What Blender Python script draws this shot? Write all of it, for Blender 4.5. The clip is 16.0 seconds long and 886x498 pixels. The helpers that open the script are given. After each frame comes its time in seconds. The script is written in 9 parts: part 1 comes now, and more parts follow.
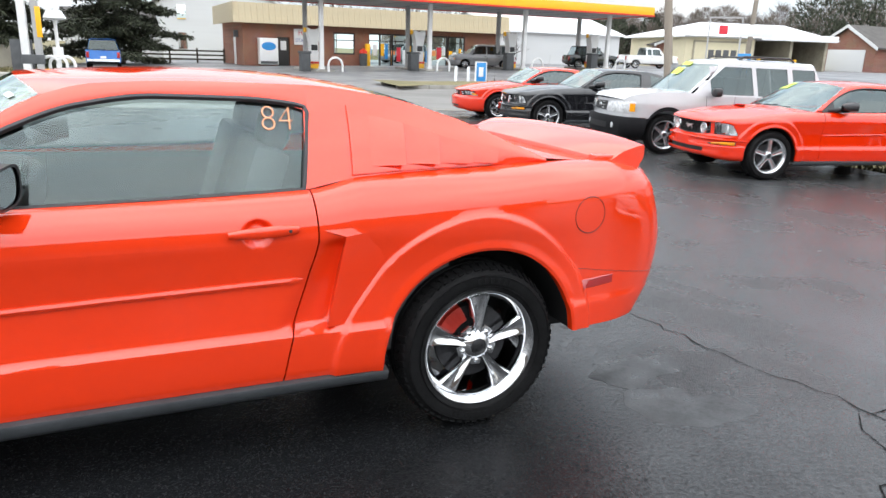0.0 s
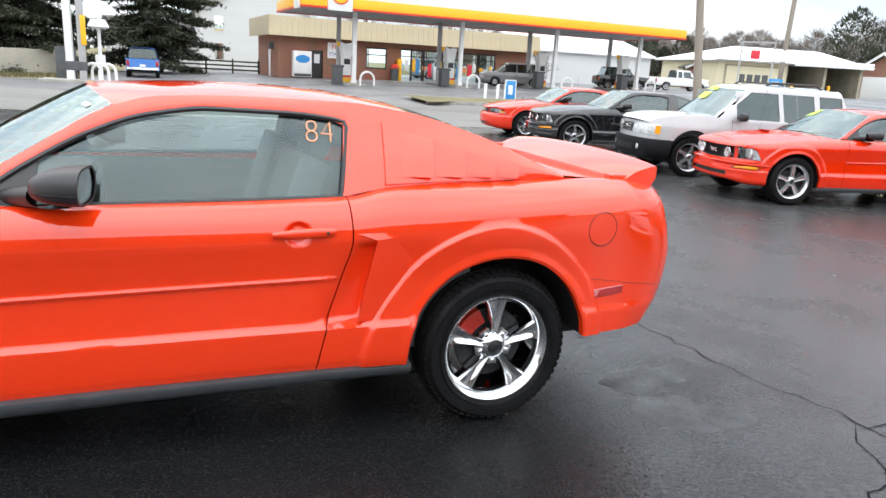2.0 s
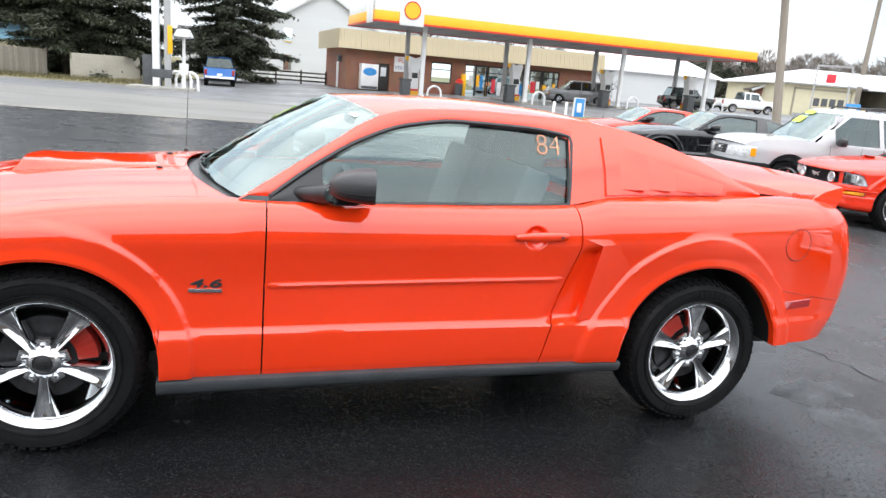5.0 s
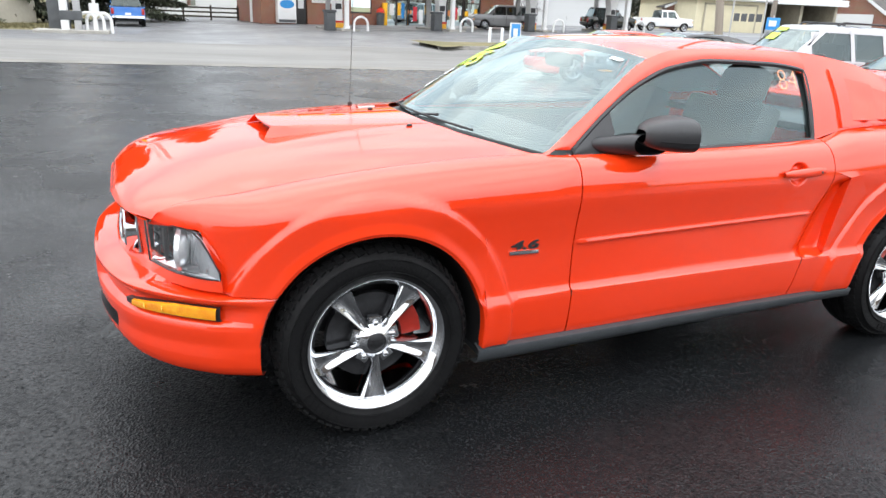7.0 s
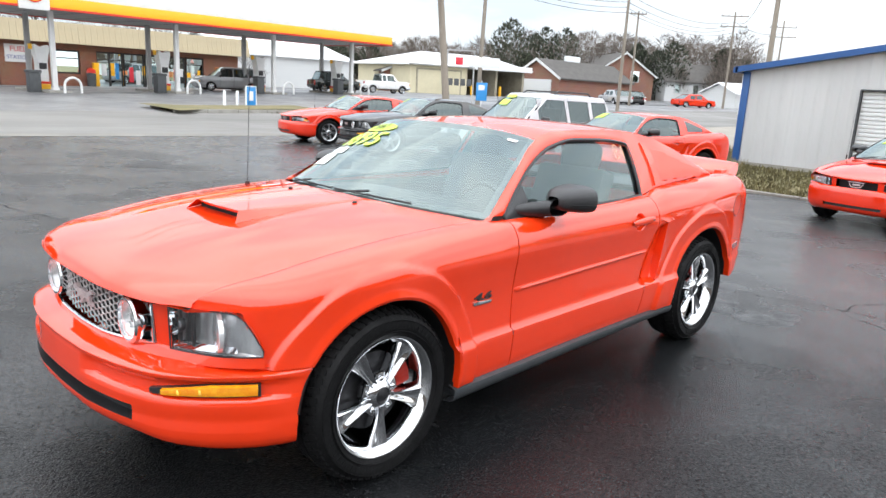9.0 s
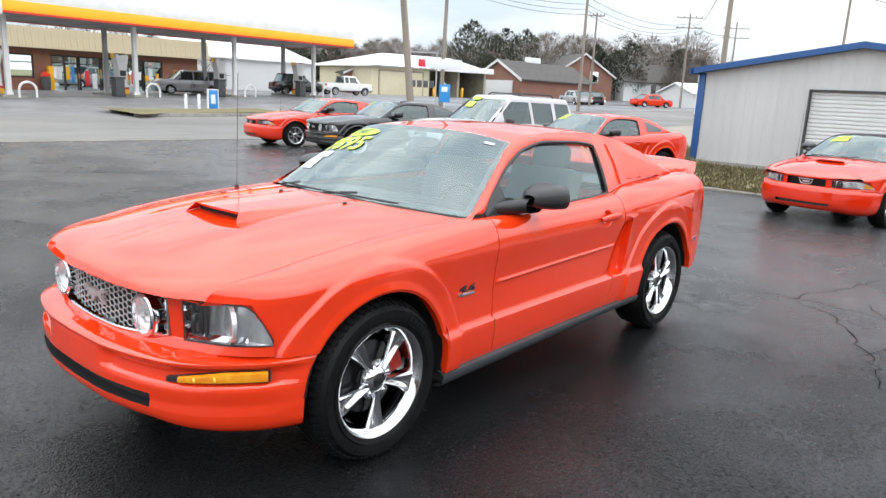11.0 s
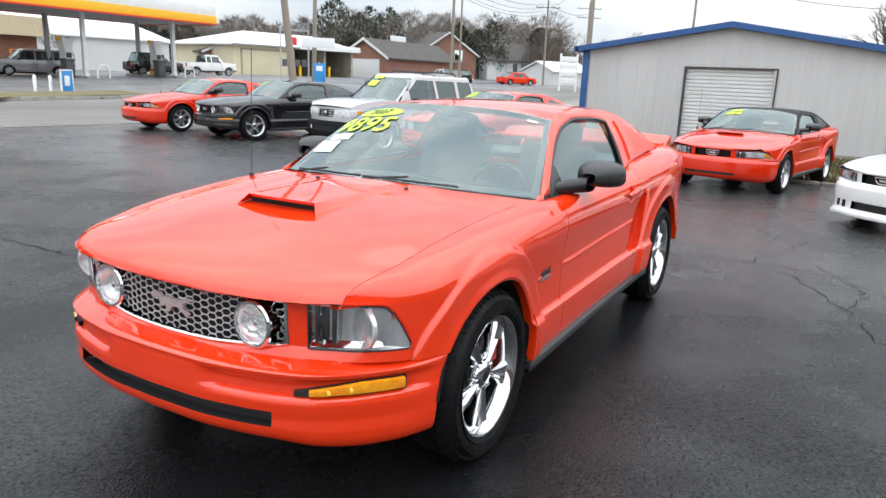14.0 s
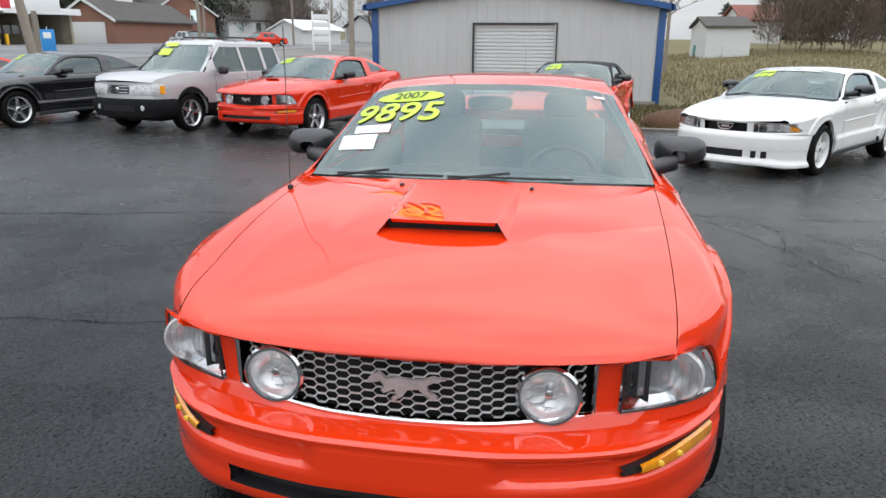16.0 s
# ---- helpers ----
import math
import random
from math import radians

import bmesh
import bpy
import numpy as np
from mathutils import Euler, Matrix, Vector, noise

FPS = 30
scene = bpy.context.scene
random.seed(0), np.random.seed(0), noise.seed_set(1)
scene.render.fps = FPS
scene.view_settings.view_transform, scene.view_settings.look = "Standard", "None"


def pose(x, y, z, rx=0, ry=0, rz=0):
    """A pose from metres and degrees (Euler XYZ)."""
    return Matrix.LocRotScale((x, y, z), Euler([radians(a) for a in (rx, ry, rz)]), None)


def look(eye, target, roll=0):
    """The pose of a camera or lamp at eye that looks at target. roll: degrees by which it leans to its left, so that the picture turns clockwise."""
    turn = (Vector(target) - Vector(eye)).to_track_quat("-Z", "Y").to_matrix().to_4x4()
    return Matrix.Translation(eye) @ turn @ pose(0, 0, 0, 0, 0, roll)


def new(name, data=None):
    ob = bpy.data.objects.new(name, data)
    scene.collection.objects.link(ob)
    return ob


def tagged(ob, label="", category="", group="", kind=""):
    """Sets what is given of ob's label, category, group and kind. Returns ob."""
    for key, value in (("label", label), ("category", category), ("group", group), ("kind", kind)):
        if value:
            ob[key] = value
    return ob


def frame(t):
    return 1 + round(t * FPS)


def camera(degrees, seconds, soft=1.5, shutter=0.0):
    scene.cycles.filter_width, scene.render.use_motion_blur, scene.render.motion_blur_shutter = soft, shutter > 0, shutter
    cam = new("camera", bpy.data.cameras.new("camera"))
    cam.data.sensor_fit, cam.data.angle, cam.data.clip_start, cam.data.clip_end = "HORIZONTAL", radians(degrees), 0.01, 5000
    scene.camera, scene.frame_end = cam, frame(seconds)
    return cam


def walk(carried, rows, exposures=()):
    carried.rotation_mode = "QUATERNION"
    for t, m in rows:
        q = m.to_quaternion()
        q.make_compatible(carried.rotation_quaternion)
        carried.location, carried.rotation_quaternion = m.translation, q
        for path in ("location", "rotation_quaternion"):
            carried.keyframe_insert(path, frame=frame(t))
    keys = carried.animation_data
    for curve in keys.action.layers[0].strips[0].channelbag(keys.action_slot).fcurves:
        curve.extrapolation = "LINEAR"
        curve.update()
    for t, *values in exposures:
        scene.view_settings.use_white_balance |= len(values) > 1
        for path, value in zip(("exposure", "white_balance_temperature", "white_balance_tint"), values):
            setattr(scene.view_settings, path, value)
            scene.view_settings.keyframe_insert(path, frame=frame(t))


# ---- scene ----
cam = camera(64.7, 16.0)
PATH = [
    (0, (0.244, -3.262, 1.47), (0.955, -1.473, 0.928), 1.8),
    (0.5, (0.115, -3.373, 1.491), (0.826, -1.571, 0.994), 3.8),
    (1, (0.131, -3.518, 1.496), (0.783, -1.691, 1.008), 3.7),
    (1.5, (0.152, -3.496, 1.506), (0.797, -1.668, 1.01), 3.7),
    (2, (0.162, -3.493, 1.499), (0.811, -1.669, 0.996), 3.3),
    (2.5, (0.165, -3.497, 1.504), (0.826, -1.679, 0.997), 3.5),
    (3, (0.148, -3.542, 1.484), (0.834, -1.733, 0.976), 4.3),
    (3.2, (0.131, -3.537, 1.464), (0.767, -1.719, 0.923), 1.9),
    (5.3, (-0.847, -3.539, 1.47), (-0.335, -1.664, 1.001), 4.9),
    (5.5, (-1.004, -3.504, 1.455), (-0.448, -1.653, 0.938), 3.8),
    (6, (-1.351, -3.378, 1.457), (-0.794, -1.528, 0.942), 1.3),
    (6.5, (-1.659, -3.145, 1.475), (-1.114, -1.301, 0.928), 0.9),
    (7, (-1.992, -3.018, 1.444), (-1.261, -1.271, 0.802), 2.5),
    (7.5, (-2.274, -2.828, 1.438), (-1.423, -1.141, 0.782), 1.1),
    (8, (-2.546, -2.649, 1.468), (-1.589, -1.013, 0.828), 1.0),
    (8.5, (-2.802, -2.649, 1.534), (-1.493, -1.252, 0.956), 1.0),
    (9, (-2.973, -2.865, 1.54), (-1.602, -1.48, 1.087), 3.0),
    (9.5, (-3.059, -2.961, 1.566), (-1.658, -1.608, 1.11), 2.9),
    (9.7, (-3.092, -2.962, 1.565), (-1.666, -1.637, 1.106), 2.8),
    (12, (-3.267, -2.964, 1.567), (-1.819, -1.657, 1.122), 2.4),
    (12.5, (-3.306, -2.927, 1.533), (-1.855, -1.648, 1.025), 1.6),
    (13, (-3.352, -2.778, 1.527), (-1.802, -1.600, 1.070), 3.6),
    (13.5, (-3.451, -2.431, 1.536), (-1.912, -1.244, 1.062), 0.4),
    (14, (-3.656, -2.116, 1.514), (-1.998, -1.108, 1.030), 2.3),
    (14.5, (-3.728, -1.709, 1.507), (-1.979, -0.871, 1.018), -1.0),
    (15, (-3.824, -1.330, 1.540), (-2.000, -0.656, 1.075), -3.3),
    (15.5, (-3.842, -0.936, 1.520), (-1.982, -0.462, 0.958), -1.7),
    (16, (-3.738, -0.500, 1.561), (-1.860, -0.123, 0.984), 0.4),
]
EXPOSURES = [(0.0, 0.74), (7.5, 0.84), (9.0, 0.74), (12.5, 0.48), (14.5, 0.34), (15.2, 0.21), (16.0, 0.07)]
walk(cam, [(t, look(eye, target, roll)) for t, eye, target, roll in PATH], EXPOSURES)

# ---------- the lie of the land ----------
SLOPE = 0.016
TILT = math.degrees(math.atan(SLOPE))


def clamp(v, a, b):
    return max(a, min(b, v))


def smooth(a, b, v):
    t = clamp((v - a) / (b - a), 0.0, 1.0)
    return t * t * (3 - 2 * t)


def land(x, y):
    """Height of the ground: the lot falls to +x, the forecourt lies a little higher, a meadow climbs in the east."""
    lot = -SLOPE * clamp(x, -14, 13)
    court = 0.07 + 0.020 * clamp(x - 9.5, -12, 26)
    t = smooth(17, 38, y)
    h = lot * (1 - t) + court * t
    h -= 0.014 * smooth(-0.7, 0.9, y) * smooth(4.5, 1.5, y) * smooth(-4.0, -2.5, x) * smooth(4.0, 2.5, x)
    h += 1.9 * smooth(18, 95, x) * smooth(0, -14, y) + 3.0 * smooth(90, 220, x) * smooth(0, 60, y) + 1.0 * smooth(70, 200, y)
    return h


# ---------- mesh tools ----------
def spline(*pts):
    """A smooth function through (x, y) pairs."""
    xs, ys = [p[0] for p in pts], [p[1] for p in pts]
    n = len(xs)
    d = [(ys[i + 1] - ys[i]) / (xs[i + 1] - xs[i]) for i in range(n - 1)]
    m = [d[0]] + [0.0 if d[i - 1] * d[i] <= 0 else 2 * d[i - 1] * d[i] / (d[i - 1] + d[i]) for i in range(1, n - 1)] + [d[-1]]

    def f(x):
        x = clamp(x, xs[0], xs[-1])
        i = 0
        while i < n - 2 and x > xs[i + 1]:
            i += 1
        h = xs[i + 1] - xs[i]
        t = (x - xs[i]) / h
        return ((2 * t ** 3 - 3 * t ** 2 + 1) * ys[i] + (t ** 3 - 2 * t ** 2 + t) * h * m[i]
                + (3 * t ** 2 - 2 * t ** 3) * ys[i + 1] + (t ** 3 - t ** 2) * h * m[i + 1])
    return f


def lerp(a, b, t):
    return a + (b - a) * t


class Shape:
    """Collects vertices and faces of one part."""

    def __init__(self):
        self.v, self.f = [], []

    def add(self, vs, fs):
        o = len(self.v)
        self.v += [tuple(p) for p in vs]
        self.f += [tuple(i + o for i in f) for f in fs]
        return self

    def grid(self, fn, us, vs, flip=False, close=False):
        """A sheet fn(u, v) over the given parameters."""
        nu, nv = len(us), len(vs)
        pts = [fn(u, v) for u in us for v in vs]
        fs = []
        for i in range(nu if close else nu - 1):
            for j in range(nv - 1):
                a, b = i * nv + j, ((i + 1) % nu) * nv + j
                q = (a, b, b + 1, a + 1)
                fs.append(q[::-1] if flip else q)
        return self.add(pts, fs)

    def box(self, x0, x1, y0, y1, z0, z1, m=None):
        vs = [Vector((x, y, z)) for x in (x0, x1) for y in (y0, y1) for z in (z0, z1)]
        if m is not None:
            vs = [m @ p for p in vs]
        return self.add(vs, [(0, 1, 3, 2), (4, 6, 7, 5), (0, 4, 5, 1), (2, 3, 7, 6), (0, 2, 6, 4), (1, 5, 7, 3)])

    def slab(self, x0, x1, y0, y1, z0, z1, b=0.01, m=None):
        """A box with chamfered edges."""
        c = Vector(((x0 + x1) / 2, (y0 + y1) / 2, (z0 + z1) / 2))
        h = Vector((abs(x1 - x0) / 2, abs(y1 - y0) / 2, abs(z1 - z0) / 2))
        b = min(b, 0.45 * min(h))
        bm = bmesh.new()
        bmesh.ops.create_cube(bm, size=2)
        for p in bm.verts:
            p.co = c + Vector((p.co.x * h.x, p.co.y * h.y, p.co.z * h.z))
        bmesh.ops.bevel(bm, geom=list(bm.edges), offset=b, segments=2, affect="EDGES", profile=0.6)
        bm.verts.index_update()
        vs = [(m @ p.co) if m is not None else p.co.copy() for p in bm.verts]
        self.add(vs, [[p.index for p in f.verts] for f in bm.faces])
        bm.free()
        return self

    def lathe(self, prof, n, m=None, cap=False):
        """(radius, height) pairs turned round the z axis."""
        k = len(prof)
        vs = [Vector((r * math.cos(2 * math.pi * i / n), r * math.sin(2 * math.pi * i / n), h)) for i in range(n) for r, h in prof]
        if m is not None:
            vs = [m @ p for p in vs]
        fs = [(i * k + j, ((i + 1) % n) * k + j, ((i + 1) % n) * k + j + 1, i * k + j + 1) for i in range(n) for j in range(k - 1)]
        if cap:
            fs += [tuple(i * k for i in range(n))[::-1], tuple(i * k + k - 1 for i in range(n))]
        return self.add(vs, fs)

    def tube(self, pts, r, n=6, closed=False, taper=None):
        pts = [Vector(p) for p in pts]
        k = len(pts)
        vs = []
        up = Vector((0.13, 0.2, 1)).normalized()
        for i, p in enumerate(pts):
            a, b = pts[(i - 1) % k] if (closed or i) else p, pts[(i + 1) % k] if (closed or i < k - 1) else p
            d = (b - a).normalized()
            s = d.cross(up)
            s = s.normalized() if s.length > 1e-4 else Vector((1, 0, 0))
            t = s.cross(d)
            q = r if taper is None else lerp(r, taper, i / (k - 1))
            vs += [p + q * (s * math.cos(2 * math.pi * j / n) + t * math.sin(2 * math.pi * j / n)) for j in range(n)]
        fs = [(i * n + j, ((i + 1) % k) * n + j, ((i + 1) % k) * n + (j + 1) % n, i * n + (j + 1) % n)
              for i in range(k if closed else k - 1) for j in range(n)]
        if not closed:
            fs += [tuple(range(n))[::-1], tuple((k - 1) * n + j for j in range(n))]
        return self.add(vs, fs)

    def ball(self, c, h, nu=16, nv=10, e=1.0, m=None):
        """A superellipsoid with half sizes h; e under 1 is boxier."""
        def pw(a):
            return math.copysign(abs(a) ** e, a)
        vs = []
        for i in range(nu):
            for j in range(nv + 1):
                a, b = 2 * math.pi * i / nu, math.pi * (j / nv - 0.5)
                q = Vector((c[0] + h[0] * pw(math.cos(a)) * pw(math.cos(b)), c[1] + h[1] * pw(math.sin(a)) * pw(math.cos(b)), c[2] + h[2] * pw(math.sin(b))))
                vs.append(m @ q if m is not None else q)
        return self.add(vs, [(i * (nv + 1) + j, ((i + 1) % nu) * (nv + 1) + j, ((i + 1) % nu) * (nv + 1) + j + 1, i * (nv + 1) + j + 1) for i in range(nu) for j in range(nv)])

    def prism(self, poly, a, b, axis="y", m=None):
        """A polygon of (p, q) pairs drawn out from a to b along an axis."""
        def put(p, q, w):
            v = Vector({"x": (w, p, q), "y": (p, w, q), "z": (p, q, w)}[axis])
            return m @ v if m is not None else v
        n = len(poly)
        vs = [put(p, q, a) for p, q in poly] + [put(p, q, b) for p, q in poly]
        fs = [tuple(range(n)), tuple(range(2 * n - 1, n - 1, -1))] + [(i, i + n, (i + 1) % n + n, (i + 1) % n) for i in range(n)]
        return self.add(vs, fs)

    def mesh(self, name, mat, shade=True, angle=40, fix=True):
        me = bpy.data.meshes.new(name)
        me.from_pydata(self.v, [], self.f)
        if fix:
            bm = bmesh.new()
            bm.from_mesh(me)
            bmesh.ops.remove_doubles(bm, verts=bm.verts, dist=0.00005)
            bmesh.ops.recalc_face_normals(bm, faces=bm.faces)
            bm.to_mesh(me)
            bm.free()
        me.materials.append(mat)
        if shade:
            me.shade_smooth()
            me.set_sharp_from_angle(angle=radians(angle))
        return me


def part(name, sh, mat, parent, label="", shade=True, angle=40, fix=True):
    """Links a shape as one mesh under a thing or a part."""
    ob = new(name, sh.mesh(name, mat, shade, angle, fix) if isinstance(sh, Shape) else sh)
    ob.parent = parent
    if label:
        ob["label"] = label
    return ob


def thing(name, label, category, m=None, group="", kind=""):
    ob = new(name)
    ob.empty_display_size = 0.2
    if m is not None:
        ob.matrix_basis = m
    return tagged(ob, label, category, group, kind)


def solo(name, sh, mat, label, category, group="", kind="", m=None, shade=True, angle=40, fix=True):
    ob = new(name, sh.mesh(name, mat, shade, angle, fix))
    if m is not None:
        ob.matrix_basis = m
    return tagged(ob, label, category, group, kind)


def lettering(name, text, size, mat, parent, m, depth=0.002, bend=None, shear=0.0, bold=0.0):
    """Built-in font as a mesh; bend maps its points into place."""
    cu = bpy.data.curves.new(name, "FONT")
    cu.body, cu.size, cu.extrude, cu.align_x, cu.align_y, cu.shear, cu.offset = text, size, depth, "CENTER", "CENTER", shear, bold
    tmp = bpy.data.objects.new(name, cu)
    scene.collection.objects.link(tmp)
    me = bpy.data.meshes.new_from_object(tmp.evaluated_get(bpy.context.evaluated_depsgraph_get()))
    bpy.data.objects.remove(tmp)
    me.materials.clear()
    me.materials.append(mat)
    for p in me.vertices:
        p.co = bend(p.co) if bend else m @ p.co
    return part(name, me, mat, parent)


def span(a, b, n):
    return [a + (b - a) * i / (n - 1) for i in range(n)]


# ---------- world and sun: a bright overcast winter day ----------
world = bpy.data.worlds.new("overcast_sky")
scene.world = world
world.use_nodes = True
wn, wl = world.node_tree.nodes, world.node_tree.links
wn.clear()
w_out, w_bg = wn.new("ShaderNodeOutputWorld"), wn.new("ShaderNodeBackground")
w_sky = wn.new("ShaderNodeTexSky")
w_sky.sky_type, w_sky.sun_disc, w_sky.sun_elevation, w_sky.sun_rotation = "NISHITA", False, radians(48), radians(200)
w_dim = wn.new("ShaderNodeMix")
w_dim.data_type, w_dim.blend_type = "RGBA", "MULTIPLY"
w_dim.inputs["Factor"].default_value = 1.0
w_dim.inputs["B"].default_value = (0.13, 0.13, 0.13, 1)
w_geo, w_map = wn.new("ShaderNodeTexCoord"), wn.new("ShaderNodeMapping")
w_map.inputs["Scale"].default_value = (1.2, 1.2, 4.5)
w_noise = wn.new("ShaderNodeTexNoise")
w_noise.inputs["Scale"].default_value, w_noise.inputs["Detail"].default_value, w_noise.inputs["Roughness"].default_value = 1.6, 7.0, 0.55
w_ramp = wn.new("ShaderNodeValToRGB")
w_ramp.color_ramp.elements[0].position, w_ramp.color_ramp.elements[0].color = 0.38, (0.58, 0.66, 0.75, 1)
w_ramp.color_ramp.elements[1].position, w_ramp.color_ramp.elements[1].color = 0.58, (0.96, 0.97, 0.985, 1)
w_mix = wn.new("ShaderNodeMix")
w_mix.data_type = "RGBA"
w_mix.inputs["Factor"].default_value = 0.90
wl.new(w_sky.outputs[0], w_dim.inputs["A"])
wl.new(w_geo.outputs["Generated"], w_map.inputs[0])
wl.new(w_map.outputs[0], w_noise.inputs["Vector"])
wl.new(w_noise.outputs["Fac"], w_ramp.inputs[0])
wl.new(w_dim.outputs["Result"], w_mix.inputs["A"])
wl.new(w_ramp.outputs[0], w_mix.inputs["B"])
wl.new(w_mix.outputs["Result"], w_bg.inputs[0])
# an overcast sky is brighter overhead than at the horizon
w_xyz, w_up = wn.new("ShaderNodeSeparateXYZ"), wn.new("ShaderNodeMapRange")
w_up.inputs["To Min"].default_value, w_up.inputs["To Max"].default_value = 0.77, 2.3
wl.new(w_geo.outputs["Generated"], w_xyz.inputs[0])
wl.new(w_xyz.outputs["Z"], w_up.inputs["Value"])
wl.new(w_up.outputs[0], w_bg.inputs[1])
wl.new(w_bg.outputs[0], w_out.inputs[0])

sun = new("sun", bpy.data.lights.new("sun", "SUN"))
sun.data.energy, sun.data.angle, sun.data.color = 1.1, radians(170), (1.0, 0.97, 0.92)
sun.matrix_basis = look((-6, -9, 14), (0, 0, 0))


# ---------- materials ----------
def material(name, base, rough=0.5, metal=0.0, vary=0.0, scale=8.0, second=None, bump=0.0, bump_scale=60.0, coat=0.0, spec=0.5, island=0.0, stretch=(1, 1, 1), rough_vary=0.0):
    """A principled surface with colour variation at two scales and fine relief."""
    m = bpy.data.materials.new(name)
    m.use_nodes = True
    nt = m.node_tree
    b = nt.nodes["Principled BSDF"]
    b.inputs["Roughness"].default_value, b.inputs["Metallic"].default_value = rough, metal
    b.inputs["Coat Weight"].default_value, b.inputs["Coat Roughness"].default_value = coat, 0.03
    b.inputs["Specular IOR Level"].default_value = spec
    col = (*base, 1)
    b.inputs["Base Color"].default_value = col
    tc, mp = nt.nodes.new("ShaderNodeTexCoord"), nt.nodes.new("ShaderNodeMapping")
    mp.inputs["Scale"].default_value = stretch
    nt.links.new(tc.outputs["Object"], mp.inputs[0])
    out = None
    if vary or second:
        alt = second if second else tuple(clamp(c * (1 - vary), 0, 1) for c in base)
        n1, n2 = nt.nodes.new("ShaderNodeTexNoise"), nt.nodes.new("ShaderNodeTexNoise")
        n1.inputs["Scale"].default_value, n1.inputs["Detail"].default_value = scale, 5
        n2.inputs["Scale"].default_value, n2.inputs["Detail"].default_value = scale * 7.3, 4
        nt.links.new(mp.outputs[0], n1.inputs["Vector"])
        nt.links.new(mp.outputs[0], n2.inputs["Vector"])
        add = nt.nodes.new("ShaderNodeMath")
        add.operation = "MULTIPLY_ADD"
        add.inputs[1].default_value = 0.45
        nt.links.new(n2.outputs["Fac"], add.inputs[0])
        nt.links.new(n1.outputs["Fac"], add.inputs[2])
        rp = nt.nodes.new("ShaderNodeMapRange")
        rp.inputs["From Min"].default_value, rp.inputs["From Max"].default_value = 0.55, 0.95
        nt.links.new(add.outputs[0], rp.inputs["Value"])
        mx = nt.nodes.new("ShaderNodeMix")
        mx.data_type = "RGBA"
        mx.inputs["A"].default_value, mx.inputs["B"].default_value = col, (*alt, 1)
        nt.links.new(rp.outputs[0], mx.inputs["Factor"])
        out = mx.outputs["Result"]
        if rough_vary:
            rr = nt.nodes.new("ShaderNodeMapRange")
            rr.inputs["To Min"].default_value, rr.inputs["To Max"].default_value = rough - rough_vary, rough + rough_vary
            nt.links.new(rp.outputs[0], rr.inputs["Value"])
            nt.links.new(rr.outputs[0], b.inputs["Roughness"])
    if island:
        rnd = nt.nodes.new("ShaderNodeObjectInfo") if island < 0 else nt.nodes.new("ShaderNodeNewGeometry")
        hsv = nt.nodes.new("ShaderNodeHueSaturation")
        mr = nt.nodes.new("ShaderNodeMapRange")
        mr.inputs["To Min"].default_value, mr.inputs["To Max"].default_value = 1 - abs(island), 1 + abs(island)
        nt.links.new(rnd.outputs["Random"] if island < 0 else rnd.outputs["Random Per Island"], mr.inputs["Value"])
        nt.links.new(mr.outputs[0], hsv.inputs["Value"])
        if out:
            nt.links.new(out, hsv.inputs["Color"])
        else:
            hsv.inputs["Color"].default_value = col
        out = hsv.outputs[0]
    if out:
        nt.links.new(out, b.inputs["Base Color"])
    if bump:
        n3, bp = nt.nodes.new("ShaderNodeTexNoise"), nt.nodes.new("ShaderNodeBump")
        n3.inputs["Scale"].default_value, n3.inputs["Detail"].default_value = bump_scale, 4
        nt.links.new(mp.outputs[0], n3.inputs["Vector"])
        bp.inputs["Strength"].default_value, bp.inputs["Distance"].default_value = bump, 0.02
        nt.links.new(n3.outputs["Fac"], bp.inputs["Height"])
        nt.links.new(bp.outputs[0], b.inputs["Normal"])
    return m


def paint(name, base, flake=0.0, peel=0.006):
    """Car paint under a clear coat."""
    m = material(name, base, rough=0.5, vary=0.06, scale=2.0, coat=1.0, metal=flake, bump=peel, bump_scale=5.0, spec=0.0 if flake == 0 else 0.5)
    m.node_tree.nodes["Principled BSDF"].inputs["Coat Roughness"].default_value = 0.012
    m.node_tree.nodes["Principled BSDF"].inputs["Coat IOR"].default_value = 1.72
    return m


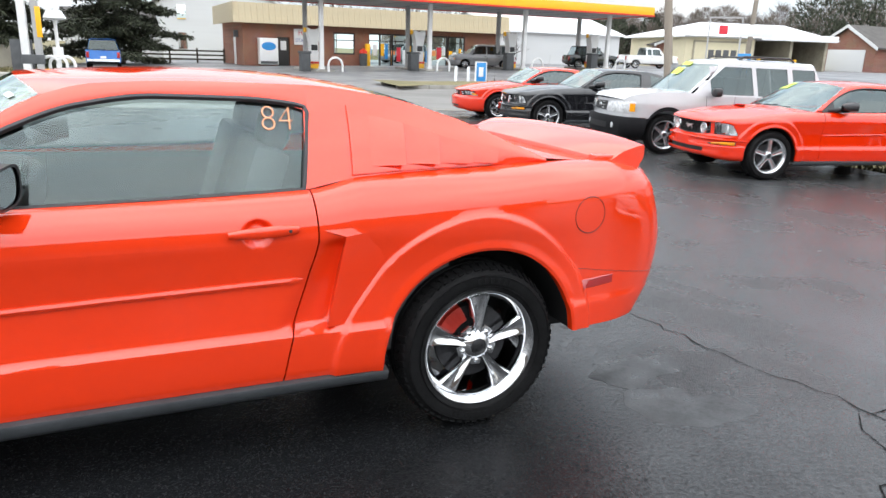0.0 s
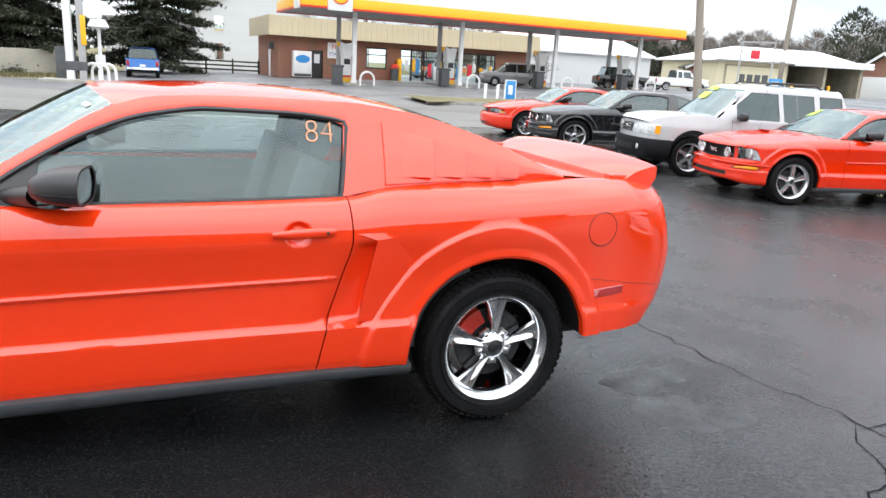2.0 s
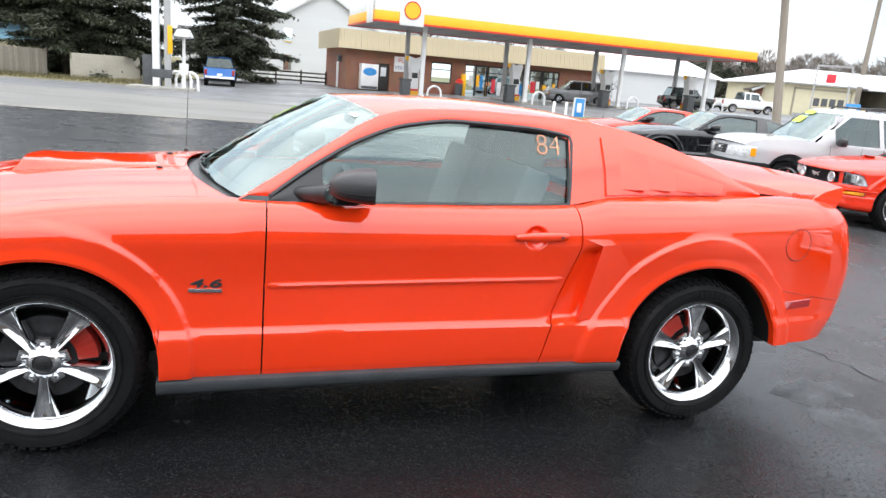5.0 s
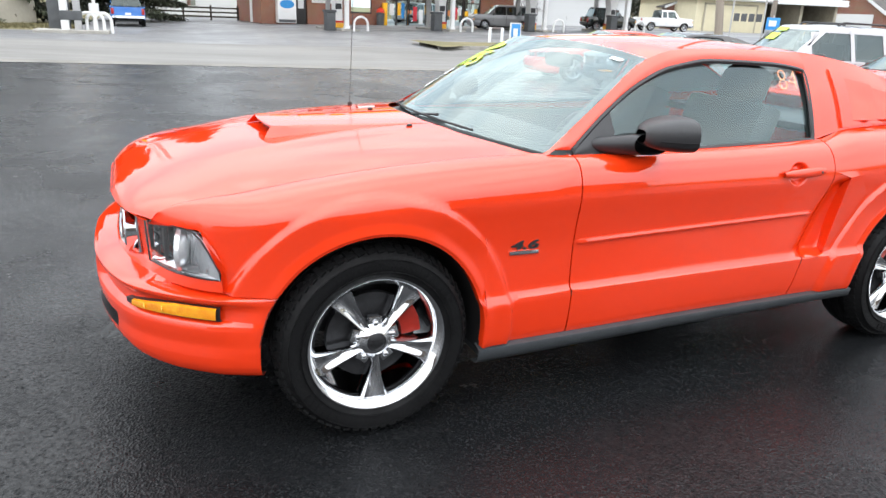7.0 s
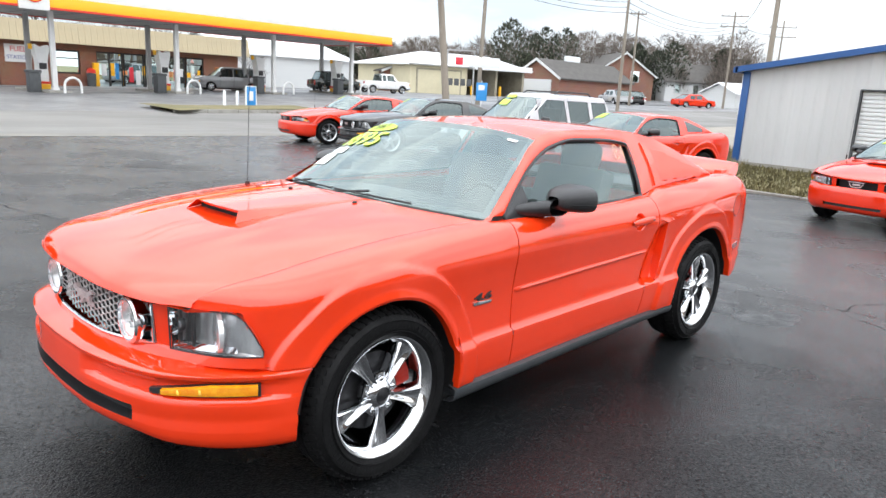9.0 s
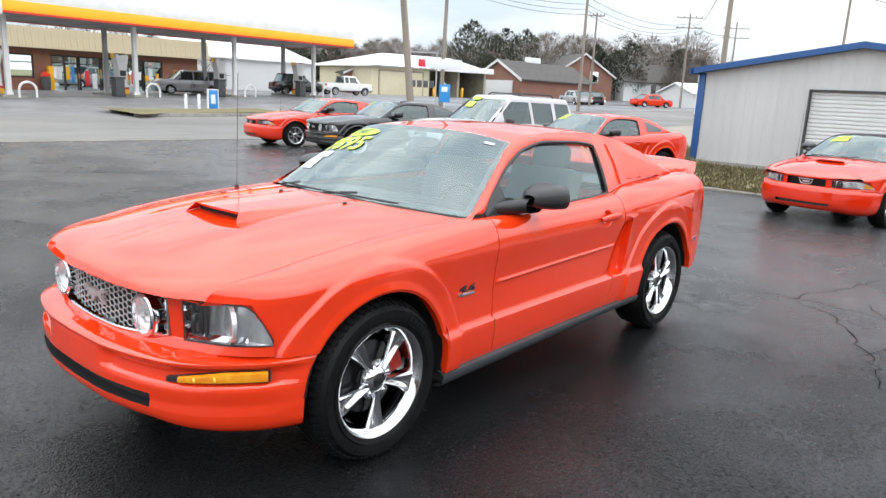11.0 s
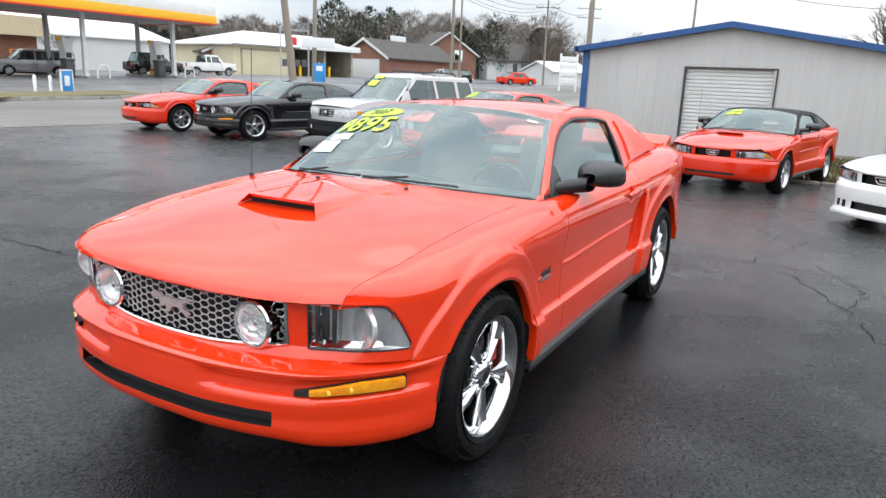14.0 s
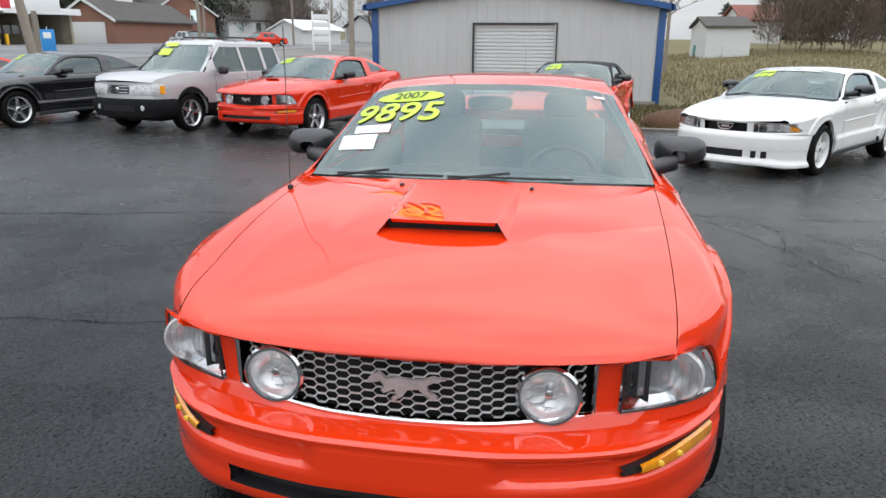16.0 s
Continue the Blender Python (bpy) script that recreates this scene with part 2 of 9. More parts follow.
def glass(name, tint, gloss=0.1, rough=0.0, sheen=(0.86, 1.0, 1.0)):
    """Thin window glass: lets light through and mirrors the sky, more so at a flat angle."""
    m = bpy.data.materials.new(name)
    m.use_nodes = True
    nt = m.node_tree
    nt.nodes.clear()
    o, mx = nt.nodes.new("ShaderNodeOutputMaterial"), nt.nodes.new("ShaderNodeMixShader")
    tr, gl, fr = nt.nodes.new("ShaderNodeBsdfTransparent"), nt.nodes.new("ShaderNodeBsdfGlossy"), nt.nodes.new("ShaderNodeLayerWeight")
    tr.inputs[0].default_value = (*tint, 1)
    gl.inputs["Color"].default_value = (*sheen, 1)
    gl.inputs["Roughness"].default_value = rough
    fr.inputs["Blend"].default_value = 0.5
    pw, ml = nt.nodes.new("ShaderNodeMath"), nt.nodes.new("ShaderNodeMath")
    pw.operation, ml.operation = "POWER", "MULTIPLY_ADD"
    pw.inputs[1].default_value = 4.0
    ml.inputs[1].default_value, ml.inputs[2].default_value = 1 - gloss, gloss
    nt.links.new(fr.outputs["Facing"], pw.inputs[0])
    nt.links.new(pw.outputs[0], ml.inputs[0])
    nt.links.new(ml.outputs[0], mx.inputs[0])
    nt.links.new(tr.outputs[0], mx.inputs[1])
    nt.links.new(gl.outputs[0], mx.inputs[2])
    nt.links.new(mx.outputs[0], o.inputs[0])
    return m


def glow(name, col, strength):
    m = material(name, col, rough=0.4)
    b = m.node_tree.nodes["Principled BSDF"]
    b.inputs["Emission Color"].default_value, b.inputs["Emission Strength"].default_value = (*col, 1), strength
    return m


RED = paint("red_paint", (0.80, 0.041, 0.006))
RED_DEEP = paint("deeper_red_paint", (0.74, 0.026, 0.002))
SEAM_RED = material("shaded_red_seam", (0.20, 0.010, 0.004), rough=0.6, vary=0.3, scale=30)
BLACK_PAINT = paint("black_paint", (0.012, 0.012, 0.014))
WHITE_PAINT = paint("white_paint", (0.80, 0.80, 0.79))
SILVER_PAINT = paint("silver_paint", (0.47, 0.475, 0.49), flake=0.25)
BLUE_PAINT = paint("blue_paint", (0.08, 0.22, 0.58))
GREY_PAINT = paint("grey_paint", (0.26, 0.26, 0.27), flake=0.3)
GREEN_BLACK = paint("dark_green_paint", (0.018, 0.024, 0.022))
GLASS = glass("window_glass", (0.76, 0.85, 0.84), 0.075)
GLASS_WS = glass("windscreen_glass", (0.78, 0.86, 0.85), 0.14)
GLASS_DARK = glass("tinted_glass", (0.16, 0.175, 0.175), 0.10)
LENS = glass("lamp_lens", (0.95, 0.96, 0.97), 0.07, sheen=(1, 1, 1))
FOG_GLASS = glass("ribbed_lamp_glass", (0.96, 0.96, 0.96), 0.10, rough=0.12, sheen=(1, 1, 1))
AMBER = material("amber_lens", (0.98, 0.44, 0.015), rough=0.10, coat=1.0, second=(0.85, 0.25, 0.006), scale=22)
AMBER.node_tree.nodes["Principled BSDF"].inputs["Transmission Weight"].default_value = 0.12
BULB = material("orange_bulb", (1.0, 0.58, 0.05), rough=0.15, coat=1.0)
CHROME = material("chrome", (0.78, 0.79, 0.81), rough=0.06, metal=1.0, vary=0.12, scale=25)
ALLOY = material("alloy", (0.62, 0.63, 0.65), rough=0.25, metal=0.9, vary=0.1, scale=12)
REFLECTOR = material("lamp_reflector", (0.90, 0.91, 0.92), rough=0.2, metal=0.55, vary=0.3, scale=30)
BRIGHT_MESH = material("bright_mesh", (0.82, 0.82, 0.82), rough=0.25, metal=0.35, vary=0.15, scale=30)
LAMP_CHROME = material("lamp_chrome", (0.86, 0.87, 0.88), rough=0.17, metal=0.72, vary=0.3, scale=18, bump=0.35, bump_scale=26, stretch=(1, 1, 0.35))
LAMP_CLEAR = material("clear_lamp", (0.70, 0.71, 0.72), rough=0.12, coat=1.0, vary=0.5, scale=22)
RUBBER = material("tyre_rubber", (0.0085, 0.0085, 0.009), rough=0.62, vary=0.5, scale=9, bump=0.2, bump_scale=110, spec=0.16, rough_vary=0.15)
TRIM = material("black_plastic", (0.022, 0.022, 0.024), rough=0.42, vary=0.3, scale=18, bump=0.06, bump_scale=240)
CLADDING = material("dull_black_cladding", (0.012, 0.012, 0.0135), rough=0.72, vary=0.3, scale=12, bump=0.08, bump_scale=200, spec=0.12)
# bright metal with the red paint's reflection put in as a pink tint
EMBLEM = material("pink_tinted_metal", (0.66, 0.56, 0.56), rough=0.22, metal=0.45, vary=0.25, scale=40)
SILL = material("dark_grey_plastic", (0.050, 0.055, 0.060), rough=0.45, vary=0.3, scale=9, bump=0.05, bump_scale=200)
# near-black: the shade inside openings is put into this colour
DARK = material("cavity_shade_black", (0.006, 0.006, 0.007), rough=0.8, vary=0.3, scale=10)
LINING = material("pale_headlining", (0.42, 0.42, 0.40), rough=0.9, vary=0.08, scale=0.8)
CLOTH = material("grey_cloth", (0.13, 0.135, 0.14), rough=0.85, vary=0.2, scale=0.9)
CALIPER = material("red_caliper", (0.36, 0.020, 0.010), rough=0.4, vary=0.2, scale=30)
IRON = material("brake_iron", (0.045, 0.045, 0.048), rough=0.5, metal=0.6, vary=0.4, scale=40)
TAILRED = material("red_lens", (0.35, 0.01, 0.01), rough=0.1, coat=1.0)
LIME = material("lime_window_paint", (0.58, 0.80, 0.07), rough=0.5, vary=0.12, scale=60)
ORANGE_MARK = material("orange_window_paint", (0.95, 0.42, 0.22), rough=0.5, vary=0.15, scale=60)
PAPER = material("sticker_paper", (0.75, 0.77, 0.78), rough=0.6, vary=0.08, scale=50)
SOFT_TOP = material("black_canvas", (0.02, 0.02, 0.022), rough=0.85, vary=0.3, scale=30, bump=0.2, bump_scale=400)


# ---------- wheels ----------
def wheel_meshes(style, R, W):
    """Tyre, rim, disc and caliper about the origin; the outside looks to -y."""
    turn = pose(0, 0, 0, 90)          # the lathe's z becomes -y
    h, rr = W / 2, R - 0.097
    tyre = Shape().lathe([(rr - 0.006, h - 0.02), (rr + 0.012, h - 0.004), (rr + 0.035, h + 0.004), (rr + 0.062, h + 0.003), (R - 0.022, h - 0.012), (R - 0.006, h - 0.03),
                          (R - 0.0055, h - 0.045), (R - 0.009, h - 0.049), (R - 0.002, h - 0.053), (R, 0.03), (R - 0.007, 0.026), (R - 0.007, 0.020), (R, 0.016), (R, -0.016), (R - 0.007, -0.020),
                          (R - 0.007, -0.026), (R, -0.030), (R - 0.006, -h + 0.03), (rr + 0.05, -h), (rr - 0.006, -h + 0.02)], 72, turn)
    for i in range(60):               # shoulder blocks of the tread, leaning with the pattern
        a = 2 * math.pi * i / 60
        tyre.box(-0.0105, 0.0105, -0.024, 0.024, -0.006, 0.0030, pose(0, 0, 0, 90) @ pose(0, 0, 0, 0, 0, math.degrees(a)) @ pose(R - 0.0035, 0, h - 0.038, 0, 68, 0) @ pose(0, 0, 0, 0, 0, 90 + 12))
        for z_ in (0.045, 0.0, -0.045):
            tyre.box(-0.011, 0.011, -0.014, 0.014, -0.008, 0.0006, pose(0, 0, 0, 90) @ pose(0, 0, 0, 0, 0, math.degrees(a) + 3) @ pose(R - 0.0005, 0, z_, 0, 90, 0) @ pose(0, 0, 0, 0, 0, 70))
    for r_, w_ in ((rr + 0.020, 0.0022), (rr + 0.064, 0.0018)):   # moulded rings on the sidewall
        tyre.lathe([(r_ - w_, h - 0.002), (r_ - w_ * 0.5, h + 0.0062), (r_ + w_ * 0.5, h + 0.0062), (r_ + w_, h - 0.002)], 64, turn)
    for k in range(2):                # raised maker's bars, too worn to read
        for j in range(6):
            tyre.box(-0.0065, 0.0065, -0.011, 0.011, 0.0, 0.0032, turn @ pose(0, 0, 0, 0, 0, 180 * k + 68 + 5.6 * j) @ pose(rr + 0.043, 0, h + 0.0035, 0, 0, 90))
    rim = Shape().lathe([(rr + 0.004, h - 0.014), (rr - 0.002, h - 0.006), (rr - 0.010, h - 0.008), (rr - 0.016, h - 0.020), (rr - 0.030, h - 0.030), (rr - 0.034, h - 0.075), (rr - 0.045, -h + 0.03), (rr - 0.01, -h + 0.02)], 64, turn)
    five = {"torque": 5, "five": 5, "star": 5, "plain": 7}[style]
    top0, top1 = h - 0.036, h - 0.040
    for k in range(five):
        a = 2 * math.pi * k / five + math.pi / 2
        m = turn @ pose(0, 0, 0, 0, 0, math.degrees(a))
        w0, w1 = {"torque": (0.016, 0.056), "five": (0.030, 0.034), "star": (0.040, 0.026), "plain": (0.028, 0.030)}[style]

        def sp(u, v):
            r = lerp(0.030, rr - 0.026, u)
            w = lerp(w0, w1, u ** (1.7 if style == "torque" else 1.3))
            t = lerp(top0, top1, u) if style != "torque" else lerp(top0 - 0.002, top1 + 0.006, u)
            dip = 0.022 * math.sin(math.pi * min(1, u * 0.95)) if style == "torque" else 0.004
            lat, ax = [(-1.0, -0.050), (-0.98, -0.022), (-0.90, -0.008), (-0.74, 0.0), (-0.52, -0.002), (-0.28, -0.62 * dip), (0, -0.80 * dip), (0.28, -0.62 * dip), (0.52, -0.002), (0.74, 0.0), (0.90, -0.008), (0.98, -0.022), (1.0, -0.050)][v]
            return m @ Vector((r, w * lat, t + ax))
        rim.grid(sp, span(0, 1, 14), list(range(13)))
        if style == "torque":
            b = turn @ pose(0, 0, 0, 0, 0, math.degrees(a) + 36)
            rim.slab(0.040, 0.088, -0.024, 0.024, h - 0.075, h - 0.048, 0.006, b)
            rim.lathe([(0.011, h - 0.050), (0.011, h - 0.040), (0.006, h - 0.036), (0.0, h - 0.036)], 8, b @ pose(0.066, 0, 0))
    rim.lathe([(0.075, h - 0.07), (0.062, h - 0.044), (0.040, h - 0.030), (0.034, h - 0.028), (0.031, h - 0.034)], 28, turn)
    cap = Shape().lathe([(0.031, h - 0.033), (0.024, h - 0.028), (0.0, h - 0.027)], 24, turn).box(-0.021, 0.021, -0.0035, 0.0035, h - 0.028, h - 0.025, turn @ pose(0, 0, 0, 0, 0, 25))
    disc = Shape().lathe([(0.05, h - 0.10), (0.158, h - 0.10), (0.158, h - 0.125), (0.05, h - 0.125)], 40, turn).lathe([(0.0, h - 0.085), (0.07, h - 0.085), (0.075, h - 0.12)], 24, turn)
    cal = Shape()
    for i in range(5):
        cal.slab(0.105, 0.178, -0.020, 0.020, h - 0.135, h - 0.070, 0.008, turn @ pose(0, 0, 0, 0, 0, 8 + 9 * i))
    chrome = CHROME if style == "torque" else ALLOY
    return [("tyre", tyre.mesh("tyre", RUBBER)), ("rim", rim.mesh("rim", chrome, angle=50)), ("hub_cap", cap.mesh("hub_cap", IRON)), ("brake_disc", disc.mesh("brake_disc", IRON)), ("brake_caliper", cal.mesh("brake_caliper", CALIPER if style == "torque" else IRON))]


WHEELS = {}


def wheel(car, x, y, style="torque", R=0.342, W=0.235, spin=0.0, rim_paint=None):
    key = (style, R, W)
    if key not in WHEELS:
        WHEELS[key] = wheel_meshes(*key)
    mats = WHEELS[key]
    w = part("wheel", mats[0][1], None, car)
    w.matrix_basis = pose(x, y, R, 0, 0, 0 if y < 0 else 180) @ pose(0, 0, 0, 0, spin, 0)
    for n, me in mats[1:]:
        if rim_paint and n == "rim":
            me = me.copy()
            me.materials[0] = rim_paint
        o = part(n, me, None, w)
        if n == "brake_caliper":
            o.matrix_basis = pose(0, 0, 0, 0, -spin - (112 if x > 0 else 0), 0)
    return w


# ---------- coupe bodies ----------
def arc_curve(pts):
    """A plan curve through points, by its length: functions x(s), y(s) and the whole length."""
    ss = [0.0]
    for (a, b), (c, d) in zip(pts, pts[1:]):
        ss.append(ss[-1] + math.hypot(c - a, d - b))
    return spline(*[(s, p[0]) for s, p in zip(ss, pts)]), spline(*[(s, p[1]) for s, p in zip(ss, pts)]), ss[-1]


GEN5 = dict(
    xf=-1.36, xr=1.36, R=0.342, arch=0.390, arch_r=0.418, flare=((0.525, 0.515), (0.568, 0.525)),
    nose=[(-2.235, 0), (-2.229, 0.2), (-2.201, 0.38), (-2.168, 0.5), (-2.120, 0.61), (-2.026, 0.72), (-1.93, 0.795), (-1.86, 0.838), (-1.7, 0.888), (-1.5, 0.90)],
    bump=[(0.268, 0.10), (0.280, 0.05), (0.300, 0.020), (0.322, 0.008), (0.345, 0.004), (0.375, 0.006), (0.405, 0.002), (0.43, 0.0), (0.446, 0.004), (0.458, 0.028), (0.49, 0.030), (0.508, 0.022), (0.522, 0.003), (0.534, 0.0), (0.541, 0.010), (0.550, 0.05), (0.560, 0.082)],
    P=[(-2.2, 0.62), (-2.08, 0.655), (-2.0, 0.702), (-1.9, 0.782), (-1.8, 0.840), (-1.7, 0.876), (-1.36, 0.902), (-0.9, 0.902), (0, 0.898), (0.7, 0.905), (1.36, 0.922), (1.75, 0.905), (2.0, 0.875), (2.18, 0.82), (2.28, 0.75), (2.34, 0.66)],
    sec=[(0.26, -0.022), (0.31, -0.006), (0.40, 0.002), (0.455, 0.004), (0.464, -0.010), (0.480, -0.019), (0.62, -0.022), (0.74, -0.011), (0.80, -0.002), (0.83, 0.0), (1.1, -0.02)],
    zc=[(-2.1, 0.735), (-1.9, 0.745), (-1.6, 0.785), (-1.36, 0.80), (-0.6, 0.815), (0.7, 0.84), (1.36, 0.90), (2.0, 0.93), (2.34, 0.93)],
    hood=[(0.0, 0.755), (0.012, 0.780), (0.04, 0.802), (0.10, 0.830), (0.25, 0.872), (0.5, 0.918), (0.8, 0.955), (1.1, 0.978), (1.35, 0.99)], gap=[(-2.2, 0.66), (-2.05, 0.682), (-1.74, 0.712), (-0.87, 0.752), (-0.6, 0.765)],
    cowl=(-0.93, -0.74), belt=[(-0.66, 0.955), (-0.2, 0.962), (0.7, 0.993), (0.87, 1.028), (1.4, 1.058), (1.7, 1.070), (2.0, 1.072), (2.2, 1.05), (2.34, 1.02)],
    beltw=[(-0.66, 0.800), (0.7, 0.782), (0.87, 0.765), (1.4, 0.735), (1.7, 0.715), (2.0, 0.70), (2.2, 0.67), (2.34, 0.60)],
    door=[(0.26, 0.560), (0.48, 0.605), (0.70, 0.668), (0.84, 0.700), (1.0, 0.690)], door_x=-0.60,
    W=[(-0.585, 0.960), (-0.413, 1.082), (-0.229, 1.188), (-0.038, 1.258), (0.195, 1.290), (0.463, 1.287), (0.62, 1.272), (0.72, 1.245)],
    E=[(-0.70, 0.960), (-0.42, 1.135), (-0.15, 1.296), (0.02, 1.338), (0.36, 1.352), (0.7, 1.350), (1.0, 1.320), (1.32, 1.235), (1.59, 1.128), (1.70, 1.085)],
    lean=0.55, ws=((-0.87, 0.985), (-0.685, 0.772, 0.958), (-0.29, 1.352), (-0.15, 0.600, 1.300)), roof=[(-0.29, 1.352), (0.0, 1.374), (0.35, 1.386), (0.7, 1.376), (1.0, 1.342)],
    back=((1.0, 1.342), (1.80, 1.075)), sill=0.29, bottom=0.560, lamp_end=-1.862,
    grille=(0.524, 0.566, 0.032, 0.745), lamp=(0.597, 0.840, 0.594, 0.600, 0.762, 0.745), fogs=(0.398, 0.658, 0.083), low=(0.50, 0.345, 0.400), intake=True, louvre=True, wing_x=-2.045, deck_z=1.072, tail=2.44)


class Coupe:
    def __init__(self, S):
        self.S = S
        self.nx, self.ny, self.L = arc_curve(S["nose"])
        self.bump, self.P, self.sec, self.zc = spline(*S["bump"]), spline(*S["P"]), spline(*S["sec"]), spline(*S["zc"])
        self.hood, self.gap, self.belt, self.beltw = spline(*S["hood"]), spline(*S["gap"]), spline(*S["belt"]), spline(*S["beltw"])
        self.door, self.W, self.E, self.roof = spline(*S["door"]), spline(*S["W"]), spline(*S["E"]), spline(*S["roof"])
        self.tailp = spline((0.30, -0.11), (0.42, -0.03), (0.56, 0.03), (0.70, 0.046), (0.80, 0.028), (0.90, -0.006), (1.0, -0.05), (1.1, -0.10))

    def nose_pt(self, s, d, z):
        """A point on the nose: s along the plan curve (minus: left), d inwards."""
        a, sg = abs(s), (-1 if s < 0 else 1)
        x, y = self.nx(a), self.ny(a)
        e = 0.004
        tx, ty = self.nx(a + e) - self.nx(max(a - e, 0)), self.ny(a + e) - self.ny(max(a - e, 0))
        l = math.hypot(tx, ty)
        return Vector((x + d * ty / l, sg * max(0.0, y - d * tx / l), z))

    def s_of(self, y):
        """The plan length at which the nose is y wide."""
        a, b = 0.0, self.L
        for _ in range(40):
            c = (a + b) / 2
            a, b = (c, b) if self.ny(c) < y else (a, c)
        return a

    def s_of_x(self, x):
        a, b = 0.0, self.L
        for _ in range(40):
            c = (a + b) / 2
            a, b = (c, b) if self.nx(c) < x else (a, c)
        return a

    def taper(self, y):
        """How deep the lamps and the upper bumper ledge are set back, towards the corners."""
        return lerp(1.0, 0.12, smooth(0.60, 0.84, abs(y)))

    def lip(self, y):
        q = min(abs(y), 0.7)
        return self.nx(self.s_of(q)) + 0.075 * (1 - 0.75 * (q / 0.7) ** 2)

    def hood_z(self, x, y):
        g = self.gap(x)
        q = abs(y) / g
        return self.hood(x - self.lip(y)) - 0.030 * q ** 2.5 * smooth(0.0, 0.30, x - self.lip(y)) + 0.006 * smooth(0.42, 0.30, abs(y)) * smooth(-2.0, -1.6, x)

    def arch_z(self, x):
        S = self.S
        for xa, r in ((S["xf"], S["arch"]), (S["xr"], S["arch_r"])):
            if abs(x - xa) < r:
                return S["R"] + math.sqrt(r ** 2 - (x - xa) ** 2)
        return 0.0

    def low(self, x):
        S = self.S
        if x < S["xf"]:
            return max(lerp(S["lamp"][5] + 0.004, S["bottom"] - 0.012, smooth(S["lamp_end"] - 0.046, S["lamp_end"] + 0.004, x)) if x < S["lamp_end"] else S["bottom"] - 0.012, self.arch_z(x))
        base = S["sill"] + 0.006 + 0.018 * x if x < S["xr"] else 0.38
        return max(base, self.arch_z(x))

    def flare(self, x, z):
        """How far the arches stand out from the flank."""
        S, out = self.S, 0.0
        for xa, ar, (r0, r1) in ((S["xf"], S["arch"], S["flare"][0]), (S["xr"], S["arch_r"], S["flare"][1])):
            r = math.hypot(x - xa, z - S["R"])
            ro = lerp(r0, r1, smooth(-0.05, 0.42, x - xa))
            out += 0.020 * smooth(ro, ro - 0.016, r) + 0.008 * smooth(ar + 0.05, ar, r) - 0.006 * smooth(ar + 0.012, ar, r)
        return out

    def flank(self, x, z):
        S = self.S
        k = smooth(-1.35, -1.0, x) * smooth(1.9, 1.5, x)
        y = self.P(x) + self.sec(z - (0.014 + 0.022 * clamp(x, -1.0, 1.0))) * lerp(0.25, 1.0, k)
        if S.get("intake"):
            q = clamp((z - 0.505) / 0.335, 0.0, 1.0)
            xl = lerp(0.735, 0.800, q)
            y -= 0.030 * smooth(xl - 0.125, xl - 0.012, x) * smooth(xl + 0.06, xl + 0.03, x) * smooth(0.488, 0.515, z) * smooth(0.842, 0.800, z)
        return y

    def side_y(self, x, z):
        return self.flank(x, z) + self.flare(x, z)

    def side(self, x, v, sg):
        """A point of the flank; v runs from the lower edge over the shoulder to the top edge."""
        cow = self.S["cowl"][1]
        if x < cow:
            yt = self.gap(x) + 0.002
            zt = self.hood_z(x, self.gap(x))
        else:
            w = smooth(cow, cow + 0.1, x)
            yt = lerp(self.gap(x), self.beltw(x), w)
            zt = lerp(self.hood_z(cow, self.gap(cow)), self.belt(x), w)
        zl = self.low(x)
        zc = max(min(self.zc(x), zt - 0.012), zl + 0.006)
        if v <= 0.62:
            z = lerp(zl, zc, v / 0.62)
            y = self.side_y(x, z)
        else:
            a = (v - 0.62) / 0.38 * math.pi / 2
            yc = self.flank(x, zc)
            z = zc + (zt - zc) * math.sin(a)
            y = yt + (yc - yt) * math.cos(a) ** 0.85 + self.flare(x, z) * min(1.0, 3 * math.cos(a))
        xx = x + self.tailp(z) * smooth(1.85, 2.34, x)
        return Vector((xx, sg * y, z))

    def pillar_y(self, z):
        return 0.80 - (z - 0.95) * self.S["lean"]


def hem(sh, edge, n, depth, sg):
    """Folds a panel's edge inwards."""
    sh.grid(lambda u, v: edge(u) + Vector((0, -sg * depth * v, 0)), span(0, 1, n), [0, 1])


